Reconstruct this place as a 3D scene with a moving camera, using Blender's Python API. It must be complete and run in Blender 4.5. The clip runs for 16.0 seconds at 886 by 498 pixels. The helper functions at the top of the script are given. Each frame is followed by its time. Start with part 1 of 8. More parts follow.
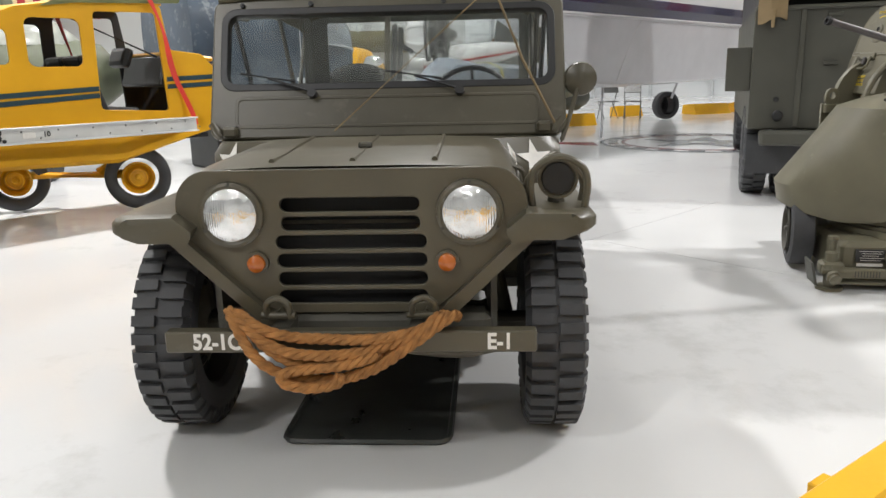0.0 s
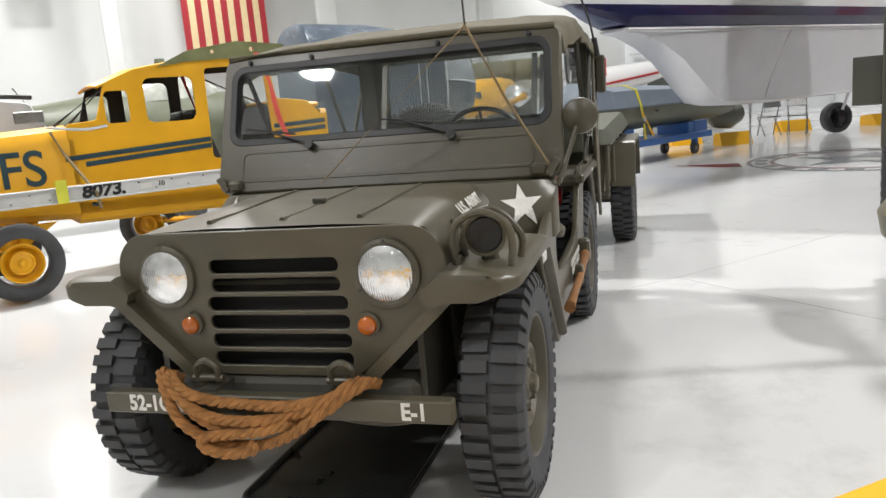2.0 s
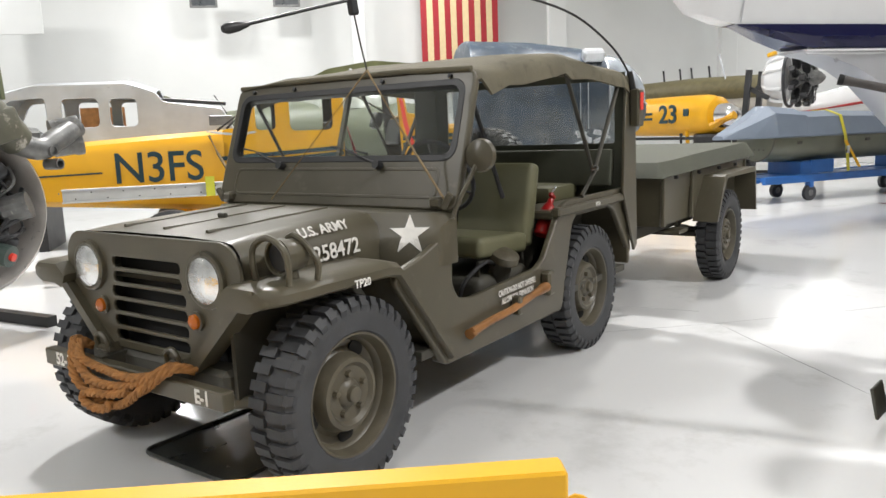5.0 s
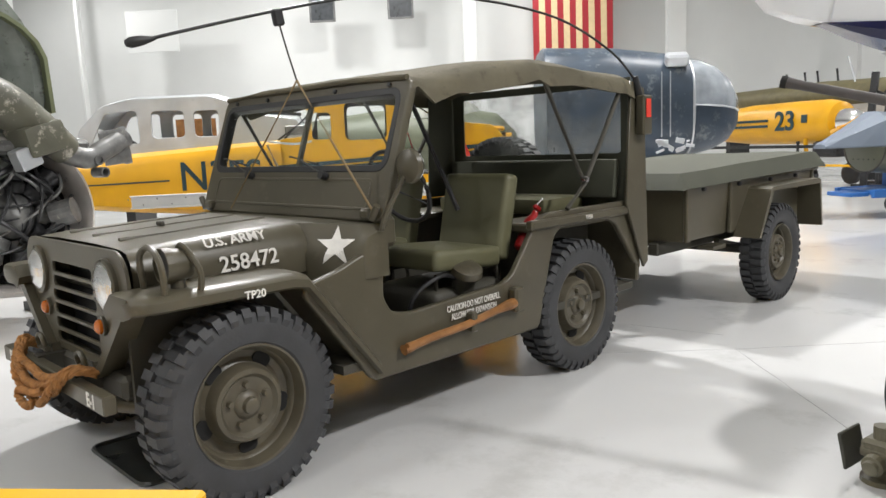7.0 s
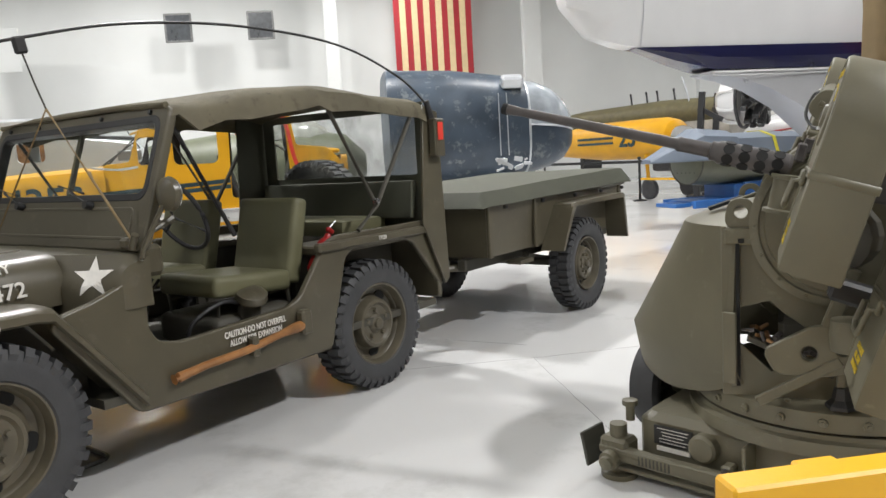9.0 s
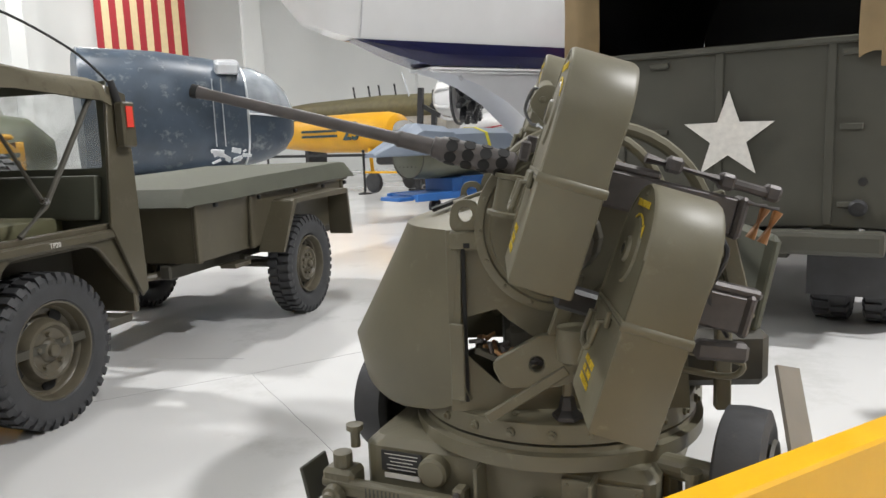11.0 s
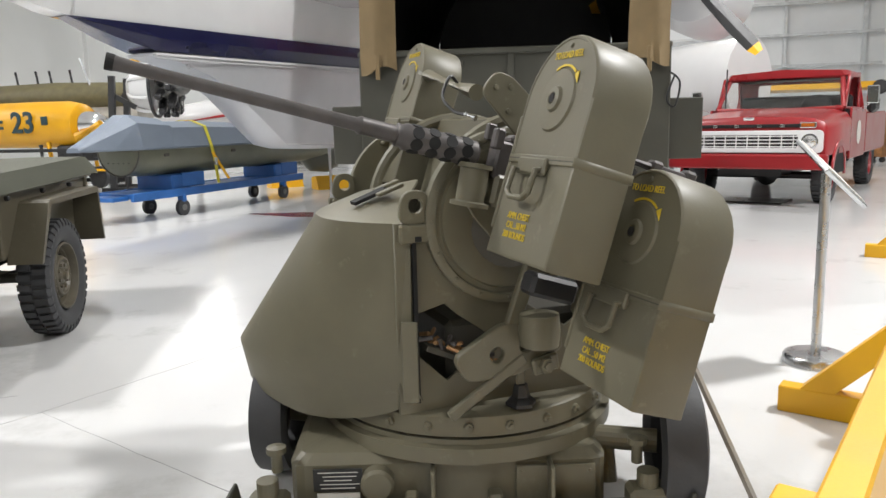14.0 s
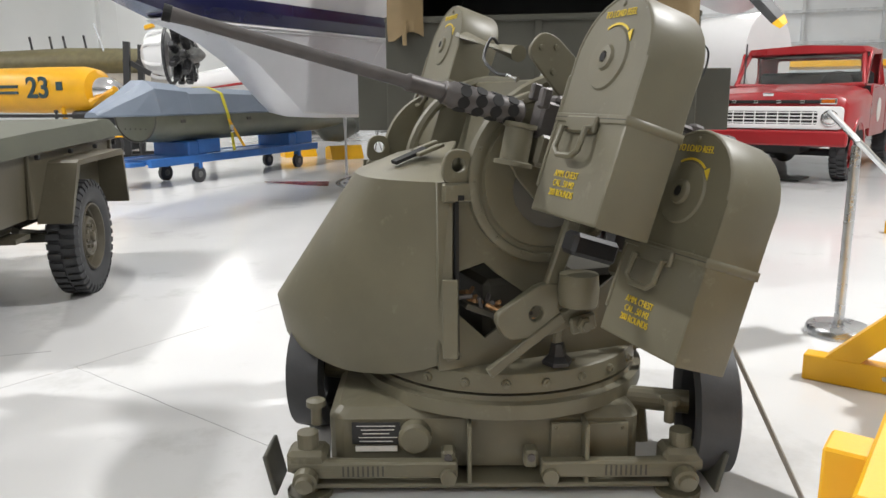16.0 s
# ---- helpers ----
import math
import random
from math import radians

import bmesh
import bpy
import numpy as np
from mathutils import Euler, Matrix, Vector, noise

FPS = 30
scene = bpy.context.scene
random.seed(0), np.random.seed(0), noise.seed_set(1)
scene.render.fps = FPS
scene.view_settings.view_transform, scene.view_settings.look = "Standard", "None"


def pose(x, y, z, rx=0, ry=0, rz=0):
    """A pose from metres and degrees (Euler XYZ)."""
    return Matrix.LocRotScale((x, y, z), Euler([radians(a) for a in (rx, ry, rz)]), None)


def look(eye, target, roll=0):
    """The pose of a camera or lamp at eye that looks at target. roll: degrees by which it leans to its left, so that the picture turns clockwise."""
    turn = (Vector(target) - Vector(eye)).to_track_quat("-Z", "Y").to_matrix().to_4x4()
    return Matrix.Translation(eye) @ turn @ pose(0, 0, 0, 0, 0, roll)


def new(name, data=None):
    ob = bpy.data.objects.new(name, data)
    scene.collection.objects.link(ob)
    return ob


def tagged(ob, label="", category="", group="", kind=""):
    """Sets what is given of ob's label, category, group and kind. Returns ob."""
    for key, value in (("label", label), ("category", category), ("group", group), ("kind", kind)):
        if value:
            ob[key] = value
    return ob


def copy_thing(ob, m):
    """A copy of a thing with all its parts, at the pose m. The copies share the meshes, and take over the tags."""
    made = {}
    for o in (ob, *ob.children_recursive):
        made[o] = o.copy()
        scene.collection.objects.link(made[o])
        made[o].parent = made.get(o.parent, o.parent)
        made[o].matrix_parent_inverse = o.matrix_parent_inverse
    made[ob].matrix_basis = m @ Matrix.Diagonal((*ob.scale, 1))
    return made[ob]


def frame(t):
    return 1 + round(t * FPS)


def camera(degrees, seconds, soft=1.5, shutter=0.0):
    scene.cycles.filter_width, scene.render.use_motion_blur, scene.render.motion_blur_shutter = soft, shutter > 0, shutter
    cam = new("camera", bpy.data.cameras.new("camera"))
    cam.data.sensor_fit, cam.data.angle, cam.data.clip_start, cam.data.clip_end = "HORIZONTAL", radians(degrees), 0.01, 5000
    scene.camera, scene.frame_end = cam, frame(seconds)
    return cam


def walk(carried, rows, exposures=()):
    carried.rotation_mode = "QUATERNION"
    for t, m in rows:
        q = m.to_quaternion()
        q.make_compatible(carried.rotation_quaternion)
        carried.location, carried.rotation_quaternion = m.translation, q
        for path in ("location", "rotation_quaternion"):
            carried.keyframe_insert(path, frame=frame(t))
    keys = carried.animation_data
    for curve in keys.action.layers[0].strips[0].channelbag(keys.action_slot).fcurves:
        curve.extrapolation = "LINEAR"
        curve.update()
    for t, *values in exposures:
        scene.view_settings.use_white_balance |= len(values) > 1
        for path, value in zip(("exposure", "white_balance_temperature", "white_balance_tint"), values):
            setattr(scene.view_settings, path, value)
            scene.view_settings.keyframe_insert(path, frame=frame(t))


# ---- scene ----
from mathutils.bvhtree import BVHTree

cam = camera(61.2, 16.0)
METRES, EYE, TILT, LEAN, TURN = 4.2, 1.42, -15.0, 0.0, 0.0
PATH = [
    (0, (3.169, 2.12, 1.292), (3.044, 4.062, 0.833), -1.3),
    (0.5, (3.321, 2.175, 1.321), (3.071, 4.1, 0.839), -3.6),
    (1, (3.452, 2.236, 1.331), (3.138, 4.16, 0.887), -4.3),
    (1.5, (3.684, 2.312, 1.338), (3.242, 4.22, 0.933), -4.4),
    (2, (3.919, 2.415, 1.331), (3.338, 4.293, 0.96), -4.8),
    (2.5, (4.123, 2.501, 1.363), (3.464, 4.357, 1.017), -4.7),
    (3, (4.368, 2.536, 1.37), (3.605, 4.358, 1.052), -4.3),
    (3.5, (4.648, 2.563, 1.374), (3.776, 4.333, 1.044), -3.9),
    (4, (4.901, 2.647, 1.372), (3.954, 4.378, 1.041), -3.2),
    (4.5, (5.177, 2.667, 1.379), (4.147, 4.351, 1.054), -2.0),
    (5, (5.372, 2.808, 1.368), (4.209, 4.404, 1.053), -2.2),
    (5.2, (5.432, 2.888, 1.369), (4.225, 4.452, 1.056), -2.6),
    (7.3, (6.084, 3.543, 1.338), (4.61, 4.866, 1.062), -2.3),
    (7.5, (6.165, 3.599, 1.339), (4.664, 4.892, 1.065), -2.2),
    (8, (6.28, 3.646, 1.36), (4.777, 4.937, 1.092), -1.7),
    (8.5, (6.379, 3.674, 1.351), (4.971, 5.072, 1.103), -2.2),
    (9, (6.402, 3.741, 1.339), (5.202, 5.323, 1.094), -3.4),
    (9.5, (6.38, 3.834, 1.34), (5.382, 5.55, 1.101), -4.0),
    (10, (6.342, 3.965, 1.345), (5.527, 5.773, 1.088), -3.9),
    (10.2, (6.343, 3.991, 1.35), (5.586, 5.822, 1.079), -3.7),
    (12.3, (6.004, 4.318, 1.32), (5.75, 6.278, 1.012), -1.3),
    (12.5, (5.963, 4.303, 1.323), (5.768, 6.269, 1.01), -1.6),
    (13, (5.812, 4.241, 1.325), (5.767, 6.215, 1.008), -1.4),
    (13.5, (5.611, 4.208, 1.332), (5.733, 6.178, 1.007), -1.0),
    (14, (5.425, 4.192, 1.338), (5.697, 6.145, 1.002), -1.4),
    (14.5, (5.354, 4.188, 1.334), (5.693, 6.129, 0.993), -0.8),
    (15, (5.324, 4.187, 1.322), (5.668, 6.124, 0.967), -0.4),
    (15.5, (5.312, 4.179, 1.31), (5.618, 6.118, 0.927), -0.4),
    (16, (5.313, 4.169, 1.297), (5.563, 6.112, 0.894), -0.5),
]
walk(cam, [(t, look(eye, target, roll)) for t, eye, target, roll in PATH],
     exposures=((0, 0.0), (1.5, 0.03), (5, 0.10), (7.5, 0.0), (8.5, 0.0), (9.5, -0.10), (10.2, -0.10), (12.5, -0.02), (13.5, 0.02), (16, 0.04)))

# ---------------------------------------------------------------- light
W = bpy.data.worlds.new("hall_air")
scene.world = W
W.use_nodes = True
W.node_tree.nodes["Background"].inputs[0].default_value = (0.9, 0.95, 1, 1)
W.node_tree.nodes["Background"].inputs[1].default_value = 0.05
CEIL = 9.0


def overhead_lamp(x, y, power, size=0.7):
    d = bpy.data.lights.new("hall_and_fill_light", "AREA")
    d.shape, d.size, d.energy, d.color = "DISK", size, power, (0.99, 0.98, 0.975)
    ob = new("hall_and_fill_light", d)
    ob.location = (x, y, CEIL - 0.45)
    return ob


# Five positions follow reflections and shadows; the other lamps are unseen, added to brighten.
for lx, ly, power in ((12.0, 7.8, 1150), (-2.2, 9.2, 1000), (2.5, 14.0, 520), (-2.4, -2.2, 440), (6.5, -1.5, 140), (-13, 19, 330), (-6, 3, 120), (0, 22, 330), (7.8, 29.4, 330),
                      (15, 16, 330), (16, 26, 300), (13, -4, 260), (-4, -8, 260), (-22, 12.5, 270), (-17, 17.5, 270), (-10.5, 24.0, 270),
                      (0.0, 38.4, 300), (14, 32, 270)):
    overhead_lamp(lx, ly, power)


# ---------------------------------------------------------------- materials
def mat(name, col, rough=0.5, metal=0.0, vary=0.12, scale=6.0, bump=0.04, fine=90.0, spec=0.5, stain=None, stain_at=0.62, coat=0.0):
    """A surface with broad blotches, fine grain, relief and, if asked for, stains or the floor's painted shadow
    patches.
    """
    m = bpy.data.materials.new(name)
    m.use_nodes = True
    nt = m.node_tree
    n, l = nt.nodes, nt.links
    b = n["Principled BSDF"]
    b.inputs["Metallic"].default_value = metal
    b.inputs["Specular IOR Level"].default_value = spec
    b.inputs["Coat Weight"].default_value = coat
    co = n.new("ShaderNodeTexCoord")
    n1 = n.new("ShaderNodeTexNoise")
    n1.inputs["Scale"].default_value = scale
    n1.inputs["Detail"].default_value = 6
    n2 = n.new("ShaderNodeTexNoise")
    n2.inputs["Scale"].default_value = fine
    n2.inputs["Detail"].default_value = 3
    l.new(co.outputs["Object"], n1.inputs["Vector"])
    l.new(co.outputs["Object"], n2.inputs["Vector"])
    ramp = n.new("ShaderNodeValToRGB")
    lo = [max(0, c * (1 - vary)) for c in col] + [1]
    hi = [min(1, c * (1 + vary)) for c in col] + [1]
    ramp.color_ramp.elements[0].position, ramp.color_ramp.elements[0].color = 0.3, lo
    ramp.color_ramp.elements[1].position, ramp.color_ramp.elements[1].color = 0.7, hi
    l.new(n1.outputs["Fac"], ramp.inputs["Fac"])
    out = ramp.outputs["Color"]
    if stain:
        n3 = n.new("ShaderNodeTexNoise")
        n3.inputs["Scale"].default_value = scale * 2.3
        n3.inputs["Detail"].default_value = 8
        n3.inputs["Roughness"].default_value = 0.7
        l.new(co.outputs["Object"], n3.inputs["Vector"])
        r3 = n.new("ShaderNodeValToRGB")
        r3.color_ramp.elements[0].position, r3.color_ramp.elements[0].color = stain_at, (0, 0, 0, 1)
        r3.color_ramp.elements[1].position, r3.color_ramp.elements[1].color = stain_at + 0.09, (1, 1, 1, 1)
        l.new(n3.outputs["Fac"], r3.inputs["Fac"])
        mx = n.new("ShaderNodeMix")
        mx.data_type = "RGBA"
        mx.inputs["B"].default_value = (*stain, 1)
        l.new(r3.outputs["Color"], mx.inputs["Factor"])
        l.new(out, mx.inputs["A"])
        out = mx.outputs["Result"]
    l.new(out, b.inputs["Base Color"])
    rr = n.new("ShaderNodeMapRange")
    rr.inputs["To Min"].default_value = max(0.02, rough - 0.09)
    rr.inputs["To Max"].default_value = min(1, rough + 0.09)
    l.new(n1.outputs["Fac"], rr.inputs["Value"])
    l.new(rr.outputs["Result"], b.inputs["Roughness"])
    if bump:
        bp = n.new("ShaderNodeBump")
        bp.inputs["Strength"].default_value = bump
        bp.inputs["Distance"].default_value = 0.01
        l.new(n2.outputs["Fac"], bp.inputs["Height"])
        l.new(bp.outputs["Normal"], b.inputs["Normal"])
    return m


def glass_mat(name, tint=(0.93, 0.96, 0.95), rough=0.02, mist=0.12):
    """Thin glass or clear sheet: mostly see-through, with a gloss and a little dust."""
    m = bpy.data.materials.new(name)
    m.use_nodes = True
    nt = m.node_tree
    n, l = nt.nodes, nt.links
    n.remove(n["Principled BSDF"])
    o = n["Material Output"]
    tr = n.new("ShaderNodeBsdfTransparent")
    tr.inputs[0].default_value = (*tint, 1)
    gl = n.new("ShaderNodeBsdfGlossy")
    gl.inputs["Roughness"].default_value = rough
    df = n.new("ShaderNodeBsdfDiffuse")
    df.inputs[0].default_value = (0.75, 0.76, 0.74, 1)
    lw = n.new("ShaderNodeLayerWeight")
    lw.inputs["Blend"].default_value = 0.5
    pw = n.new("ShaderNodeMath")
    pw.operation = "POWER"
    pw.inputs[1].default_value = 5.0
    l.new(lw.outputs["Facing"], pw.inputs[0])
    fr = n.new("ShaderNodeMath")
    fr.operation = "MULTIPLY_ADD"
    fr.inputs[1].default_value, fr.inputs[2].default_value = 0.9, 0.035
    l.new(pw.outputs[0], fr.inputs[0])
    m1, m2 = n.new("ShaderNodeMixShader"), n.new("ShaderNodeMixShader")
    nz = n.new("ShaderNodeTexNoise")
    nz.inputs["Scale"].default_value = 5
    nz.inputs["Detail"].default_value = 5
    co = n.new("ShaderNodeTexCoord")
    l.new(co.outputs["Object"], nz.inputs["Vector"])
    mr = n.new("ShaderNodeMapRange")
    mr.inputs["From Min"].default_value, mr.inputs["From Max"].default_value = 0.35, 0.75
    mr.inputs["To Max"].default_value = mist * 2
    l.new(nz.outputs["Fac"], mr.inputs["Value"])
    l.new(mr.outputs["Result"], m1.inputs[0])
    l.new(tr.outputs[0], m1.inputs[1])
    l.new(df.outputs[0], m1.inputs[2])
    l.new(fr.outputs[0], m2.inputs[0])
    l.new(m1.outputs[0], m2.inputs[1])
    l.new(gl.outputs[0], m2.inputs[2])
    l.new(m2.outputs[0], o.inputs[0])
    return m


OLIVE = mat("olive_paint", (0.081, 0.071, 0.047), 0.35, vary=0.12, scale=4, bump=0.03, stain=(0.100, 0.087, 0.061), stain_at=0.58)
OLIVE2 = mat("olive_paint_green", (0.130, 0.119, 0.079), 0.46, vary=0.10, scale=5, bump=0.03, stain=(0.165, 0.153, 0.108), stain_at=0.60)
RIMM = mat("dusty_wheel_paint", (0.092, 0.080, 0.055), 0.42, vary=0.2, scale=9, bump=0.04, stain=(0.135, 0.118, 0.085), stain_at=0.60)
OLIVE3 = mat("olive_paint_dark", (0.062, 0.061, 0.048), 0.5, vary=0.12, scale=3, bump=0.05)
# Darker olive; mostly shade put into the colour of inner and recessed parts.
OLIVEK = mat("darker_olive", (0.056, 0.052, 0.040), 0.6, vary=0.15)
CANVAS = mat("olive_canvas", (0.118, 0.103, 0.066), 0.85, vary=0.2, scale=5, bump=0.3, fine=350, stain=(0.085, 0.073, 0.046), stain_at=0.55)
CANVAS2 = mat("dark_canvas", (0.07, 0.073, 0.052), 0.72, vary=0.14, scale=4, bump=0.2, fine=300)
SEATM = mat("olive_vinyl", (0.125, 0.121, 0.066), 0.5, vary=0.07, bump=0.1, fine=250)
TANCLOTH = mat("tan_canvas", (0.25, 0.18, 0.095), 0.85, vary=0.15, scale=4, bump=0.3, fine=250)
RUBBER = mat("tyre_rubber", (0.044, 0.045, 0.048), 0.6, vary=0.2, scale=9, bump=0.08, stain=(0.075, 0.072, 0.068), stain_at=0.63)
# Black parts, and the shade painted inside cabs and the truck cover.
BLACK = mat("black_paint_and_shade", (0.016, 0.016, 0.017), 0.45, vary=0.2)
# Near-black shade for holes, slots and gaps, put into colour.
DARK = mat("recess_shade", (0.008, 0.008, 0.008), 0.8, vary=0.2)
GUN = mat("gun_steel", (0.082, 0.074, 0.072), 0.5, metal=0.4, vary=0.2, scale=14, bump=0.05)
STEEL = mat("bare_steel", (0.55, 0.56, 0.57), 0.28, metal=1.0, vary=0.12, scale=10)
CHROME = mat("chrome", (0.85, 0.85, 0.86), 0.08, metal=1.0, vary=0.03)
ALU = mat("aged_aluminium", (0.56, 0.58, 0.6), 0.42, metal=0.75, vary=0.12, scale=3, bump=0.03, stain=(0.4, 0.41, 0.42), stain_at=0.64)
SILVERP = mat("silver_paint", (0.62, 0.625, 0.645), 0.32, metal=0.35, vary=0.05, scale=2, bump=0.02)
WHITEP = mat("white_gloss_paint", (0.74, 0.74, 0.74), 0.16, vary=0.03, scale=2, bump=0.01, coat=0.4)
NAVY = mat("navy_gloss_paint", (0.012, 0.013, 0.055), 0.2, vary=0.12, scale=2, bump=0.01, coat=0.4)
MARK = mat("white_marking", (0.72, 0.70, 0.66), 0.6, vary=0.08, scale=30, stain=(0.45, 0.43, 0.38), stain_at=0.68)
YMARK = mat("yellow_stencil", (0.62, 0.45, 0.03), 0.6, vary=0.12, scale=40)
YELLOW = mat("yellow_barrier_paint", (0.76, 0.40, 0.005), 0.38, vary=0.05, scale=4, bump=0.03)
YPLANE = mat("yellow_aircraft_paint", (0.70, 0.355, 0.007), 0.36, vary=0.1, scale=2, bump=0.03, stain=(0.55, 0.27, 0.01), stain_at=0.66)
TEAL = mat("dark_teal_paint", (0.015, 0.045, 0.058), 0.45, vary=0.12)
ROPE = mat("manila_rope", (0.36, 0.165, 0.05), 0.9, vary=0.3, scale=30, bump=0.5, fine=400)
WOOD = mat("varnished_wood", (0.26, 0.115, 0.035), 0.45, vary=0.3, scale=12, bump=0.1)
AMBER = mat("amber_lens", (0.42, 0.105, 0.010), 0.15, vary=0.15, coat=0.6)
RED = mat("red_paint", (0.35, 0.012, 0.012), 0.3, vary=0.12, coat=0.3)
PKRED = mat("truck_red_paint", (0.30, 0.016, 0.020), 0.3, vary=0.1, scale=2, coat=0.4)
REDTAG = mat("red_tag", (0.75, 0.05, 0.03), 0.5, vary=0.08)
BLUE = mat("blue_cart_paint", (0.022, 0.115, 0.36), 0.4, vary=0.12, scale=4)
BGREY = mat("blue_grey_paint", (0.16, 0.19, 0.235), 0.45, vary=0.1, scale=2, stain=(0.2, 0.22, 0.25))
NACBLUE = mat("worn_navy_paint", (0.036, 0.053, 0.076), 0.42, vary=0.3, scale=2.5, bump=0.05, stain=(0.13, 0.15, 0.165), stain_at=0.55)
BRASS = mat("brass", (0.30, 0.17, 0.08), 0.45, metal=0.8, vary=0.35)


def lens_mat():
    """Fluted headlamp glass over a bright reflector."""
    m = mat("headlamp_glass", (0.80, 0.81, 0.79), 0.12, metal=0.85, vary=0.3, scale=14, bump=0, coat=1.0)
    n, l = m.node_tree.nodes, m.node_tree.links
    co = n.new("ShaderNodeTexCoord")
    wv = n.new("ShaderNodeTexWave")
    wv.inputs["Scale"].default_value = 38
    wv.inputs["Distortion"].default_value = 1.5
    vo = n.new("ShaderNodeTexVoronoi")
    vo.inputs["Scale"].default_value = 55
    l.new(co.outputs["Object"], wv.inputs["Vector"])
    l.new(co.outputs["Object"], vo.inputs["Vector"])
    ad = n.new("ShaderNodeMath")
    l.new(wv.outputs["Fac"], ad.inputs[0])
    l.new(vo.outputs["Distance"], ad.inputs[1])
    bp = n.new("ShaderNodeBump")
    bp.inputs["Strength"].default_value = 0.22
    bp.inputs["Distance"].default_value = 0.008
    l.new(ad.outputs[0], bp.inputs["Height"])
    l.new(bp.outputs["Normal"], n["Principled BSDF"].inputs["Normal"])
    return m


LENS = lens_mat()
GLASS = glass_mat("window_glass", (0.95, 0.97, 0.96), 0.02, 0.02)
CLEAR = glass_mat("clear_vinyl", (0.92, 0.93, 0.93), 0.12, 0.16)
ENGINE = mat("engine_dark_metal", (0.045, 0.045, 0.047), 0.4, metal=0.5, vary=0.4, scale=20)
ENGGREY = mat("engine_grey_metal", (0.17, 0.17, 0.165), 0.42, metal=0.5, vary=0.3, scale=12, stain=(0.32, 0.31, 0.28), stain_at=0.6)
WALLM = mat("white_wall_paint", (0.71, 0.72, 0.705), 0.7, vary=0.03, scale=0.6, bump=0.05)
PANELM = mat("door_panel", (0.70, 0.72, 0.73), 0.5, vary=0.05, scale=0.8)
ROOFM = mat("roof_panel", (0.7, 0.71, 0.7), 0.7, vary=0.05, scale=0.5)
STRIPE_R = mat("flag_red", (0.33, 0.022, 0.03), 0.8, vary=0.08)
STRIPE_W = mat("flag_cream", (0.66, 0.52, 0.30), 0.8, vary=0.06)
PAD = mat("drip_pan_black", (0.044, 0.047, 0.043), 0.3, vary=0.4, scale=5)


def floor_mat():
    """Glossy white epoxy with cloudy wear, hairline cracks and grey shadow patches painted by the stain."""
    # The stain colour here paints large, soft-edged patches of shadow.
    m = mat("white_epoxy_floor", (0.645, 0.645, 0.64), 0.12, vary=0.05, scale=0.35, bump=0.012, fine=30, spec=0.4, coat=0.0, stain=(0.555, 0.555, 0.545), stain_at=0.56)
    return m


FLOORM = floor_mat()


# ---------------------------------------------------------------- mesh tools
def part(name, bm, material, parent=None, label="", smooth=False):
    """Links a bmesh (or mesh) as one object under its thing."""
    if isinstance(bm, bpy.types.Mesh):
        me = bm
    else:
        bmesh.ops.recalc_face_normals(bm, faces=bm.faces)
        me = bpy.data.meshes.new(name)
        bm.to_mesh(me)
        bm.free()
    me.materials.clear()
    me.materials.append(material)
    if smooth:
        for p in me.polygons:
            p.use_smooth = True
        me.set_sharp_from_angle(angle=radians(38))
    ob = new(name, me)
    if parent is not None:
        ob.parent = parent
    if label:
        ob["label"] = label
    return ob


def thing(name, m, label, category, group="", kind=""):
    ob = new(name)
    ob.empty_display_size = 0.1
    ob.matrix_basis = m
    return tagged(ob, label, category, group, kind)


def xf(bm, verts, m):
    bmesh.ops.transform(bm, matrix=m, verts=verts)


def box(bm, c, s, rot=(0, 0, 0), bevel=0.0, seg=1):
    m = pose(*c, *rot) @ Matrix.Diagonal((*s, 1))
    v = bmesh.ops.create_cube(bm, size=1, matrix=m)["verts"]
    if bevel:
        es = list({e for q in v for e in q.link_edges})
        bmesh.ops.bevel(bm, geom=es, offset=bevel, segments=seg, affect="EDGES", profile=0.6)
    return bm


def B(c, s, rot=(0, 0, 0), bevel=0.0, seg=1):
    return box(bmesh.new(), c, s, rot, bevel, seg)


def ring_pts(c, a, b, r, n, ph=0.0):
    return [Vector(c) + a * (r * math.cos(ph + 2 * math.pi * i / n)) + b * (r * math.sin(ph + 2 * math.pi * i / n)) for i in range(n)]


def loft(bm, rings, caps=True, closed=True, loop=False):
    vs = [[bm.verts.new(p) for p in r] for r in rings]
    n = len(vs[0])
    pairs = list(zip(vs, vs[1:]))
    if loop:
        pairs.append((vs[-1], vs[0]))
    for r0, r1 in pairs:
        for i in range(n if closed else n - 1):
            j = (i + 1) % n
            try:
                bm.faces.new((r0[i], r0[j], r1[j], r1[i]))
            except ValueError:
                pass
    if caps and closed and not loop:
        bm.faces.new(vs[0][::-1])
        bm.faces.new(vs[-1])
    return bm


def frame_of(d):
    d = Vector(d).normalized()
    a = d.cross(Vector((0, 0, 1)))
    if a.length < 1e-3:
        a = Vector((1, 0, 0))
    a.normalize()
    return d, a, a.cross(d).normalized()


def cyl(bm, p0, p1, r0, r1=None, n=16, caps=True):
    r1 = r0 if r1 is None else r1
    d, a, b = frame_of(Vector(p1) - Vector(p0))
    return loft(bm, [ring_pts(p0, a, b, r0, n), ring_pts(p1, a, b, r1, n)], caps)


def C(p0, p1, r0, r1=None, n=16):
    return cyl(bmesh.new(), p0, p1, r0, r1, n)


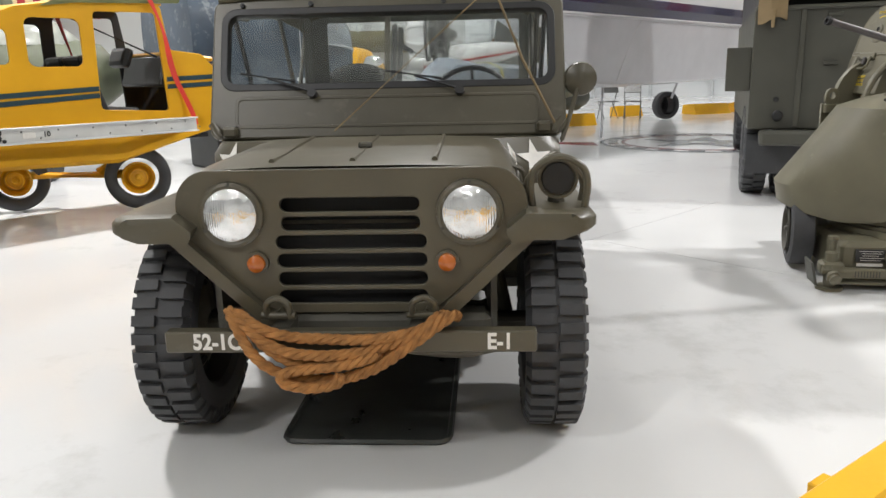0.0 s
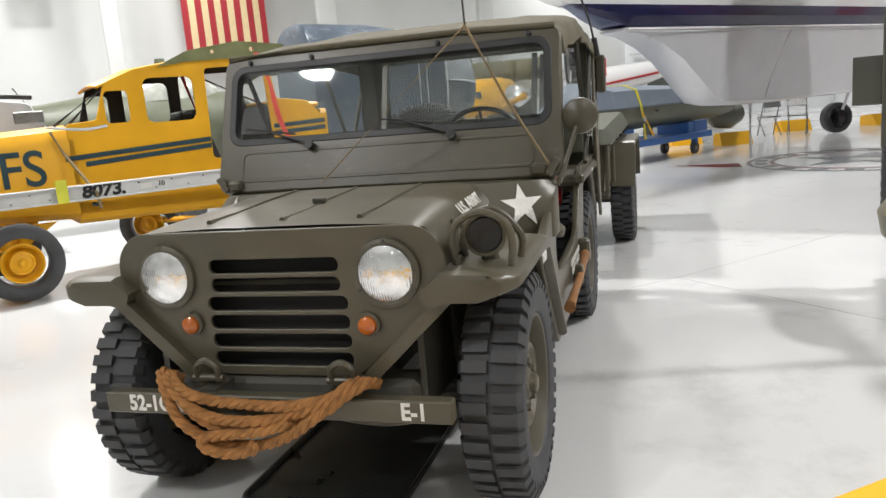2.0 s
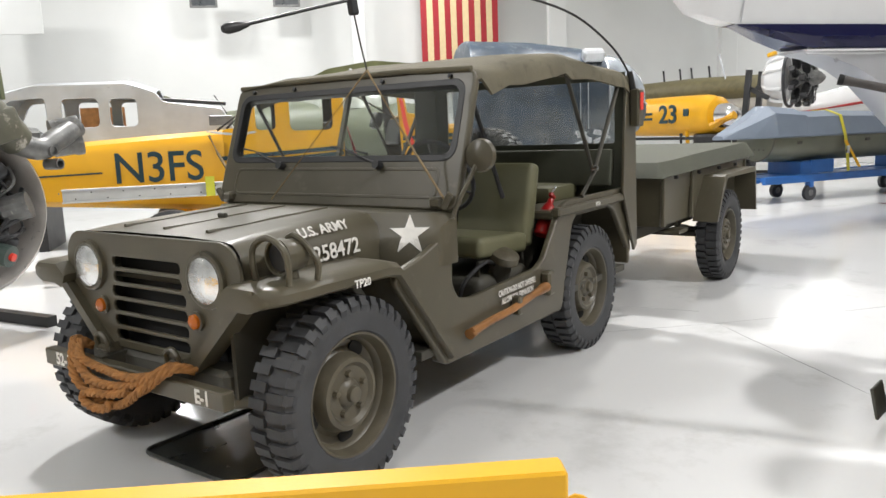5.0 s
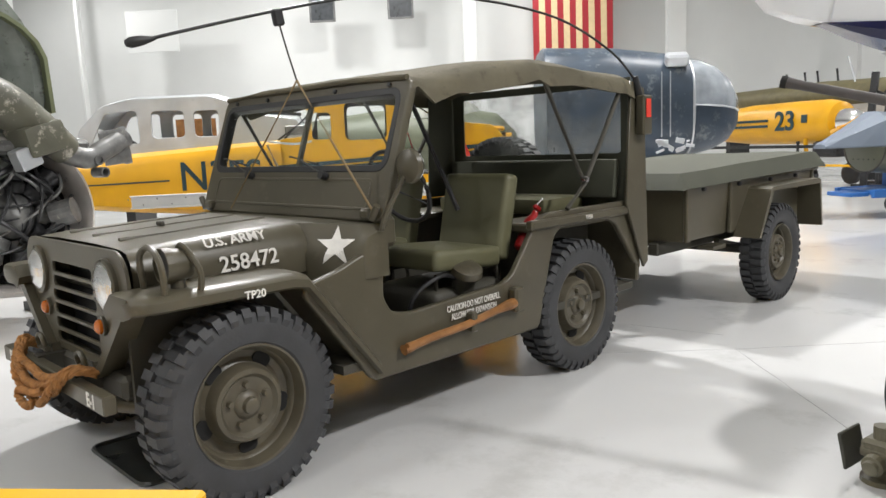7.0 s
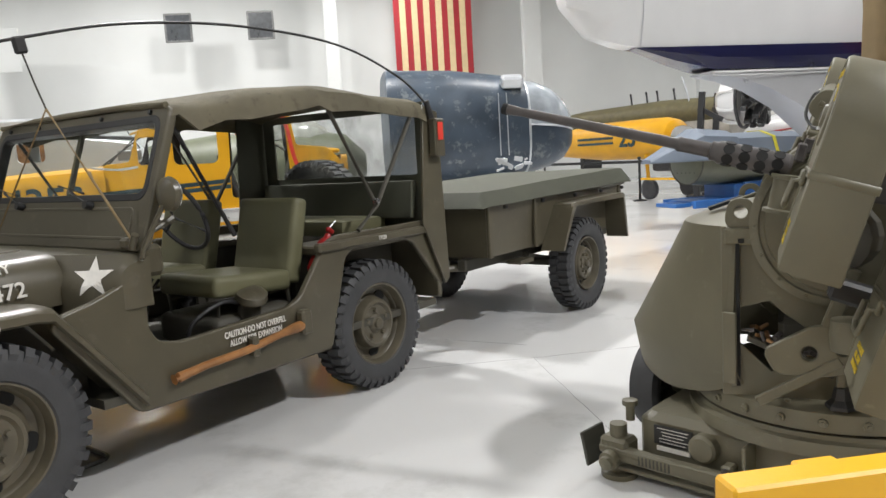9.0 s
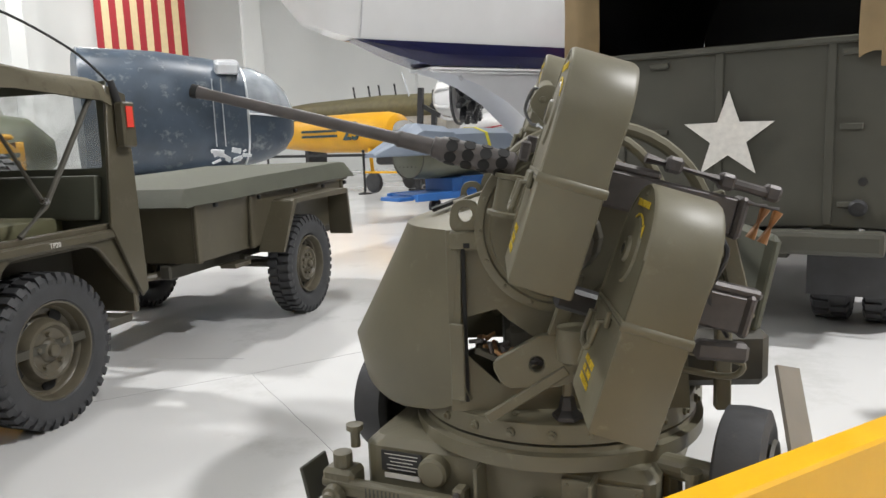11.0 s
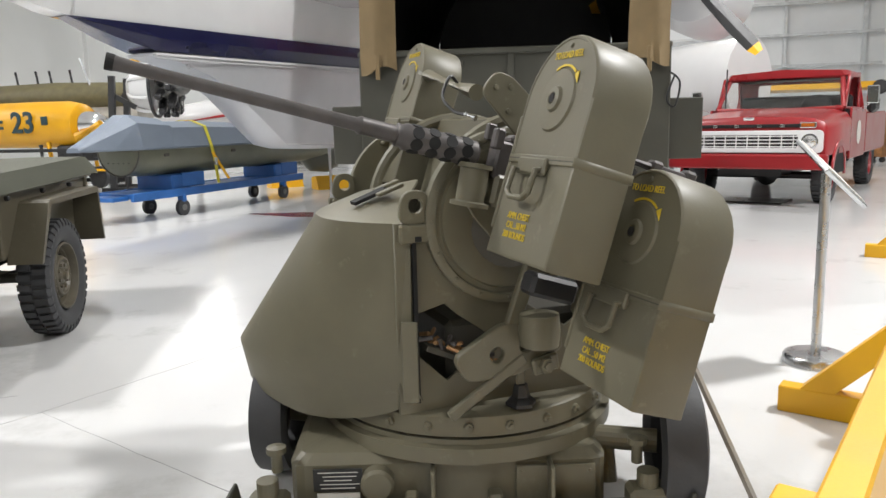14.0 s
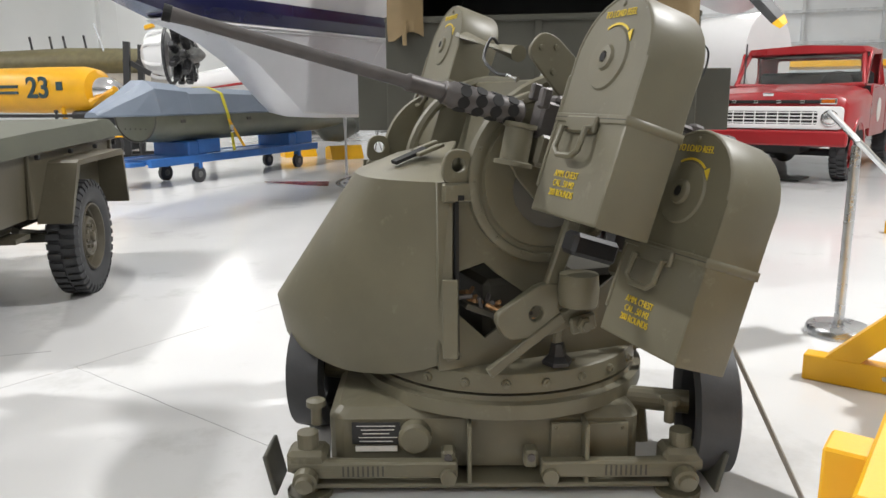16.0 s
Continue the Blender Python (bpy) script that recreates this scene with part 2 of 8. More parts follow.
def tube(bm, pts, r, n=8, loop=False):
    pts = [Vector(p) for p in pts]
    rings = []
    up = None
    for i, p in enumerate(pts):
        q0 = pts[i - 1] if (i or loop) else p
        q1 = pts[(i + 1) % len(pts)] if (i < len(pts) - 1 or loop) else p
        d = (q1 - q0).normalized()
        if up is None:
            _, a, b = frame_of(d)
        else:
            a = (up - d * up.dot(d)).normalized()
            b = d.cross(a).normalized()
        up = a
        rr = r[i] if isinstance(r, (list, tuple)) else r
        rings.append(ring_pts(p, a, b, rr, n))
    return loft(bm, rings, True, True, loop)


def T(pts, r, n=8, loop=False):
    return tube(bmesh.new(), pts, r, n, loop)


def lathe(bm, c, axis, prof, n=32, loop=False):
    """prof: (along the axis, radius)."""
    d, a, b = frame_of(axis)
    rings = [ring_pts(Vector(c) + d * h, a, b, max(r, 1e-4), n) for h, r in prof]
    return loft(bm, rings, not loop, True, loop)


def L(c, axis, prof, n=32, loop=False):
    return lathe(bmesh.new(), c, axis, prof, n, loop)


def spline(pts, k=6):
    """A smooth line through pts."""
    pts = [Vector(p) for p in pts]
    out = []
    for i in range(len(pts) - 1):
        p0, p1, p2, p3 = pts[max(i - 1, 0)], pts[i], pts[i + 1], pts[min(i + 2, len(pts) - 1)]
        for j in range(k):
            t = j / k
            out.append(0.5 * (2 * p1 + (p2 - p0) * t + (2 * p0 - 5 * p1 + 4 * p2 - p3) * t * t + (3 * p1 - p0 - 3 * p2 + p3) * t ** 3))
    out.append(pts[-1])
    return out


def rrect(x0, y0, x1, y1, r, k=4):
    out = []
    for cx, cy, a0 in ((x1 - r, y1 - r, 0), (x0 + r, y1 - r, 90), (x0 + r, y0 + r, 180), (x1 - r, y0 + r, 270)):
        for i in range(k + 1):
            a = radians(a0 + 90 * i / k)
            out.append((cx + r * math.cos(a), cy + r * math.sin(a)))
    return out


def circle(x, y, r, n=20):
    return [(x + r * math.cos(2 * math.pi * i / n), y + r * math.sin(2 * math.pi * i / n)) for i in range(n)]


def rounded(pts, r, k=4):
    """pts with their corners rounded off."""
    out = []
    n = len(pts)
    for i in range(n):
        p, a, b = Vector(pts[i]), Vector(pts[i - 1]), Vector(pts[(i + 1) % n])
        ra = min(r, (a - p).length * 0.45)
        rb = min(r, (b - p).length * 0.45)
        s, e = p + (a - p).normalized() * ra, p + (b - p).normalized() * rb
        for j in range(k + 1):
            t = j / k
            out.append(tuple(s * (1 - t) ** 2 + p * 2 * t * (1 - t) + e * t * t))
    return out


def plate(outline, holes=(), thick=0.01, bevel=0.0, m=None):
    """A flat plate with holes in the xy plane, centred on z = 0, moved by m."""
    cu = bpy.data.curves.new("plate", "CURVE")
    cu.dimensions, cu.fill_mode = "2D", "BOTH"
    cu.extrude, cu.bevel_depth, cu.bevel_resolution = max(thick / 2 - bevel, 0.0), bevel, 1
    for loop in (outline, *holes):
        sp = cu.splines.new("POLY")
        sp.points.add(len(loop) - 1)
        for q, (x, y) in zip(sp.points, loop):
            q.co = (x, y, 0, 1)
        sp.use_cyclic_u = True
    ob = bpy.data.objects.new("plate", cu)
    scene.collection.objects.link(ob)
    bpy.context.view_layer.update()
    me = bpy.data.meshes.new_from_object(ob.evaluated_get(bpy.context.evaluated_depsgraph_get()))
    bpy.data.objects.remove(ob)
    bpy.data.curves.remove(cu)
    if m is not None:
        me.transform(m)
    return me


YZ = Matrix(((0, 0, 1, 0), (1, 0, 0, 0), (0, 1, 0, 0), (0, 0, 0, 1)))  # plate's x, y become y, z
XZ = Matrix(((1, 0, 0, 0), (0, 0, -1, 0), (0, 1, 0, 0), (0, 0, 0, 1)))  # plate's x, y become x, z


def lettering(text, size, m, depth=0.002, squeeze=1.0, bold=0.0, shear=0.0):
    cu = bpy.data.curves.new("lettering", "FONT")
    cu.body, cu.size, cu.extrude, cu.offset, cu.shear = text, size, depth / 2, bold, shear
    cu.align_x, cu.align_y = "CENTER", "CENTER"
    ob = bpy.data.objects.new("lettering", cu)
    scene.collection.objects.link(ob)
    bpy.context.view_layer.update()
    me = bpy.data.meshes.new_from_object(ob.evaluated_get(bpy.context.evaluated_depsgraph_get()))
    bpy.data.objects.remove(ob)
    bpy.data.curves.remove(cu)
    me.transform(m @ Matrix.Diagonal((squeeze, 1, 1, 1)))
    return me


def facing(p, right, up):
    """A pose at p whose x runs along right and whose y runs as near to up as it can."""
    x = Vector(right).normalized()
    z = x.cross(Vector(up)).normalized()
    y = z.cross(x)
    m = Matrix((x, y, z)).transposed().to_4x4()
    m.translation = p
    return m


def star_shape(r, turn=90):
    return [(rr * math.cos(radians(turn + 36 * i)), rr * math.sin(radians(turn + 36 * i))) for i in range(10) for rr in ((r if i % 2 == 0 else r * 0.4),)]


def strip_grid(rows, thick=0.0):
    """A sheet through rows of points; thick: pushed out to both sides along its normals."""
    bm = bmesh.new()
    loft(bm, rows, False, False)
    if thick:
        bmesh.ops.recalc_face_normals(bm, faces=bm.faces)
        bmesh.ops.solidify(bm, geom=bm.faces[:], thickness=thick)
    return bm


def squash(bm, m):
    bmesh.ops.transform(bm, matrix=m, verts=bm.verts)
    return bm


def tyre_bm(r, w, lug_h=0.015):
    """A cross-country tyre round the x axis, ready for its tread lugs."""
    bm = bmesh.new()
    ri, rb = r * 0.60, r - lug_h
    h = w / 2
    prof = [(-h * 0.72, ri), (-h * 0.95, ri + 0.02), (-h * 1.04, (ri + rb) / 2), (-h * 0.98, rb - 0.03), (-h * 0.85, rb - 0.006), (0, rb),
            (h * 0.85, rb - 0.006), (h * 0.98, rb - 0.03), (h * 1.04, (ri + rb) / 2), (h * 0.95, ri + 0.02), (h * 0.72, ri)]
    lathe(bm, (0, 0, 0), (1, 0, 0), prof, 40, True)
    return bm


def lug_meshes(r, w, lugs, lug_h=0.015):
    """Two tread blocks, one for each shoulder, standing at the top of the tyre."""
    out = []
    rb, h, step = r - lug_h, w / 2, 2 * math.pi / lugs
    for sgn in (-1, 1):
        bm = bmesh.new()
        vs = []
        for aa in (-step * 0.29, step * 0.29):
            c, s = math.cos(aa), math.sin(aa)
            for x, rr in ((sgn * h * 0.06, rb - 0.004), (sgn * h * 0.06, r), (sgn * h * 0.88, r - 0.002), (sgn * h * 1.05, r - 0.035), (sgn * h * 1.0, r - 0.06), (sgn * h * 0.8, rb - 0.02)):
                vs.append(bm.verts.new((x, rr * c, rr * s)))
        k = 6
        for j in range(k):
            j2 = (j + 1) % k
            bm.faces.new((vs[j], vs[j2], vs[k + j2], vs[k + j]))
        bm.faces.new(vs[:k])
        bm.faces.new(vs[k:][::-1])
        bmesh.ops.recalc_face_normals(bm, faces=bm.faces)
        me = bpy.data.meshes.new("tread_lug")
        bm.to_mesh(me)
        bm.free()
        me.materials.append(RUBBER)
        out.append(me)
    return out


LUGS = {}


def add_lugs(tyre, r, w, lugs):
    if (r, w, lugs) not in LUGS:
        LUGS[(r, w, lugs)] = lug_meshes(r, w, lugs)
    for k, me in enumerate(LUGS[(r, w, lugs)]):
        for i in range(lugs):
            ob = new("tread_lug", me)
            ob.parent = tyre
            ob.rotation_euler = (2 * math.pi * (i + 0.5 * k) / lugs, 0, 0)


def rim_bm(r, side, dish=0.04):
    """A pressed steel wheel round the x axis; its outer face looks along side."""
    s = side
    prof = [(s * 0.075, r), (s * 0.086, r - 0.004), (s * 0.084, r - 0.012), (s * 0.070, r - 0.018), (s * 0.034, r - 0.026), (s * 0.028, r - 0.034), (s * 0.004, r * 0.83), (s * -0.002, r * 0.72),
            (s * 0.010, r * 0.645), (s * 0.050, r * 0.60), (s * 0.062, r * 0.57), (s * 0.066, r * 0.50), (s * 0.050, r * 0.44), (s * 0.046, r * 0.24), (s * 0.060, r * 0.20), (s * 0.066, r * 0.14),
            (s * 0.084, r * 0.125), (s * 0.088, r * 0.10), (s * 0.088, 0.0)]
    bm = bmesh.new()
    d, a, b = frame_of((1, 0, 0))
    loft(bm, [ring_pts(d * h, a, b, max(q, 1e-4), 40) for h, q in prof], False)
    return bm


def add_wheel(parent, x, y, z, side, r=0.385, w=0.19, rimr=0.235, mrim=None, lugs=38, name="wheel", holes=5):
    mrim = mrim or RIMM
    wh = part(name, tyre_bm(r, w), RUBBER, parent, "black rubber tyre", True)
    wh.location = (x, y, z)
    if lugs:
        add_lugs(wh, r, w, lugs)
    part("rim", rim_bm(rimr, side), mrim, wh, "", True)
    for i in range(holes):
        a = 2 * math.pi * (i + 0.3) / holes
        c, s = rimr * 0.33 * math.cos(a), rimr * 0.33 * math.sin(a)
        part("nut", C((side * 0.044, c, s), (side * 0.068, c, s), 0.015 * rimr / 0.235, 0.012 * rimr / 0.235, 6), mrim, wh)
        b = a + math.pi / holes
        rr, k = rimr * 0.725, rimr / 0.235
        # Near-black plate on the closed rim, painting the shade of an opening.
        part("vent_hole", plate(rrect(-0.038 * k, -0.026 * k, 0.038 * k, 0.026 * k, 0.025 * k), (), 0.010, 0, Matrix.Translation((side * 0.004, rr * math.cos(b), rr * math.sin(b))) @ Matrix.Rotation(b - math.pi / 2, 4, "X") @ YZ), DARK, wh)
    return wh


# ---------------------------------------------------------------- hall
def slab(name, pts, z, thick, material, label, cat):
    bm = bmesh.new()
    loft(bm, [[Vector((x, y, z)) for x, y in pts], [Vector((x, y, z - thick)) for x, y in pts]])
    return tagged(part(name, bm, material), label, cat, "", "structure")


HALL = [(-38, 2), (2, 42), (26, 30), (30, -14), (-22, -14)]
slab("floor", HALL, 0, 0.3, FLOORM, "glossy white epoxy hangar floor with cloudy wear and painted shadow patches", "floor")
slab("ceiling", HALL, CEIL + 0.3, 0.3, ROOFM, "plain white hangar roof", "ceiling")


def wall(name, a, b, material, label, thick=0.3):
    a, b = Vector((*a, 0)), Vector((*b, 0))
    d = (b - a).normalized()
    n = Vector((-d.y, d.x, 0)) * thick
    bm = bmesh.new()
    base = [a, b, b + n, a + n]
    loft(bm, [base, [p + Vector((0, 0, CEIL)) for p in base]])
    return tagged(part(name, bm, material), label, "wall", "", "structure")


wall("wall_west", HALL[0], HALL[1], WALLM, "smooth white painted hangar wall")
wall("wall_north", HALL[1], HALL[2], PANELM, "pale panelled hangar door wall")
wall("wall_east", HALL[2], HALL[3], WALLM, "plain white hangar wall")
wall("wall_south", HALL[3], HALL[4], WALLM, "plain white hangar wall")
wall("wall_southwest", HALL[4], HALL[0], WALLM, "plain white hangar wall")


# ---------------------------------------------------------------- jeep
def build_jeep():
    j = thing("jeep", pose(2.718, 4.81, 0, 0, 0, 0.6), "olive drab military jeep with a raised canvas top", "jeep")
    # grille panel with six slots and two lamp holes
    out = rounded([(-0.26, 0.53), (0.26, 0.53), (0.565, 0.80), (0.565, 0.93), (0.50, 1.0), (-0.50, 1.0), (-0.565, 0.93), (-0.565, 0.80)], 0.05)
    holes = []
    for i in range(6):
        z = 0.888 - 0.0612 * i
        hw = 0.228 if i < 2 else 0.248
        holes.append(rrect(-hw, z - 0.0255, hw, z + 0.0255, 0.024))
    part("grille", plate(out, holes, 0.014, 0.003, pose(0, -0.346, 0) @ XZ), OLIVE, j)
    part("radiator", B((0, -0.235, 0.715), (0.66, 0.03, 0.48)), DARK, j, "black radiator core behind the slots")
    for s in (-1, 1):
        lamp = part("headlamp", L((s * 0.384, -0.35, 0.86), (0, -1, 0), [(0, 0.108), (0.018, 0.106), (0.022, 0.095), (0.018, 0.088)], 36), OLIVE, j, "", True)
        part("lens", L((s * 0.384, -0.353, 0.86), (0, -1, 0), [(0.0, 0.09), (0.02, 0.086), (0.034, 0.06), (0.04, 0.0)], 32), LENS, lamp, "clear ribbed headlamp glass", True)
        for k in range(3):
            a = radians(90 + 120 * k)
            part("rim_screw", L((s * 0.384 + 0.099 * math.cos(a), -0.37, 0.86 + 0.099 * math.sin(a)), (0, -1, 0), [(0, 0.007), (0.004, 0.006), (0.005, 0)], 8), OLIVEK, lamp)
        ind = part("indicator", L((s * 0.31, -0.355, 0.70), (0, -1, 0), [(0, 0.038), (0.012, 0.038), (0.014, 0.031)], 24), OLIVE, j, "", True)
        part("lens", L((s * 0.31, -0.36, 0.70), (0, -1, 0), [(0.0, 0.031), (0.02, 0.028), (0.03, 0.014), (0.032, 0)], 24), AMBER, ind, "amber indicator lens", True)
    # front wings
    for s in (-1, 1):
        prof = [(0.50, 0.82), (0.56, 0.868), (0.70, 0.866), (0.765, 0.860), (0.785, 0.842), (0.785, 0.812), (0.772, 0.802), (0.57, 0.802), (0.52, 0.785)]
        rows = []
        for y, dz, tuck in ((-0.42, -0.022, 0.10), (-0.415, -0.006, 0.05), (-0.39, 0, 0.02), (-0.34, 0, 0), (0.20, 0, 0), (0.27, -0.012, 0), (0.62, -0.45, 0)):
            rows.append([Vector((s * (x - (tuck if x > 0.7 else 0)), y, z + dz)) for x, z in prof])
        part("wing", loft(bmesh.new(), rows), OLIVE, j, "", True)
        # sloping apron below the wing
        bm = bmesh.new()
        ap = [(0.60, 0.845), (0.565, 0.80), (0.27, 0.53), (0.24, 0.55), (0.22, 0.50), (0.30, 0.50), (0.60, 0.775)]
        loft(bm, [[Vector((s * x, y, z + 0.012 * (z > 0.7))) for x, z in ap] for y in (-0.39, -0.30)])
        part("apron", bm, OLIVE, j)
        # inner wing in darker olive: wheel-well shade put into its colour
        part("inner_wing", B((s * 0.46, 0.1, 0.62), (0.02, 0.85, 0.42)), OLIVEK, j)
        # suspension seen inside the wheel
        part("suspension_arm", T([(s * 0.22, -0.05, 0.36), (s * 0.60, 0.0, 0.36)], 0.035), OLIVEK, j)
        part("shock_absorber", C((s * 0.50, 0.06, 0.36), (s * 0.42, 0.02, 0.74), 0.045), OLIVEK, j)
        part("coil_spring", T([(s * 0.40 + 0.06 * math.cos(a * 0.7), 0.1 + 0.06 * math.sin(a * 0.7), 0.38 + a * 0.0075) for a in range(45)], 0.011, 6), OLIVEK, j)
    # bonnet
    rows = []
    for y, hw, zt, sh in ((-0.322, 0.545, 1.0, 0.09), (-0.2, 0.548, 1.012, 0.10), (0.1, 0.552, 1.024, 0.12), (0.40, 0.552, 1.034, 0.13), (0.44, 0.545, 1.030, 0.13)):
        half = [(hw, 0.82), (hw, zt - sh), (hw - sh * 0.12, zt - sh * 0.5), (hw - sh * 0.45, zt - sh * 0.12), (hw - sh, zt), (hw * 0.4, zt + 0.008)]
        rows.append([Vector((x, y, z)) for x, z in half] + [Vector((-x, y, z)) for x, z in half[::-1]])
    part("bonnet", loft(bmesh.new(), rows, False), OLIVE, j, "", True)
    for x in (-0.27, 0.0, 0.27):
        part("bonnet_rib", T([(x, -0.25, 1.017), (x, 0.1, 1.029), (x, 0.4, 1.038)], 0.010, 6), OLIVE, j)
    part("bonnet_catch", B((0, 0.04, 1.04), (0.05, 0.02, 0.02), bevel=0.004), OLIVEK, j)
    for s in (-1, 1):
        part("bonnet_handle", T(spline([(s * 0.545, -0.12, 0.86), (s * 0.575, -0.12, 0.885), (s * 0.565, -0.12, 0.955), (s * 0.53, -0.12, 0.975)], 3), 0.009, 6), OLIVE, j)
    # blackout lamp in its guard on the driver's wing
    lampb = part("blackout_lamp", L((0.64, -0.24, 0.945), (0, -1, 0), [(-0.06, 0.02), (-0.04, 0.055), (0.03, 0.062), (0.045, 0.062)], 28), OLIVE, j, "", True)
    part("lens", L((0.64, -0.28, 0.945), (0, -1, 0), [(0, 0.055), (0.012, 0.05), (0.014, 0)], 24), BLACK, lampb)
    part("hood", L((0.64, -0.27, 0.945), (0, -1, 0), [(0, 0.066), (0.03, 0.066), (0.03, 0.058), (0, 0.058)], 28, True), OLIVE, lampb)
    lampb.location = (0.03, 0.03, 0.004)
    part("lamp_stem", C((0.67, -0.21, 0.86), (0.67, -0.21, 0.91), 0.03, 0.022), OLIVE, j)
    part("lamp_guard", T(spline([(0.56, -0.33, 0.845), (0.55, -0.335, 0.93), (0.57, -0.34, 0.99), (0.64, -0.34, 1.02), (0.71, -0.34, 0.99), (0.73, -0.335, 0.93), (0.72, -0.33, 0.845)], 4), 0.012, 8), OLIVE, j, "", True).location = (0.03, 0.03, 0.004)
    part("lamp_guard", T(spline([(0.555, -0.20, 0.845), (0.55, -0.20, 0.93), (0.64, -0.22, 1.015), (0.73, -0.20, 0.93), (0.725, -0.20, 0.845)], 4), 0.012, 8), OLIVE, j, "", True).location = (0.03, 0.03, 0.004)
    # cowl between bonnet and windscreen
    rows = []
    for y, hw, zt, sh in ((0.42, 0.56, 1.022, 0.14), (0.50, 0.665, 1.018, 0.13), (0.57, 0.750, 1.014, 0.09), (0.60, 0.765, 1.012, 0.05), (0.70, 0.768, 1.01, 0.015)):
        half = [(hw, 0.78), (hw, zt - sh), (hw - sh * 0.33, zt - sh * 0.67), (hw - sh * 0.67, zt - sh * 0.33), (hw - sh, zt), (hw * 0.4, zt + 0.006)]
        rows.append([Vector((x, y, z)) for x, z in half] + [Vector((-x, y, z)) for x, z in half[::-1]])
    cowl = loft(bmesh.new(), rows)
    skin = BVHTree.FromBMesh(cowl)
    part("cowl", cowl, OLIVE, j, "", True)
    for s in (-1, 1):
        nrm = Vector((s * 0.42, -0.70, 0.58)).normalized()
        right = Vector((0, 0, 1)).cross(nrm).normalized()
        up = nrm.cross(right)
        mid = Vector((0.652, 0.505, 0.928)) if s > 0 else Vector((-0.676, 0.505, 0.948))
        tips = [Vector((x, y, 0)) for x, y in star_shape(0.092)]
        bm = bmesh.new()
        for i, p in enumerate(tips):
            q = tips[(i + 1) % len(tips)]
            ring = []
            for k in range(5):
                row = []
                for u in range(k + 1):
                    w = Vector((0, 0, 0)).lerp(p, k / 4).lerp(Vector((0, 0, 0)).lerp(q, k / 4), u / k if k else 0)
                    o = mid + right * w.x + up * w.y
                    hit = skin.ray_cast(o + nrm * 0.2, -nrm)[0]
                    row.append(bm.verts.new((hit if hit else o) + nrm * 0.004))
                ring.append(row)
            for k in range(4):
                for u in range(k + 1):
                    bm.faces.new((ring[k][u], ring[k + 1][u], ring[k + 1][u + 1]))
                    if u < k:
                        bm.faces.new((ring[k][u], ring[k + 1][u + 1], ring[k][u + 1]))
        bmesh.ops.remove_doubles(bm, verts=bm.verts, dist=0.0004)
        part("star", bm, MARK, j, "white five-pointed star")
    # body sides
    side = [(0.44, 0.83), (0.60, 0.89), (0.685, 1.0), (0.67, 0.78), (0.665, 0.68), (0.71, 0.605), (0.82, 0.58), (1.47, 0.608), (1.555, 0.645), (1.765, 0.905), (1.86, 0.935), (2.76, 0.938), (2.80, 0.50),
            (2.52, 0.83), (2.42, 0.86), (1.97, 0.86), (1.90, 0.81), (1.755, 0.335), (0.60, 0.33), (0.27, 0.76), (0.30, 0.80)]
    for s in (-1, 1):
        part("body_side", plate(rounded(side, 0.03, 3), (), 0.035, 0.008, pose(s * 0.735, 0, 0) @ YZ), OLIVE, j)
        part("sill", B((s * 0.70, 1.19, 0.345), (0.10, 1.14, 0.05), bevel=0.01), OLIVE, j)
        part("wheel_box", B((s * 0.56, 2.20, 0.86), (0.34, 0.86, 0.05), bevel=0.01), OLIVE, j)
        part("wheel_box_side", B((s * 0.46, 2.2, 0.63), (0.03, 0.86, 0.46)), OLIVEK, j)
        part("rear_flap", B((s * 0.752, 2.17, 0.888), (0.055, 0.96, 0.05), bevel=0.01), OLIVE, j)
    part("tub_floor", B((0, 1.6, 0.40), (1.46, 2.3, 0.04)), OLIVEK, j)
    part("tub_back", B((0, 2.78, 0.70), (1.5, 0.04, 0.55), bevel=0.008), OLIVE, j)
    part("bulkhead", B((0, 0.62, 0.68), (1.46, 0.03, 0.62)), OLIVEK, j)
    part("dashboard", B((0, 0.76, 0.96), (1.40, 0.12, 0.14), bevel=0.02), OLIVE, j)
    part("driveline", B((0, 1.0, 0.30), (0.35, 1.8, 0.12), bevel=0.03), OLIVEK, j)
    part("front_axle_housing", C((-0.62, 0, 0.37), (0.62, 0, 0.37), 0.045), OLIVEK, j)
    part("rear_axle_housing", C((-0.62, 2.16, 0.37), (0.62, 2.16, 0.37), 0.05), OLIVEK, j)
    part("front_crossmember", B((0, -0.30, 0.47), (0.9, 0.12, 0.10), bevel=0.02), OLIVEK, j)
    part("steering_rod", T([(-0.55, -0.20, 0.36), (0.0, -0.26, 0.385), (0.55, -0.20, 0.36)], 0.02, 10), OLIVEK, j, "", True)
    part("lower_arm_brace", T(spline([(0.12, -0.36, 0.42), (0.34, -0.37, 0.40), (0.52, -0.25, 0.39)], 4), 0.026, 10), OLIVE, j, "", True)
    # windscreen
    tilt = -19
    ws = pose(0, 0.672, 1.02, tilt, 0, 0)
    fr = rounded([(-0.79, 0), (0.79, 0), (0.785, 0.635), (-0.785, 0.635)], 0.05)
    gl = rrect(-0.742, 0.225, 0.742, 0.585, 0.06)
    part("windscreen_frame", plate(fr, [gl], 0.045, 0.010, ws @ XZ), OLIVE, j)
    seal = part("windscreen_seal", plate(rrect(-0.752, 0.215, 0.752, 0.595, 0.065), [rrect(-0.727, 0.24, 0.727, 0.57, 0.05)], 0.052, 0.004, ws @ XZ), BLACK, j, "black rubber window seal")
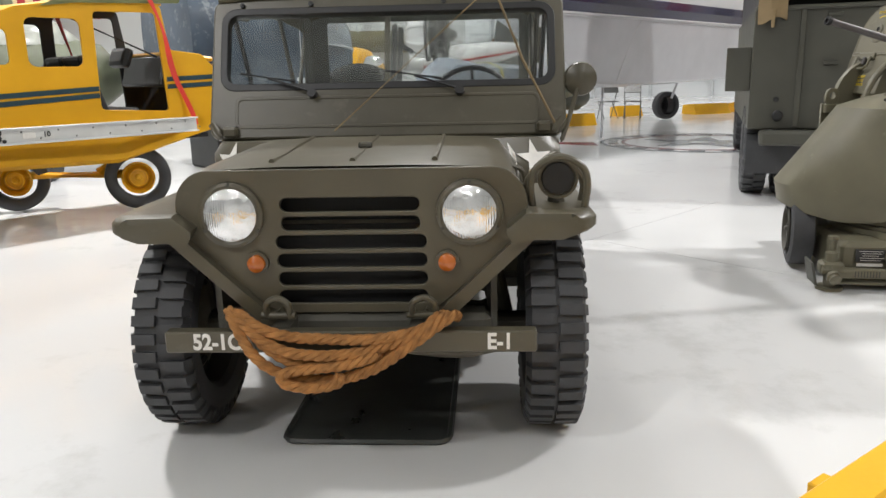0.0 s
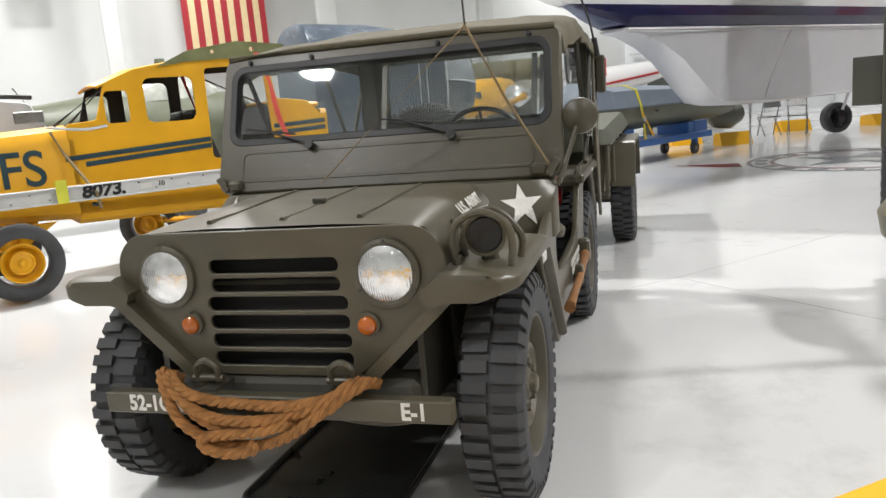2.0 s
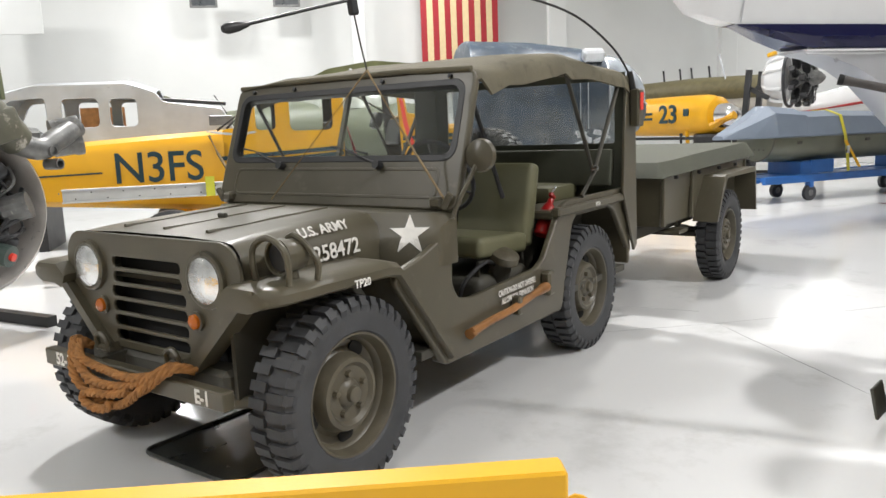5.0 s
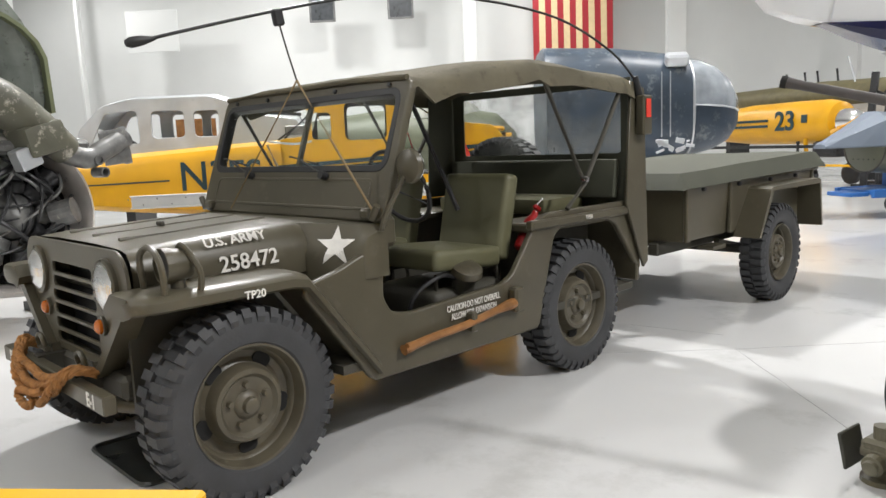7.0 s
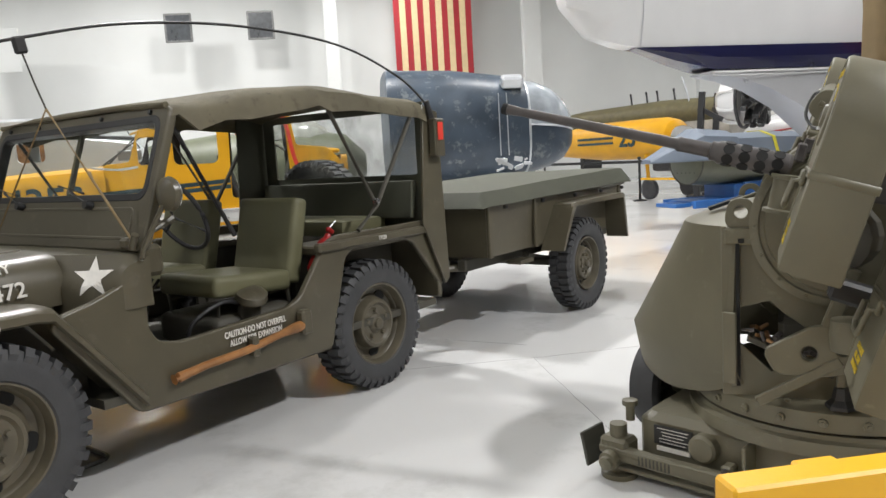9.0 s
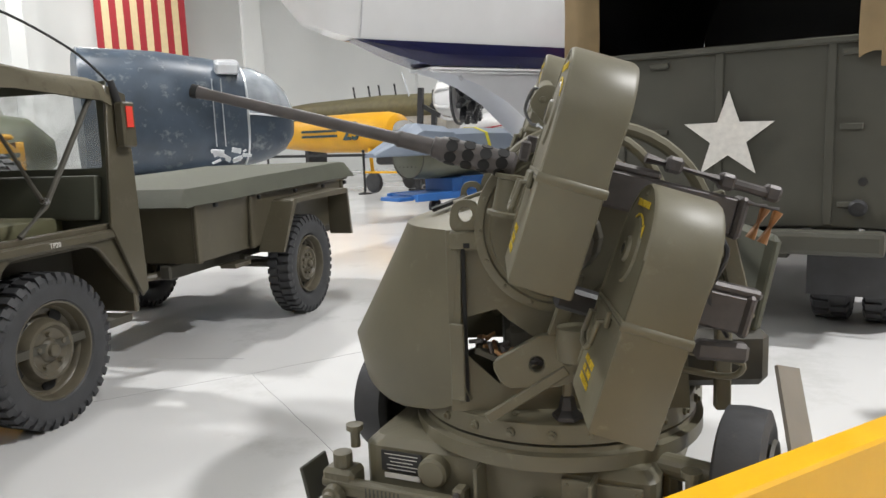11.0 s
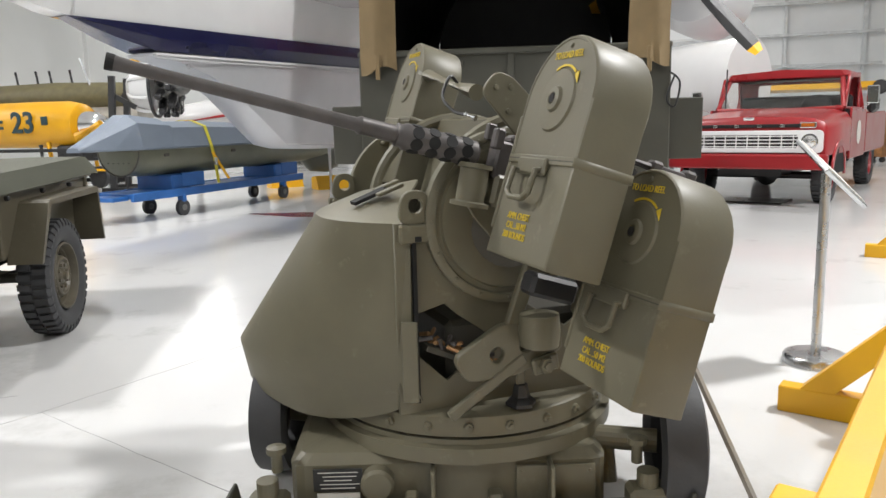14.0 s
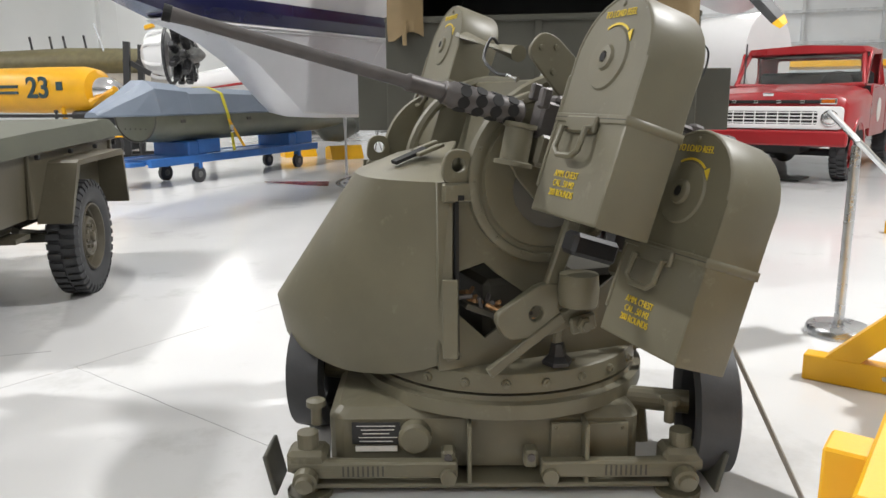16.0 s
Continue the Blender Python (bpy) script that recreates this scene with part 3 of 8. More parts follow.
    pane = part("windscreen_glass", plate(rrect(-0.737, 0.23, 0.737, 0.58, 0.055), (), 0.004, 0, ws @ XZ), GLASS, j, "clear windscreen glass")
    pane.visible_shadow = False
    part("windscreen_panel", plate(rrect(-0.68, 0.04, 0.68, 0.18, 0.03), [rrect(-0.672, 0.048, 0.672, 0.172, 0.025)], 0.052, 0.003, ws @ XZ), OLIVE, j)
    part("windscreen_bar", B((0, 0, 0), (0.025, 0.02, 0.36)), OLIVE, j).matrix_basis = ws @ pose(0.0, 0.03, 0.405)
    for x, sg in ((0.33, -1), (-0.33, 1)):
        wp = part("wiper", T([ws @ Vector((x, -0.05, 0.195)), ws @ Vector((x - 0.20 * 1, -0.045, 0.262))], 0.007, 6), BLACK, j, "black windscreen wiper")
        part("blade", T([ws @ Vector((x - 0.33, -0.032, 0.29)), ws @ Vector((x - 0.08, -0.032, 0.25))], 0.006, 6), BLACK, wp)
        part("pivot", C(ws @ Vector((x, -0.06, 0.19)), ws @ Vector((x, 0.0, 0.19)), 0.02), BLACK, wp)
    for s in (-1, 1):
        part("windscreen_hinge", B((s * 0.70, 0.66, 1.05), (0.07, 0.07, 0.05), bevel=0.012), OLIVE, j)
        part("windscreen_clamp", C((s * 0.74, 0.64, 1.03), (s * 0.78, 0.64, 1.09), 0.016), OLIVE, j)
    for x in (-0.66, -0.345, 0.26, 0.66):
        part("top_fastener", L(ws @ Vector((x, -0.022, 0.612)), (0, -1, 0.33), [(0, 0.012), (0.012, 0.011), (0.014, 0)], 12), BLACK, j)
    # mirror
    mi = part("mirror", L((0.868, 0.755, 1.25), (0, -1, 0), [(-0.02, 0.066), (-0.01, 0.075), (0.012, 0.07), (0.03, 0.035), (0.035, 0)], 28), OLIVE, j, "", True)
    part("mirror_glass", L((0.868, 0.777, 1.25), (0, 1, 0), [(0, 0.066), (0.003, 0.066), (0.004, 0)], 28), CHROME, mi)
    part("mirror_arm", T(spline([(0.775, 0.66, 0.98), (0.80, 0.67, 1.05), (0.85, 0.735, 1.20), (0.868, 0.745, 1.25)], 4), 0.011), OLIVE, j)
    # canvas top
    ys = [0.86, 0.90, 1.0, 1.15, 1.3, 1.5, 1.65, 1.75, 1.85, 2.05, 2.25, 2.45, 2.6, 2.68]
    zs = [1.632, 1.645, 1.662, 1.684, 1.704, 1.730, 1.748, 1.756, 1.756, 1.742, 1.730, 1.720, 1.708, 1.694]
    us = [-1.0, -0.99, -0.965, -0.9, -0.7, -0.45, -0.2, 0, 0.2, 0.45, 0.7, 0.9, 0.965, 0.99, 1.0]
    rows = []
    for y, z in zip(ys, zs):
        row = []
        for u in us:
            drop = 0.0 if abs(u) < 0.9 else {0.9: 0.012, 0.965: 0.035, 0.99: 0.075, 1.0: 0.125}[abs(u)]
            if y < 0.95:
                drop *= 0.45
            wv = noise.noise(Vector((u * 3.1, y * 4.3, 2))) * 0.018 + noise.noise(Vector((u * 9, y * 11, 5))) * 0.011
            edge = 0.012 * math.sin(y * 23) if abs(u) >= 0.99 and y > 0.9 else 0
            row.append(Vector((u * 0.795 + wv * 0.4 * (abs(u) > 0.95), y, z - drop + 0.02 * (1 - u * u) + wv + edge)))
        rows.append(row)
    part("canvas_top", strip_grid(rows, 0.012), CANVAS, j, "faded olive canvas roof with sagging edges", True)
    part("canvas_front_hem", T([(-0.77, 0.855, 1.632), (-0.4, 0.855, 1.646), (0.4, 0.855, 1.646), (0.77, 0.855, 1.632)], 0.014), CANVAS, j)
    # canvas rear and far rear side with clear windows
    for s, hole in ((-1, True),):
        part("side_curtain", plate([(2.40, 0.95), (2.70, 0.95), (2.68, 1.69), (2.44, 1.70)], (), 0.008, 0, pose(s * 0.75, 0, 0) @ YZ), CANVAS2, j)
    part("rear_curtain", plate([(-0.75, 0.90), (0.75, 0.90), (0.76, 1.69), (-0.76, 1.69)], [rrect(-0.64, 1.235, 0.69, 1.64, 0.02)], 0.008, 0, pose(0, 2.69, 0) @ XZ), CANVAS2, j)
    rw = part("rear_window", plate(rrect(-0.65, 1.225, 0.70, 1.65, 0.02), (), 0.003, 0, pose(0, 2.697, 0) @ XZ), CLEAR, j, "cloudy clear vinyl window")
    rw.visible_shadow = False
    spare = part("spare_wheel", tyre_bm(0.385, 0.19), RUBBER, j, "black rubber spare tyre on the tail", True)
    add_lugs(spare, 0.385, 0.19, 38)
    spare.matrix_basis = pose(-0.47, 2.93, 0.985, 0, 0, 90)
    part("spare_rim", rim_bm(0.235, 1), OLIVE, spare, "", True)
    part("spare_bracket", B((-0.47, 2.83, 0.90), (0.30, 0.10, 0.08), bevel=0.01), OLIVEK, j)
    # rear corner posts, bows and struts
    for s in (-1, 1):
        part("corner_post", plate([(2.60, 0.93), (2.66, 1.66), (2.80, 1.62), (2.84, 0.55), (2.80, 0.52)], (), 0.02, 0.004, pose(s * 0.775, 0, 0) @ YZ), OLIVE, j)
        part("roof_strut", T([(s * 0.76, 2.02, 0.95), (s * 0.76, 2.19, 1.075), (s * 0.765, 2.60, 1.66)], 0.014), OLIVEK, j)
        part("roof_strut", T([(s * 0.755, 2.20, 1.07), (s * 0.755, 1.84, 1.65), (s * 0.755, 1.81, 1.70)], 0.014), OLIVEK, j)
        part("roof_bow", T([(s * 0.755, 1.78, 1.69), (s * 0.71, 1.78, 1.738), (0, 1.78, 1.748)], 0.012), BLACK, j)
        part("inner_bow", T([(s * 0.72, 0.88, 1.60), (s * 0.71, 1.20, 1.02)], 0.012), BLACK, j)
    part("tie_knot", L((0.775, 2.17, 1.105), (1, 0, 0), [(-0.01, 0.016), (0.02, 0.016), (0.022, 0)], 12), STEEL, j)
    # whip aerial with its clip and tie-down line
    base = Vector((0.80, 2.72, 1.55))
    part("aerial_base", T([base + Vector((0, 0, -0.12)), base + Vector((0, 0.0, 0.02)), base + Vector((-0.01, -0.03, 0.14))], [0.026, 0.024, 0.018], 12), BLACK, j)
    part("aerial", T(spline([base + Vector((-0.01, -0.03, 0.12)), (0.77, 2.45, 1.83), (0.72, 2.0, 1.985), (0.65, 1.4, 2.035), (0.56, 0.85, 2.005), (0.487, 0.40, 1.912), (0.405, -0.16, 1.762)], 8), 0.0068), BLACK, j)
    part("aerial_tip", L((0.406, -0.145, 1.766), (-0.14, -1, -0.22), [(-0.05, 0.008), (0, 0.019), (0.04, 0.021), (0.06, 0.013), (0.065, 0)], 14), BLACK, j, "", True)
    part("aerial_clip", B((0.485, 0.405, 1.885), (0.03, 0.05, 0.07), (10, 0, 0), 0.008), BLACK, j)
    part("tie_line", T([(0.485, 0.41, 1.86), (0.48, 0.45, 1.73), (0.475, 0.485, 1.632)], 0.004, 5), OLIVEK, j)
    part("tie_line", T([(0.475, 0.485, 1.632), (0.60, 0.575, 1.34), (0.755, 0.645, 1.05)], 0.0055, 6), TANCLOTH, j, "thin tan tie-down cord")
    part("tie_line", T([(0.475, 0.485, 1.632), (-0.2, 0.5, 1.06)], 0.004, 6), TANCLOTH, j, "thin tan tie-down cord")
    part("warning_tag", B((0.855, 2.735, 1.50), (0.004, 0.05, 0.11)), REDTAG, j, "red label on the rear post")
    part("tag_bracket", B((0.82, 2.74, 1.46), (0.06, 0.1, 0.24), bevel=0.01), OLIVE, j)
    # seats
    for s in (-1, 1):
        seat = part("seat", B((s * 0.37, 1.38, 0.745), (0.48, 0.50, 0.11), (-4, 0, 0), 0.035, 3), SEATM, j, "olive vinyl seat", True)
        part("seat_back", B((s * 0.37, 1.70, 0.93), (0.48, 0.10, 0.47), (-13, 0, 0), 0.035, 3), SEATM, seat, "", True)
        part("seat_frame", T([(s * 0.37 + 0.2, 1.15, 0.44), (s * 0.37 + 0.2, 1.17, 0.68), (s * 0.37 + 0.2, 1.62, 0.68), (s * 0.37 + 0.2, 1.66, 0.44)], 0.013), OLIVEK, seat)
        part("seat_frame", T([(s * 0.37 - 0.2, 1.15, 0.44), (s * 0.37 - 0.2, 1.17, 0.68), (s * 0.37 - 0.2, 1.62, 0.68), (s * 0.37 - 0.2, 1.66, 0.44)], 0.013), OLIVEK, seat)
    part("rear_bench", B((0, 2.42, 0.93), (0.9, 0.42, 0.10), (0, 0, 0), 0.03, 2), SEATM, j, "", True)
    part("rear_bench_back", B((0, 2.62, 1.08), (1.4, 0.06, 0.24), (-8, 0, 0), 0.02, 2), CANVAS2, j, "", True)
    part("fuel_tank", B((0.36, 1.38, 0.53), (0.50, 0.52, 0.16), bevel=0.05, seg=3), OLIVEK, j, "", True)
    part("filler_cap", L((0.625, 1.33, 0.68), (0.45, -0.1, 1), [(0, 0.085), (0.035, 0.08), (0.045, 0.06), (0.05, 0)], 24), OLIVE, j, "", True)
    part("filler_neck", C((0.57, 1.34, 0.52), (0.62, 1.33, 0.68), 0.06), OLIVEK, j, "", True)
    part("vent_hose", T(spline([(0.60, 1.28, 0.655), (0.62, 1.18, 0.69), (0.62, 1.06, 0.665), (0.60, 0.98, 0.60), (0.58, 0.96, 0.50)], 5), 0.011, 8), BLACK, j, "", True)
    # steering wheel
    st = part("steering_wheel", T([pose(0.382, 1.12, 1.13, 115, 0, 0) @ Vector((0.20 * math.cos(a), 0.20 * math.sin(a), 0)) for a in [2 * math.pi * i / 36 for i in range(36)]], 0.012, 8, True), BLACK, j, "thin black steering wheel")
    for a in (90, 210, 330):
        part("spoke", T([pose(0.382, 1.12, 1.13, 115, 0, 0) @ Vector((0.0, 0.0, 0.03)), pose(0.382, 1.12, 1.13, 115, 0, 0) @ Vector((0.2 * math.cos(radians(a)), 0.2 * math.sin(radians(a)), 0))], 0.008, 6), BLACK, st)
    part("steering_column", T([(0.382, 1.09, 1.115), (0.34, 0.70, 0.94)], 0.022), OLIVE, j)
    for x in (0.02, 0.08):
        part("gear_lever", T([(x, 1.05, 0.42), (x, 1.1, 0.7), (x + 0.02, 1.16, 0.78)], 0.009), BLACK, j)
    # bumper with its number, shackles
    bp = part("bumper", B((0, -0.462, 0.472), (1.18, 0.05, 0.070), bevel=0.005), OLIVE, j)
    yb = -0.4895
    for s in (-1, 1):
        part("bumper_bracket", B((s * 0.22, -0.38, 0.48), (0.06, 0.16, 0.07)), OLIVEK, j)
        sh = part("shackle", T(spline([(s * 0.235 - 0.035, -0.42, 0.53), (s * 0.235 - 0.035, -0.43, 0.58), (s * 0.235, -0.43, 0.60), (s * 0.235 + 0.035, -0.43, 0.58), (s * 0.235 + 0.035, -0.42, 0.53)], 4), 0.011), OLIVE, j)
        part("shackle_pin", C((s * 0.235 - 0.055, -0.42, 0.54), (s * 0.235 + 0.055, -0.42, 0.54), 0.012), OLIVE, sh)
    # marks
    for txt, x in (("52-1CA", -0.40), ("E-1", 0.475)):
        part("bumper_marking", lettering(txt, 0.072, pose(x, yb + 0.002, 0.472) @ XZ, 0.003, 0.86, 0.0022), MARK, bp, "white stencilled unit number")
    part("hood_marking", lettering("U.S. ARMY", 0.060, facing((0.538, 0.10, 0.996), (0.01, 1, 0.03), (-0.75, 0, 1)), 0.003, 1.0, 0.001), MARK, j, "white lettering on the bonnet side")
    part("hood_marking", lettering("258472", 0.088, facing((0.562, 0.145, 0.905), (0.01, 1, 0.03), (-0.12, 0, 1)), 0.003, 1.0, 0.0012), MARK, j, "white serial number on the bonnet side")
    part("wing_marking", lettering("TP20", 0.042, facing((0.801, 0.02, 0.815), (0, 1, 0), (0, 0, 1)), 0.003, 1.0, 0.0008), MARK, j, "white tyre pressure mark")
    part("wing_marking", lettering("TP20", 0.034, facing((0.783, 2.2, 0.888), (0, 1, 0), (0, 0, 1)), 0.003), MARK, j, "white tyre pressure mark")
    part("sill_marking", lettering("CAUTION-DO NOT OVERFILL", 0.043, facing((0.7665, 1.235, 0.562), (0, 1, 0.02), (0, 0, 1)), 0.002, 0.66, 0.0008), MARK, j, "white warning lettering")
    part("sill_marking", lettering("ALLOW FOR EXPANSION", 0.043, facing((0.7665, 1.235, 0.519), (0, 1, 0.02), (0, 0, 1)), 0.002, 0.66, 0.0008), MARK, j, "white warning lettering")
    # handle strapped to the sill
    part("axe_handle", T(spline([(0.785, 0.745, 0.435), (0.79, 0.92, 0.458), (0.79, 1.15, 0.470), (0.79, 1.37, 0.50), (0.785, 1.52, 0.512)], 5), [0.026, 0.024, 0.022, 0.02, 0.02] + [0.019] * 11 + [0.022, 0.026, 0.028, 0.028, 0.024], 10), WOOD, j, "varnished wooden axe handle")
    part("handle_clip", B((0.78, 1.20, 0.475), (0.05, 0.04, 0.10), bevel=0.008), OLIVE, j)
    part("handle_cup", B((0.78, 1.54, 0.525), (0.06, 0.07, 0.13), bevel=0.012), OLIVE, j)
    # fire extinguisher
    foot, tip = Vector((0.60, 1.80, 0.74)), Vector((0.60, 1.955, 0.955))
    ex = part("fire_extinguisher", L(foot, tip - foot, [(0, 0.035), (0.01, 0.043), (0.17, 0.043), (0.20, 0.030), (0.215, 0.02), (0.24, 0.018), (0.245, 0.0)], 20), RED, j, "small red fire extinguisher", True)
    part("valve", B(tip, (0.03, 0.055, 0.03), (-35, 0, 0), 0.008), RED, ex)
    part("lever", T([tip + Vector((0, -0.01, 0.015)), tip + Vector((0, 0.05, 0.05))], 0.007, 6), STEEL, ex)
    part("bracket_band", T([foot + (tip - foot) * 0.45 + Vector((0.046 * math.cos(a), 0.028 * math.sin(a), -0.02 * math.sin(a))) for a in [2 * math.pi * i / 14 for i in range(14)]], 0.006, 6, True), OLIVEK, ex)
    # wheels
    for x, y, s in ((-0.670, 0, -1), (0.668, 0, 1), (-0.670, 2.16, -1), (0.668, 2.16, 1)):
        add_wheel(j, x, y, 0.379, s, 0.383, 0.195, 0.245)
    return j


build_jeep()


# tow rope slung on the bumper
def build_rope():
    t = thing("tow_rope", pose(2.728, 4.805, -0.006), "thick brown manila rope hung in loops on the jeep bumper", "rope")

    def strand(pts):
        line = spline(pts, 10)
        for k in range(3):
            ph = 2 * math.pi * k / 3
            out = []
            dist = 0
            for i, p in enumerate(line):
                if i:
                    dist += (p - line[i - 1]).length
                d = (line[min(i + 1, len(line) - 1)] - line[max(i - 1, 0)]).normalized()
                _, a, b = frame_of(d)
                an = ph + dist * 62
                out.append(p + (a * math.cos(an) + b * math.sin(an)) * 0.0085)
            part("strand", T(out, 0.0105, 6), ROPE, t, "", True)

    y0 = -0.51
    a, b = (-0.375, 0.555), (0.305, 0.545)
    for sag, dy, dx in ((0.055, 0.0, 0.03), (0.10, -0.012, 0.01), (0.145, 0.012, 0.02), (0.19, -0.008, -0.01)):
        pts = [(a[0] + dx * 0.5, -0.40, a[1] - 0.02), (a[0] + dx, -0.46 + dy * 0.5, a[1] + 0.012 - dx * 0.4)]
        for u in (0.12, 0.25, 0.4, 0.55, 0.7, 0.85):
            sk = 4 * u * (1 - u) * (1.35 - 0.75 * u)
            pts.append((a[0] + dx + (b[0] - a[0]) * u, y0 + dy - 0.01 * math.sin(u * 9 + sag * 40), a[1] + (b[1] - a[1]) * u - sag * sk + 0.004 * math.sin(u * 17)))
        pts += [(b[0] - dx, -0.47 + dy * 0.5, b[1] + 0.012), (b[0] + 0.02 - dx, -0.40, b[1] - 0.01)]
        strand(pts)
    strand([(0.10, -0.525, 0.455), (0.0, -0.535, 0.425), (-0.13, -0.54, 0.41), (-0.205, -0.54, 0.395), (-0.20, -0.545, 0.365), (-0.12, -0.545, 0.35), (-0.04, -0.545, 0.365), (-0.025, -0.54, 0.39)])
    return t


build_rope()


# drip pan under the jeep
def build_pan():
    t = thing("drip_pan", pose(2.72, 5.02, 0), "shallow black drip pan on the floor under the jeep", "drip pan")
    part("tray", plate(rrect(-0.30, -0.47, 0.30, 0.47, 0.05), (), 0.006, 0, pose(0, 0, 0.004)), PAD, t)
    part("rim", T([(x, y, 0.012) for x, y in rrect(-0.30, -0.47, 0.30, 0.47, 0.05)], 0.012, 6, True), PAD, t)
    return t


build_pan()


# ---------------------------------------------------------------- cargo trailer
def build_trailer():
    t = thing("cargo_trailer", pose(2.79, 9.42, 0), "olive two-wheeled cargo trailer under a taut canvas cover", "trailer")
    tub = [(-0.66, 0.60), (0.66, 0.60), (0.69, 1.0), (-0.69, 1.0)]
    bm = loft(bmesh.new(), [[Vector((x, y, z)) for x, z in tub] for y in (-1.27, 1.02)])
    part("tub", bm, OLIVE, t)
    for y in (-1.27, -0.62, 0.95):
        for s in (-1, 1):
            part("tub_rib", B((s * 0.69, y, 0.80), (0.03, 0.05, 0.40), (0, 0, 0), 0.006), OLIVE, t)
    part("tub_rim", T([(-0.70, -1.28, 0.995), (0.70, -1.28, 0.995), (0.70, 1.03, 0.995), (-0.70, 1.03, 0.995)], 0.018, 8, True), OLIVE, t)
    # cover: a low hipped canvas with drooping hem
    rows = []
    for v in [-1.42, -1.40, -1.34, -1.0, -0.5, 0, 0.5, 0.95, 1.06, 1.12, 1.13]:
        row = []
        for u in [-0.745, -0.735, -0.68, -0.4, 0, 0.4, 0.68, 0.735, 0.745]:
            ex, ey = max(0, abs(u) - 0.68) / 0.065, max(0, (abs(v + 0.145) - 1.195)) / 0.08
            drop = (0.10 + 0.012 * (v + 1.42)) * min(1, max(ex, ey)) ** 1.4
            rise = 0.035 * (1 - (u / 0.75) ** 2) * (1 - ((v + 0.145) / 1.28) ** 2)
            row.append(Vector((u, v, 1.068 + 0.026 * (v + 1.42) + rise - drop + 0.008 * noise.noise(Vector((u * 5, v * 4, 1))) + 0.006 * noise.noise(Vector((u * 13, v * 11, 7))))))
        rows.append(row)
    part("canvas_cover", strip_grid(rows, 0.01), CANVAS2, t, "dark olive canvas cover tied over the tub", True)
    for y in (-1.1, -0.55, 0.0, 0.5, 0.95):
        part("tie_hook", B((0.725, y, 0.955), (0.03, 0.03, 0.03), bevel=0.006), BLACK, t)
    # boxy mudguards
    for s in (-1, 1):
        prof = [(-0.50, 0.55), (-0.30, 0.90), (-0.27, 0.915), (0.66, 0.925), (0.70, 0.91), (0.76, 0.52), (0.73, 0.52), (0.67, 0.88), (-0.25, 0.885), (-0.47, 0.55)]
        bm = loft(bmesh.new(), [[Vector((x * s, y, z)) for y, z in prof] for x in (0.66, 0.86)])
        part("mudguard", bm, OLIVE, t)
        add_wheel(t, s * 0.735, 0, 0.383, s, rimr=0.225, holes=8)
        part("tail_lamp", L((s * 0.62, 1.03, 0.72), (0, 1, 0), [(0, 0.04), (0.03, 0.04), (0.04, 0.03), (0.042, 0)], 16), RED, t, "red tail lamp", True)
        part("side_rail", B((s * 0.45, -0.1, 0.54), (0.08, 2.4, 0.09), bevel=0.01), OLIVEK, t)
        part("grab_loop", T([(s * 0.62, 1.02, 0.82), (s * 0.62, 1.10, 0.82), (s * 0.62, 1.10, 0.92), (s * 0.62, 1.02, 0.92)], 0.009), OLIVE, t)
        part("shackle", L((s * 0.64, 1.10, 0.60), (0, 1, 0), [(-0.1, 0.02), (0.0, 0.03), (0.03, 0.03), (0.035, 0)], 14), OLIVE, t)
        part("spring", T([(s * 0.55, -0.55, 0.52), (s * 0.56, 0, 0.42), (s * 0.55, 0.55, 0.52)], 0.025), OLIVEK, t)
    part("axle", C((-0.66, 0, 0.383), (0.66, 0, 0.383), 0.035), OLIVEK, t)
    for s in (-1, 1):
        part("drawbar", T([(s * 0.42, -1.2, 0.52), (0, -1.85, 0.5)], 0.035), OLIVE, t)
    part("support_leg", T([(0.12, -1.6, 0.5), (0.12, -1.62, 0.02)], 0.022), OLIVE, t)
    part("step", B((0.60, -0.72, 0.50), (0.12, 0.2, 0.03)), OLIVE, t)
    return t


build_trailer()


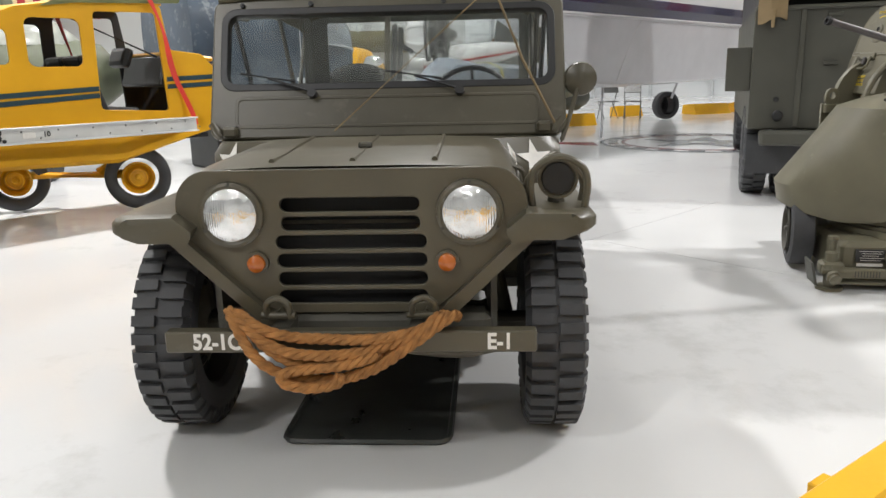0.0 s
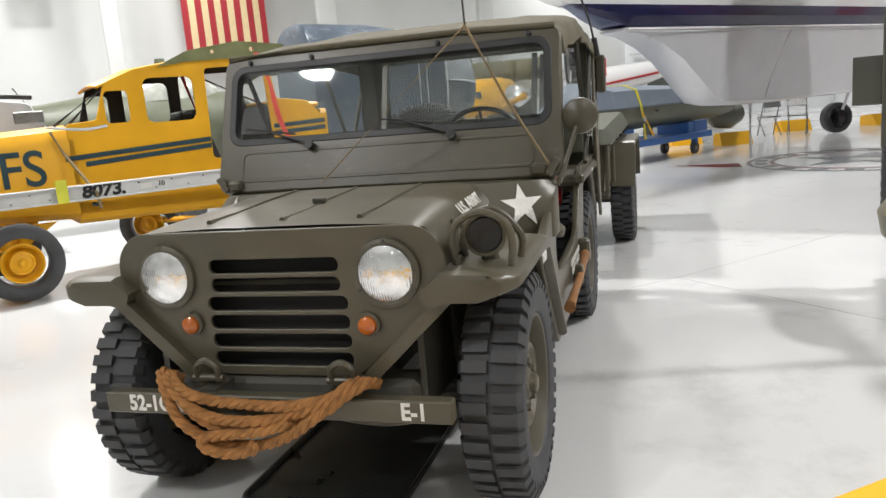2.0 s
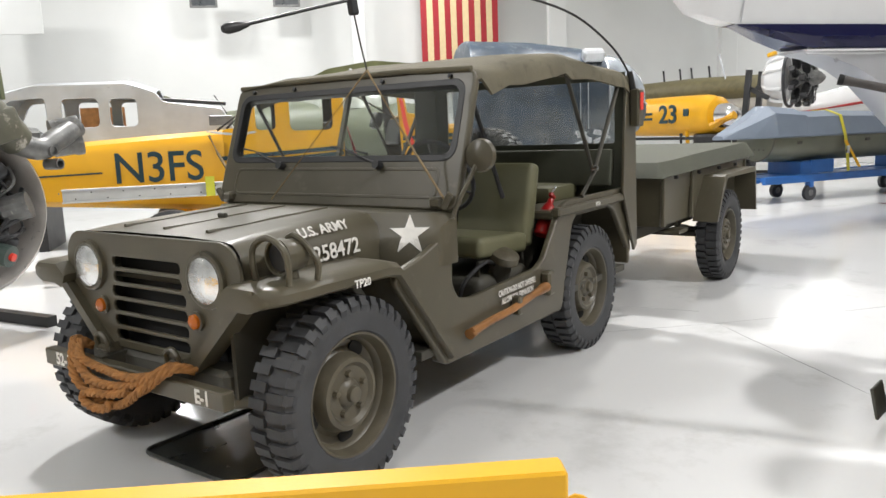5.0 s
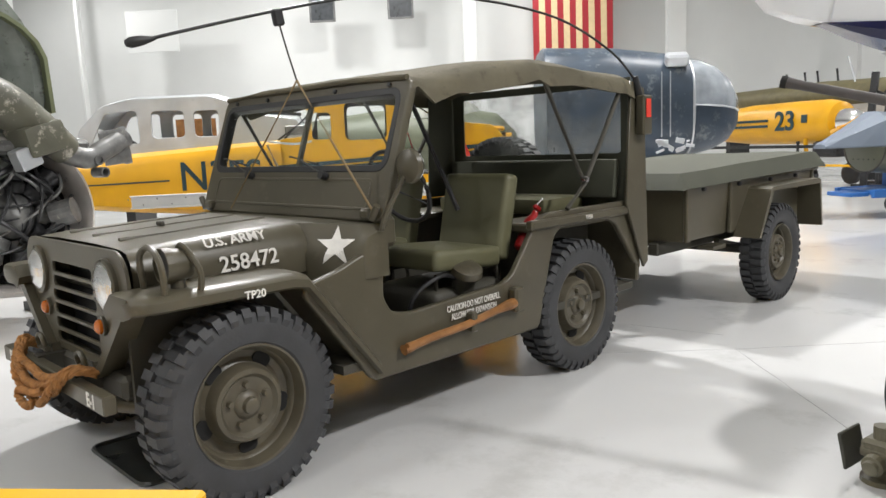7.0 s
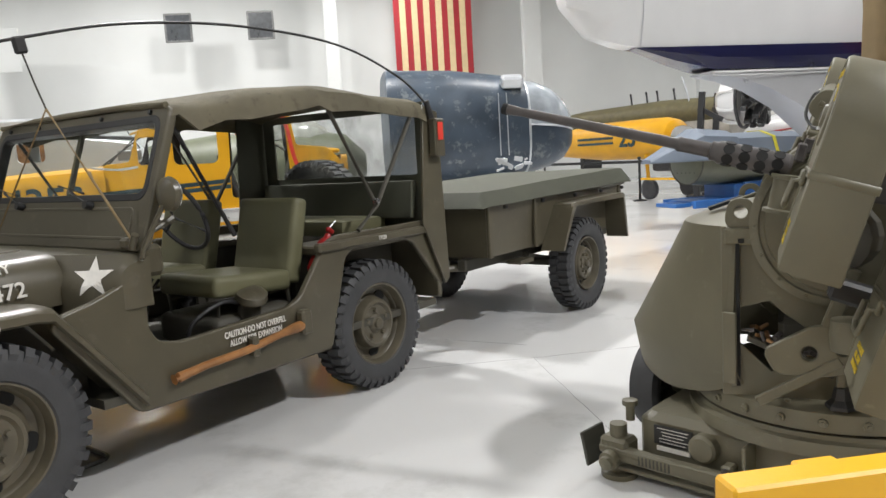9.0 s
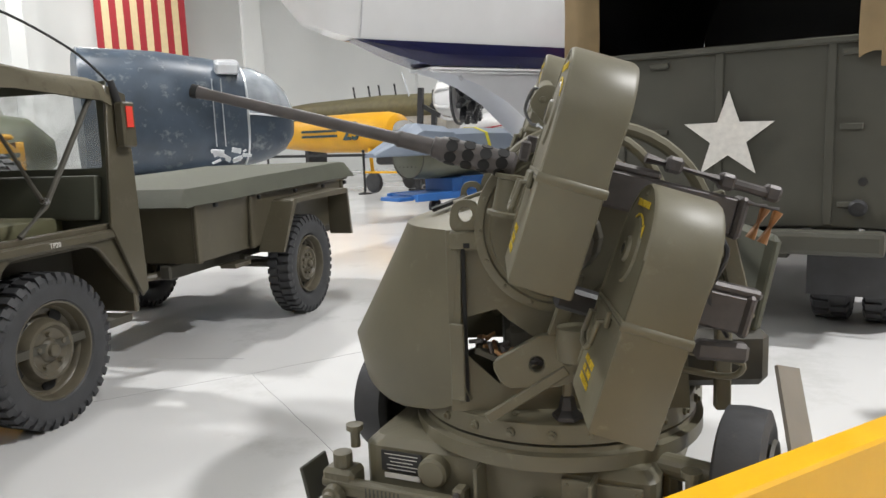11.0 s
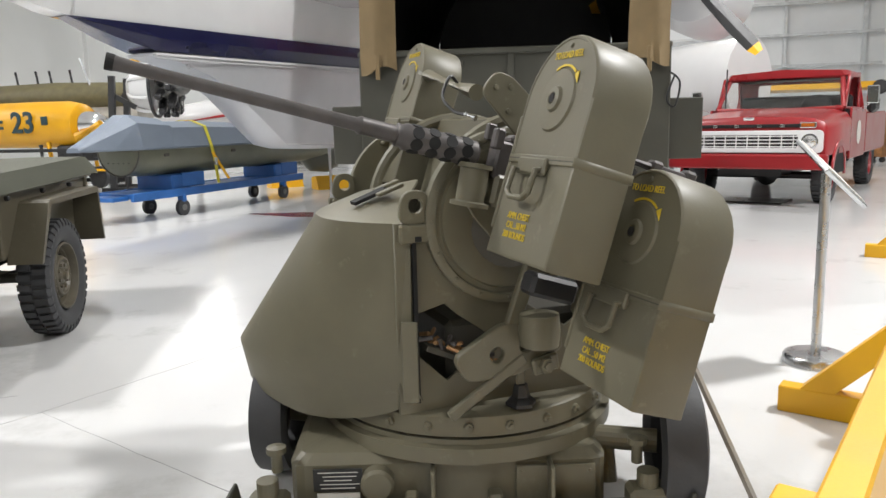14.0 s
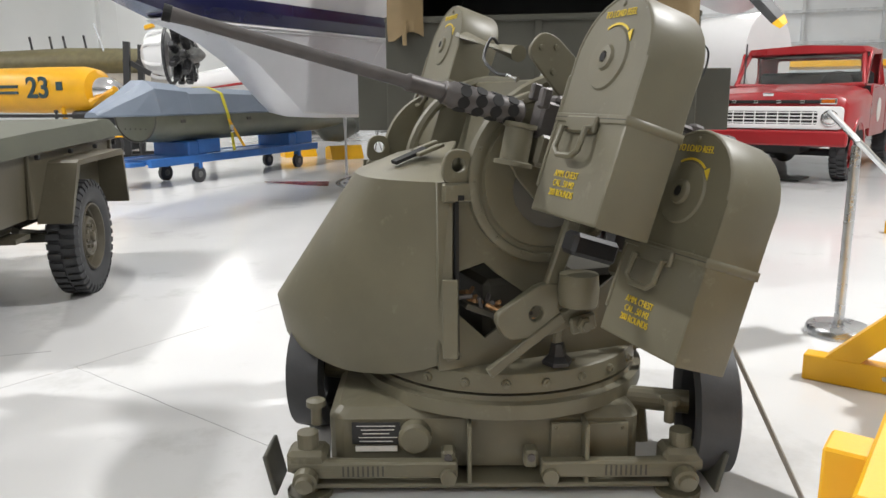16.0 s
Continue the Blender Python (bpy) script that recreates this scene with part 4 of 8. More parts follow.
# ---------------------------------------------------------------- quad gun mount
def build_mount():
    cx, cy = 5.88, 6.90

    def P(x, y, z):
        return Vector((x - cx, y - cy, z))

    t = thing("gun_mount", pose(cx, cy, 0), "olive anti-aircraft machine gun mount on a two-wheeled carriage", "gun mount")
    G = OLIVE2
    # carriage
    ya = -7.6
    base = part("carriage", loft(bmesh.new(), [[Vector((x, y, z)) for x, y in rounded([(-0.60 + k, -0.45 + k), (0.44 - k, -0.45 + k), (0.47 - k, 0.8), (-0.63 + k, 0.8)], 0.05, 3)] for z, k in ((0.07, 0.0), (0.24, 0.0), (0.27, 0.03), (0.29, 0.12))]), G, t)
    base.rotation_euler = (0, 0, radians(ya))
    M = Matrix.Rotation(radians(ya), 4, "Z")

    def Q(x, y, z):
        return M @ Vector((x, y, z))

    for x in (-0.13, 0.25):
        part("carriage_rib", B(Q(x, -0.49, 0.15), (0.014, 0.10, 0.20), (0, 0, ya), 0.003), G, t)
    part("base_flange", B(Q(-0.06, -0.47, 0.045), (1.16, 0.14, 0.016), (0, 0, ya), 0.004), G, t)
    for x0, x1, k in ((-0.64, -0.17, 1), (0.10, 0.54, -1)):
        bar = part("levelling_bar", B(Q((x0 + x1) / 2, -0.53, 0.105), (x1 - x0, 0.045, 0.055), (0, 0, ya), 0.006), G, t)
        xs = x0 + 0.10 if k > 0 else x1 - 0.23
        # Each slot is a thin darker bar standing in for recess shade.
        for i in range(9):
            part("slot", B(Q(xs + 0.016 * i, -0.553, 0.105), (0.006, 0.004, 0.036), (0, 0, ya)), OLIVEK, bar)
        part("bar_pin", L(Q(x1 - 0.03 if k > 0 else x0 + 0.03, -0.55, 0.085), M @ Vector((0, -1, 0)), [(0, 0.028), (0.02, 0.026), (0.022, 0)], 16), G, bar)
    part("access_plate", B(Q(0.27, -0.462, 0.15), (0.26, 0.012, 0.16), (0, 0, ya), 0.003), G, t)
    for dx in (-0.11, 0.11):
        for dz in (-0.06, 0.06):
            part("screw", L(Q(0.27 + dx, -0.468, 0.15 + dz), M @ Vector((0, -1, 0)), [(0, 0.007), (0.004, 0.006), (0.005, 0)], 8), G, t)
    part("data_plate", B(Q(-0.44, -0.462, 0.195), (0.16, 0.006, 0.075), (0, 0, ya)), BLACK, t, "black data plate with fine white writing")
    for i in range(5):
        part("plate_writing", B(Q(-0.44 + 0.006 * (i % 2), -0.4665, 0.222 - 0.0135 * i), (0.13 - 0.02 * (i % 3), 0.002, 0.0022), (0, 0, ya)), MARK, t)
    part("data_plate", B(Q(-0.44, -0.462, 0.140), (0.14, 0.006, 0.018), (0, 0, ya)), MARK, t, "small white data plate")
    part("round_cap", L(Q(-0.31, -0.44, 0.185), M @ Vector((0, -1, 0)), [(0, 0.055), (0.05, 0.055), (0.06, 0.045), (0.062, 0)], 24), G, t, "", True)
    for x in (-0.20, 0.07):
        part("lug_block", B(Q(x, -0.50, 0.13), (0.045, 0.06, 0.06), (0, 0, ya), 0.008), G, t)
        part("lug_bolt", C(Q(x, -0.54, 0.14), Q(x, -0.50, 0.14), 0.013, None, 8), GUN, t)
    # levelling jacks at the corners
    for x, y, side in ((-0.66, -0.50, -1), (0.56, -0.50, 1)):
        jk = part("levelling_jack", C(Q(x, y, 0.0), Q(x, y, 0.22), 0.035), G, t)
        part("jack_foot", C(Q(x, y, 0.0), Q(x, y, 0.02), 0.075), G, jk)
        part("jack_block", B(Q(x, y, 0.13), (0.13, 0.10, 0.08), (0, 0, ya), 0.015), G, jk)
        part("jack_screw", C(Q(x + side * 0.06, y - 0.03, 0.12), Q(x - side * 0.25, y - 0.03, 0.11), 0.025), G, jk)
        part("jack_bolt", L(Q(x - side * 0.02, y + 0.06, 0.22), (0, 0, 1), [(0, 0.018), (0.06, 0.018), (0.065, 0.032), (0.085, 0.032), (0.09, 0)], 14), G, jk)
        part("end_plate", B(Q(x + side * 0.11, y - 0.01, 0.11), (0.015, 0.16, 0.14), (0, 12 * side, ya), 0.004), OLIVE3, jk)
        part("jack_cap", L(Q(x, y - 0.06, 0.09), M @ Vector((0, -1, -0.2)), [(0, 0.04), (0.03, 0.04), (0.035, 0.03), (0.05, 0.028), (0.052, 0)], 16), G, jk)
    part("tow_pin", T([Q(0.40, -0.25, 0.16), Q(0.47, -0.30, 0.22), Q(0.47, -0.33, 0.10)], 0.035), G, t)
    for x, y, side in ((5.18, 7.03, -1), (6.515, 6.46, 1)):
        add_wheel(t, *P(x, y, 0.25), side, 0.25, 0.14, 0.145, OLIVEK, 0, holes=4).rotation_euler = (0, 0, radians(-14))
    part("axle", C(P(5.22, 7.01, 0.25), P(6.46, 6.47, 0.25), 0.04), G, t)
    # turntable
    part("lower_ring", L((0, 0, 0.27), (0, 0, 1), [(0, 0.535), (0.05, 0.535), (0.055, 0.51), (0.07, 0.505), (0.07, 0.0)], 56), G, t, "", True)
    part("ring_gap", L((0, 0, 0.335), (0, 0, 1), [(0, 0.485), (0.02, 0.485)], 48), OLIVEK, t)
    part("upper_ring", L((0, 0, 0.352), (0, 0, 1), [(0, 0.51), (0.062, 0.505), (0.068, 0.495), (0.072, 0.0)], 56), G, t, "", True)
    for i in range(24):
        a = 2 * math.pi * (i + 0.4) / 24
        d = Vector((math.cos(a), math.sin(a), 0))
        part("ring_bolt", L(d * 0.503 + Vector((0, 0, 0.383)), d, [(0, 0.017), (0.014, 0.015), (0.016, 0.008), (0.024, 0.008), (0.025, 0)], 8), G, t)
        if i % 2:
            part("deck_bolt", L(d * 0.45 + Vector((0, 0, 0.423)), (0, 0, 1), [(0, 0.012), (0.007, 0.011), (0.008, 0)], 8), G, t)
    # curved front shield
    rows = []
    for z, pts in ((0.375, ((5.66, 6.44), (5.50, 6.52), (5.30, 6.66), (5.14, 6.83), (5.06, 7.02), (5.10, 7.25), (5.22, 7.42), (5.45, 7.54), (5.70, 7.58))),
                   (0.55, ((5.63, 6.43), (5.47, 6.51), (5.26, 6.65), (5.11, 6.82), (5.035, 7.02), (5.08, 7.26), (5.20, 7.43), (5.43, 7.55), (5.70, 7.58))),
                   (1.03, ((5.64, 6.46), (5.53, 6.52), (5.43, 6.61), (5.37, 6.72), (5.345, 6.87), (5.37, 7.05), (5.42, 7.20), (5.55, 7.34), (5.70, 7.40)))):
        rows.append([P(x, y, z) for x, y in pts])
    for k, dz in enumerate((0.09, 0.02, -0.015, 0.01, 0.045, 0.05, 0.05, 0.05, 0.05)):
        rows[0][k].z += dz
    fine = [spline(r, 4) for r in rows]
    fine.insert(2, [a.lerp(b, 0.5) for a, b in zip(fine[1], fine[2])])
    part("front_shield", strip_grid(fine, 0.012), G, t, "curved olive armour shield", True)
    cap = [q for q in fine[-1]]
    top = [q + (P(5.66, 6.93, 1.03) - q) * 0.45 + Vector((0, 0, 0.055)) for q in cap]
    top2 = [q + (P(5.72, 6.93, 1.03) - q) * 0.97 + Vector((0, 0, 0.10)) for q in cap]
    part("shield_cap", strip_grid([cap, top, top2], 0.01), G, t, "", True)
    for k in (-1, 1):
        part("cap_hinge", B(P(5.60, 6.80 + 0.09 * k, 1.115), (0.10, 0.03, 0.012), (0, -18, 20), 0.003), G, t)
    part("cap_slot", B(P(5.53, 6.72, 1.096), (0.13, 0.035, 0.012), (4, -18, 25)), DARK, t)
    # side frames with lug, cut-out and trunnion disc
    dg = Vector((-0.927, -0.209, 0.309))
    U = Vector((0.301, 0.068, 0.951))
    S = Vector((0.22, -0.975, 0.0))

    def side_mats(off):
        m = facing(P(5.635, 6.470, 0.0) - S * off, (0.975, 0.22, 0), (0, 0, 1))
        return m

    out = [(-0.045, 0.42), (-0.045, 1.03), (0.07, 1.03), (0.12, 0.90), (0.22, 0.82), (0.36, 0.76), (0.55, 0.64), (0.72, 0.75), (0.74, 0.42)]
    hole = [(-0.022, 0.735), (0.112, 0.770), (0.155, 0.730), (0.30, 0.625), (0.295, 0.592), (0.17, 0.545), (0.115, 0.508), (-0.025, 0.645)]
    for off in (0.0, 0.92):
        part("side_plate", plate(out, [hole], 0.014, 0.003, side_mats(off)), G, t)
        part("lug_bracket", B(side_mats(off) @ Vector((0.02, 1.0, 0.0)), (0.11, 0.07, 0.06), (0, 0, 12), 0.006), G, t)
        part("lifting_lug", plate(rounded([(-0.035, 0), (0.065, 0), (0.06, 0.10), (-0.02, 0.10)], 0.04), [circle(0.02, 0.055, 0.026, 16)], 0.02, 0.003, side_mats(off) @ Matrix.Translation((0.0, 1.03, 0.01))), G, t)
        part("latch_slot", B(side_mats(off) @ Vector((0.02, 0.985, 0.032)), (0.022, 0.01, 0.016)), DARK, t)
        dc = side_mats(off) @ Vector((0.325, 1.035, 0.02 if off == 0 else -0.02))
        so = S if off == 0 else -S
        part("trunnion_disc", L(dc, so, [(-0.02, 0.278), (0.015, 0.278), (0.020, 0.271), (0.020, 0.250), (0.008, 0.245), (0.008, 0.231), (0.018, 0.225), (0.018, 0.0)], 56), G, t, "", True)
        for i in range(16):
            a = 2 * math.pi * i / 16
            v = side_mats(off) @ Vector((0.325 + 0.260 * math.cos(a), 1.035 + 0.260 * math.sin(a), 0.04 if off == 0 else -0.04))
            part("disc_rivet", L(v, so, [(0, 0.007), (0.004, 0.005), (0.005, 0)], 6), G, t)
    part("shield_strip", B(P(5.625, 6.425, 0.60), (0.05, 0.012, 0.26), (0, 0, -12), 0.003), G, t)
    # Dark strip painting the shade between shield and side plate.
    part("shield_gap_shade", B(P(5.648, 6.450, 0.74), (0.012, 0.022, 0.56), (0, 0, 12)), DARK, t)
    # Box and cradle inside the mount take the darker olive as painted shade.
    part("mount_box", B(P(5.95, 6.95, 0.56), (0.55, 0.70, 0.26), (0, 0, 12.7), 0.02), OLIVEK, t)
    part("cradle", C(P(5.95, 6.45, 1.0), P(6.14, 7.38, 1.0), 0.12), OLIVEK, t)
    # great arc behind the guns
    arc = [P(5.99, 6.93, 0.98) + (Vector((0.975, 0.22, 0)) * math.cos(a) + Vector((0, 0, 1)) * math.sin(a)) * 0.37 for a in [radians(-10 + 8 * i) for i in range(25)]]
    for o in (-0.32, 0.32):
        part("guard_arc", T([q + S * o for q in arc], 0.022, 8), G, t, "", True)
    part("armour_back", B(P(5.83, 6.93, 1.06), (0.03, 0.56, 0.60), (0, 18, 12.7), 0.01), G, t)
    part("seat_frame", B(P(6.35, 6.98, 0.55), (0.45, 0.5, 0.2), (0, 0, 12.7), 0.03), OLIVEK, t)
    part("seat_back", B(P(6.55, 7.02, 0.80), (0.05, 0.46, 0.34), (0, 12, 12.7), 0.02), CANVAS2, t)
    part("rear_post", B(P(6.46, 6.66, 0.72), (0.05, 0.04, 0.62), (0, 0, 12), 0.006), G, t)
    part("rear_rail", T(spline([P(6.32, 6.6, 0.62), P(6.44, 6.55, 0.62), P(6.51, 6.54, 0.60), P(6.47, 6.54, 0.56), P(6.32, 6.6, 0.56)], 4), 0.011), G, t)
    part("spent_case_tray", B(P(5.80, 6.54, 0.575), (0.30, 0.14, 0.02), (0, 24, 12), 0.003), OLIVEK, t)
    rng = random.Random(8)
    for i in range(20):
        a, b = rng.uniform(-0.12, 0.10), rng.uniform(-0.06, 0.04)
        d = Vector((rng.uniform(-1, 1), rng.uniform(-1, 1), rng.uniform(-0.3, 0.3))).normalized() * 0.045
        p = P(5.80 + a, 6.51 + b, 0.60 - a * 0.42 + rng.uniform(0, 0.03))
        part("spent_case", C(p, p + d, 0.008, 0.007, 8), BRASS if i % 3 else GUN, t)
    # arm bracket with two holes below the disc
    m = facing(P(5.90, 6.40, 0.62), (0.975, 0.22, 0.12), (0, 0, 1))
    part("gun_bracket", plate(rounded([(-0.15, 0.02), (0.02, 0.09), (0.2, 0.05), (0.22, -0.03), (0.05, -0.08), (-0.12, -0.06)], 0.03), [circle(-0.01, 0.0, 0.030, 16), circle(0.09, 0.005, 0.026, 16)], 0.03, 0.005, m), G, t)
    part("bracket_arm", B(P(5.86, 6.38, 0.52), (0.30, 0.02, 0.035), (0, -32, 12), 0.004), G, t)
    part("bracket_arm", B(P(5.98, 6.42, 0.80), (0.05, 0.03, 0.22), (0, 20, 12), 0.006), G, t)
    part("gun_cup", L(P(6.02, 6.36, 0.70), (0.0, 0, 1), [(-0.05, 0.06), (0.0, 0.065), (0.05, 0.06), (0.055, 0)], 20), G, t, "", True)
    part("lower_breech", B(P(6.04, 6.32, 0.84), (0.16, 0.08, 0.07), (0, 18, 12), 0.012), BLACK, t)
    part("stop_block", L(P(5.98, 6.44, 0.43), (0, 0, 1), [(0, 0.05), (0.012, 0.05), (0.03, 0.03), (0.07, 0.022), (0.075, 0)], 6), BLACK, t)
    part("stop_pin", B(P(5.98, 6.44, 0.56), (0.028, 0.02, 0.15), (0, 2, 12), 0.005), G, t)
    part("bracket_nut", L(P(6.05, 6.385, 0.575), S, [(0, 0.028), (0.012, 0.026), (0.014, 0.016), (0.02, 0.015), (0.021, 0)], 6), G, t)
    part("bracket_lug", B(P(6.05, 6.40, 0.575), (0.09, 0.02, 0.055), (0, -10, 12), 0.006), G, t)

    # machine guns
    def gun(p, whole=True):
        dg = Vector((-0.942, -0.214, 0.261))
        U = Vector((0.255, 0.058, 0.965))
        g = part("machine_gun", bmesh.new(), GUN, t, "dark steel heavy machine gun")
        p = P(*p)
        if whole:
            part("barrel", T([p - dg * 0.02, p + dg * 0.05, p + dg * 0.145, p + dg * 0.15, p + dg * 0.155, p + dg * 0.165, p + dg * 0.74, p + dg * 0.80], [0.026, 0.0255, 0.0245, 0.0262, 0.0262, 0.0195, 0.0165, 0.0205], 16), GUN, g, "", True)
            part("muzzle", L(p + dg * 0.79, dg, [(0, 0.0215), (0.02, 0.0215), (0.02, 0.012), (0.0, 0.012)], 16), DARK, g)
            jk = part("barrel_jacket", L(p + dg * 0.05, -dg, [(0, 0.027), (0.004, 0.033), (0.02, 0.033), (0.03, 0.039), (0.25, 0.039), (0.26, 0.03)], 28), GUN, g, "", True)
            _, a, b = frame_of(dg)
            # Cooling holes are dark discs on the jacket, standing in for shade.
            for i in range(4):
                for k in range(7):
                    an = 2 * math.pi * (k + (0.5 if i % 2 else 0)) / 7
                    v = a * math.cos(an) + b * math.sin(an)
                    part("cooling_hole", L(p - dg * (0.010 + 0.052 * i) + v * 0.0368, v, [(0, 0.0185), (0.003, 0.0185)], 12), DARK, jk)
        q = p - dg * 0.24
        m = facing(q - dg * 0.33, -dg, U)
        part("receiver", B((0 if whole else -0.14, 0, 0), (0.62 if whole else 0.34, 0.115, 0.07), bevel=0.008), GUN, g).matrix_basis = m
        part("top_cover", B((0, 0, 0), (0.34, 0.03, 0.062), bevel=0.01), GUN, g).matrix_basis = m @ pose(-0.10, 0.068, 0)
        part("front_sight", B((0, 0, 0), (0.03, 0.05, 0.025), bevel=0.004), GUN, g).matrix_basis = m @ pose(-0.33, 0.075, 0)
        part("back_plate", B((0, 0, 0), (0.03, 0.13, 0.085), bevel=0.01), GUN, g).matrix_basis = m @ pose(0.325 if whole else 0.04, 0, 0)
        for k in (-1, 1) if whole else ():
            part("spade_grip", T([m @ Vector((0.40, -0.055, 0.05 * k)), m @ Vector((0.42, 0.045, 0.05 * k))], 0.016, 10), WOOD, g, "wooden spade grip")
            part("grip_frame", T([m @ Vector((0.33, 0.05 * 1, 0.04 * k)), m @ Vector((0.42, 0.05, 0.05 * k))], 0.009, 8), GUN, g)
        part("cradle_block", B((0, 0, 0), (0.16, 0.10, 0.09), bevel=0.012), G, g).matrix_basis = m @ pose(-0.22, -0.09, 0)
        return g

    gun((5.64, 6.351, 1.293))
    gun((5.93, 6.36, 0.93), False)
    far = -S * 1.02
    gun((5.64 + far.x, 6.351 + far.y, 1.293), False)

    # sight bar, hinge knuckles and hoses between the gun and the seat
    part("sight_bar", T([P(6.22, 6.46, 1.25), P(6.45, 6.52, 1.17), P(6.60, 6.55, 1.12)], 0.016, 8), GUN, t, "", True)
    for q in (P(6.30, 6.47, 1.225), P(6.45, 6.52, 1.17), P(6.58, 6.55, 1.13)):
        part("sight_knuckle", B(q, (0.05, 0.045, 0.05), (0, 18, 12), 0.01), GUN, t)
    part("trigger_cable", T(spline([P(6.34, 6.50, 1.10), P(6.45, 6.44, 0.98), P(6.40, 6.43, 0.84), P(6.46, 6.50, 0.70)], 6), 0.008, 6), BLACK, t, "", True)
    part("side_arm", B(P(6.47, 6.60, 0.93), (0.06, 0.03, 0.42), (0, -14, 12), 0.006), G, t)
    for z in (0.74, 0.80, 1.02):
        part("arm_bolt", L(P(6.47 - 0.25 * (z - 0.93), 6.583, z), S, [(0, 0.014), (0.008, 0.012), (0.010, 0)], 8), G, t)
    part("receiver_clamp", B(P(6.44, 6.48, 0.66), (0.16, 0.05, 0.06), (0, 6, 12), 0.012), GUN, t)

    # ammunition chests
    def chest(hub, face=True, marked=True):
        c = part("ammunition_chest", bmesh.new(), G, t, "olive tombstone-shaped steel ammunition chest")
        hub = P(*hub)
        m = facing(hub, S, U)  # x along S, y along U, z along the face's normal
        if m.to_3x3() @ Vector((0, 0, 1)) @ dg < 0:
            m = facing(hub, -S, U)
        R, low, D = 0.165, -0.42, 0.165
        arc = [(R * math.cos(radians(a)), R * math.sin(radians(a))) for a in range(0, 181, 12)]
        upper = arc + [(-R, -0.155), (R, -0.155)]
        lower = [(R, -0.165), (-R, -0.165), (-R, low), (R, low)]
        sh = m @ Matrix.Translation((0, 0, -D / 2))
        part("lid", plate(upper, (), D, 0.008, sh), G, c, "", True)
        part("bin", plate(lower, (), D, 0.008, sh), G, c, "", True)
        part("seam", plate([(R + 0.006, -0.168), (R + 0.006, -0.15), (-R - 0.006, -0.15), (-R - 0.006, -0.168)], (), D + 0.012, 0.003, sh), G, c)
        part("seam_groove", plate([(R + 0.0065, -0.1605), (R + 0.0065, -0.1575), (-R - 0.0065, -0.1575), (-R - 0.0065, -0.1605)], (), D + 0.013, 0, sh), OLIVEK, c)
        for k in (0.5 * D, -0.5 * D):
            bd = [m @ Vector((x, y, -D / 2 + k * 0.97)) for x, y in arc + [(-R, -0.155)]]
            part("lid_bead", T([m @ Vector((R, -0.155, -D / 2 + k * 0.97))] + bd, 0.0055, 6), G, c, "", True)
        nz = dg
        part("reel_boss", L(m @ Vector((0, 0, 0)), nz, [(0, 0.085), (0.006, 0.08), (0.008, 0.035), (0.016, 0.03), (0.018, 0.016), (0.01, 0.012), (0.01, 0)], 32), G, c, "", True)
        part("reel_hole", L(m @ Vector((0, 0, 0.0185)), nz, [(0, 0.013), (0.001, 0.012)], 12), DARK, c)
        part("rivet", L(m @ Vector((0, 0.145, 0)), nz, [(0, 0.008), (0.005, 0.006), (0.006, 0)], 10), G, c)
        hx = -0.02
        part("handle", T([m @ Vector(q) for q in ((hx - 0.06, -0.185, 0.006), (hx - 0.06, -0.19, 0.028), (hx - 0.06, -0.25, 0.032), (hx - 0.035, -0.268, 0.032), (hx + 0.035, -0.268, 0.032), (hx + 0.06, -0.25, 0.032), (hx + 0.06, -0.19, 0.028), (hx + 0.06, -0.185, 0.006))], 0.0085, 8), G, c, "", True)
        part("latch", B((0, 0, 0), (0.15, 0.045, 0.016), bevel=0.005), G, c).matrix_basis = m @ pose(hx, -0.178, 0.008)
        part("hinge_strip", B((0, 0, 0), (0.012, 0.22, 0.03), bevel=0.003), G, c).matrix_basis = m @ pose(-R - 0.004, -0.25, -0.01)
        part("hinge_pin", B((0, 0, 0), (0.014, 0.12, 0.03), bevel=0.004), G, c).matrix_basis = m @ pose(-R - 0.004, -0.10, -0.01)
        if marked:
            part("stencil", lettering("TO LOAD REEL", 0.026, m @ pose(0.0, 0.118, 0.0025), 0.002, 0.80), YMARK, c, "yellow stencilled lettering")
            for i in range(9):
                a, b = radians(118 - 7.5 * i), radians(118 - 7.5 * (i + 1))
                part("arrow", plate([(0.088 * math.cos(a), 0.088 * math.sin(a)), (0.094 * math.cos(a), 0.094 * math.sin(a)), (0.094 * math.cos(b), 0.094 * math.sin(b)), (0.088 * math.cos(b), 0.088 * math.sin(b))], (), 0.002, 0, m @ pose(0, 0, 0.0025)), YMARK, c)
            part("arrow_head", plate([(0.058, 0.064), (0.076, 0.072), (0.078, 0.040)], (), 0.002, 0, m @ pose(0, 0, 0.0025)), YMARK, c)
            for i, s in enumerate(("AMM. CHEST", "CAL. .50 M2", "200 ROUNDS")):
                part("stencil", lettering(s, 0.026, m @ pose(-0.03, -0.315 - 0.026 * i, 0.0025), 0.002, 0.82), YMARK, c, "yellow stencilled lettering")
        return c

    chest((5.996, 6.092, 1.385))
    chest((6.192, 6.035, 1.040))
    chest((5.74, 7.40, 1.50))
    chest((5.98, 7.36, 1.05), marked=False)
    # cross tube to the far chest
    part("feed_tube", T([P(5.80, 7.30, 1.53), P(5.90, 6.70, 1.43)], 0.028, 14), G, t, "", True)
    m = facing(P(5.945, 6.475, 1.405), (0.80, 0.18, -0.60), (0.58, 0.13, 0.80))
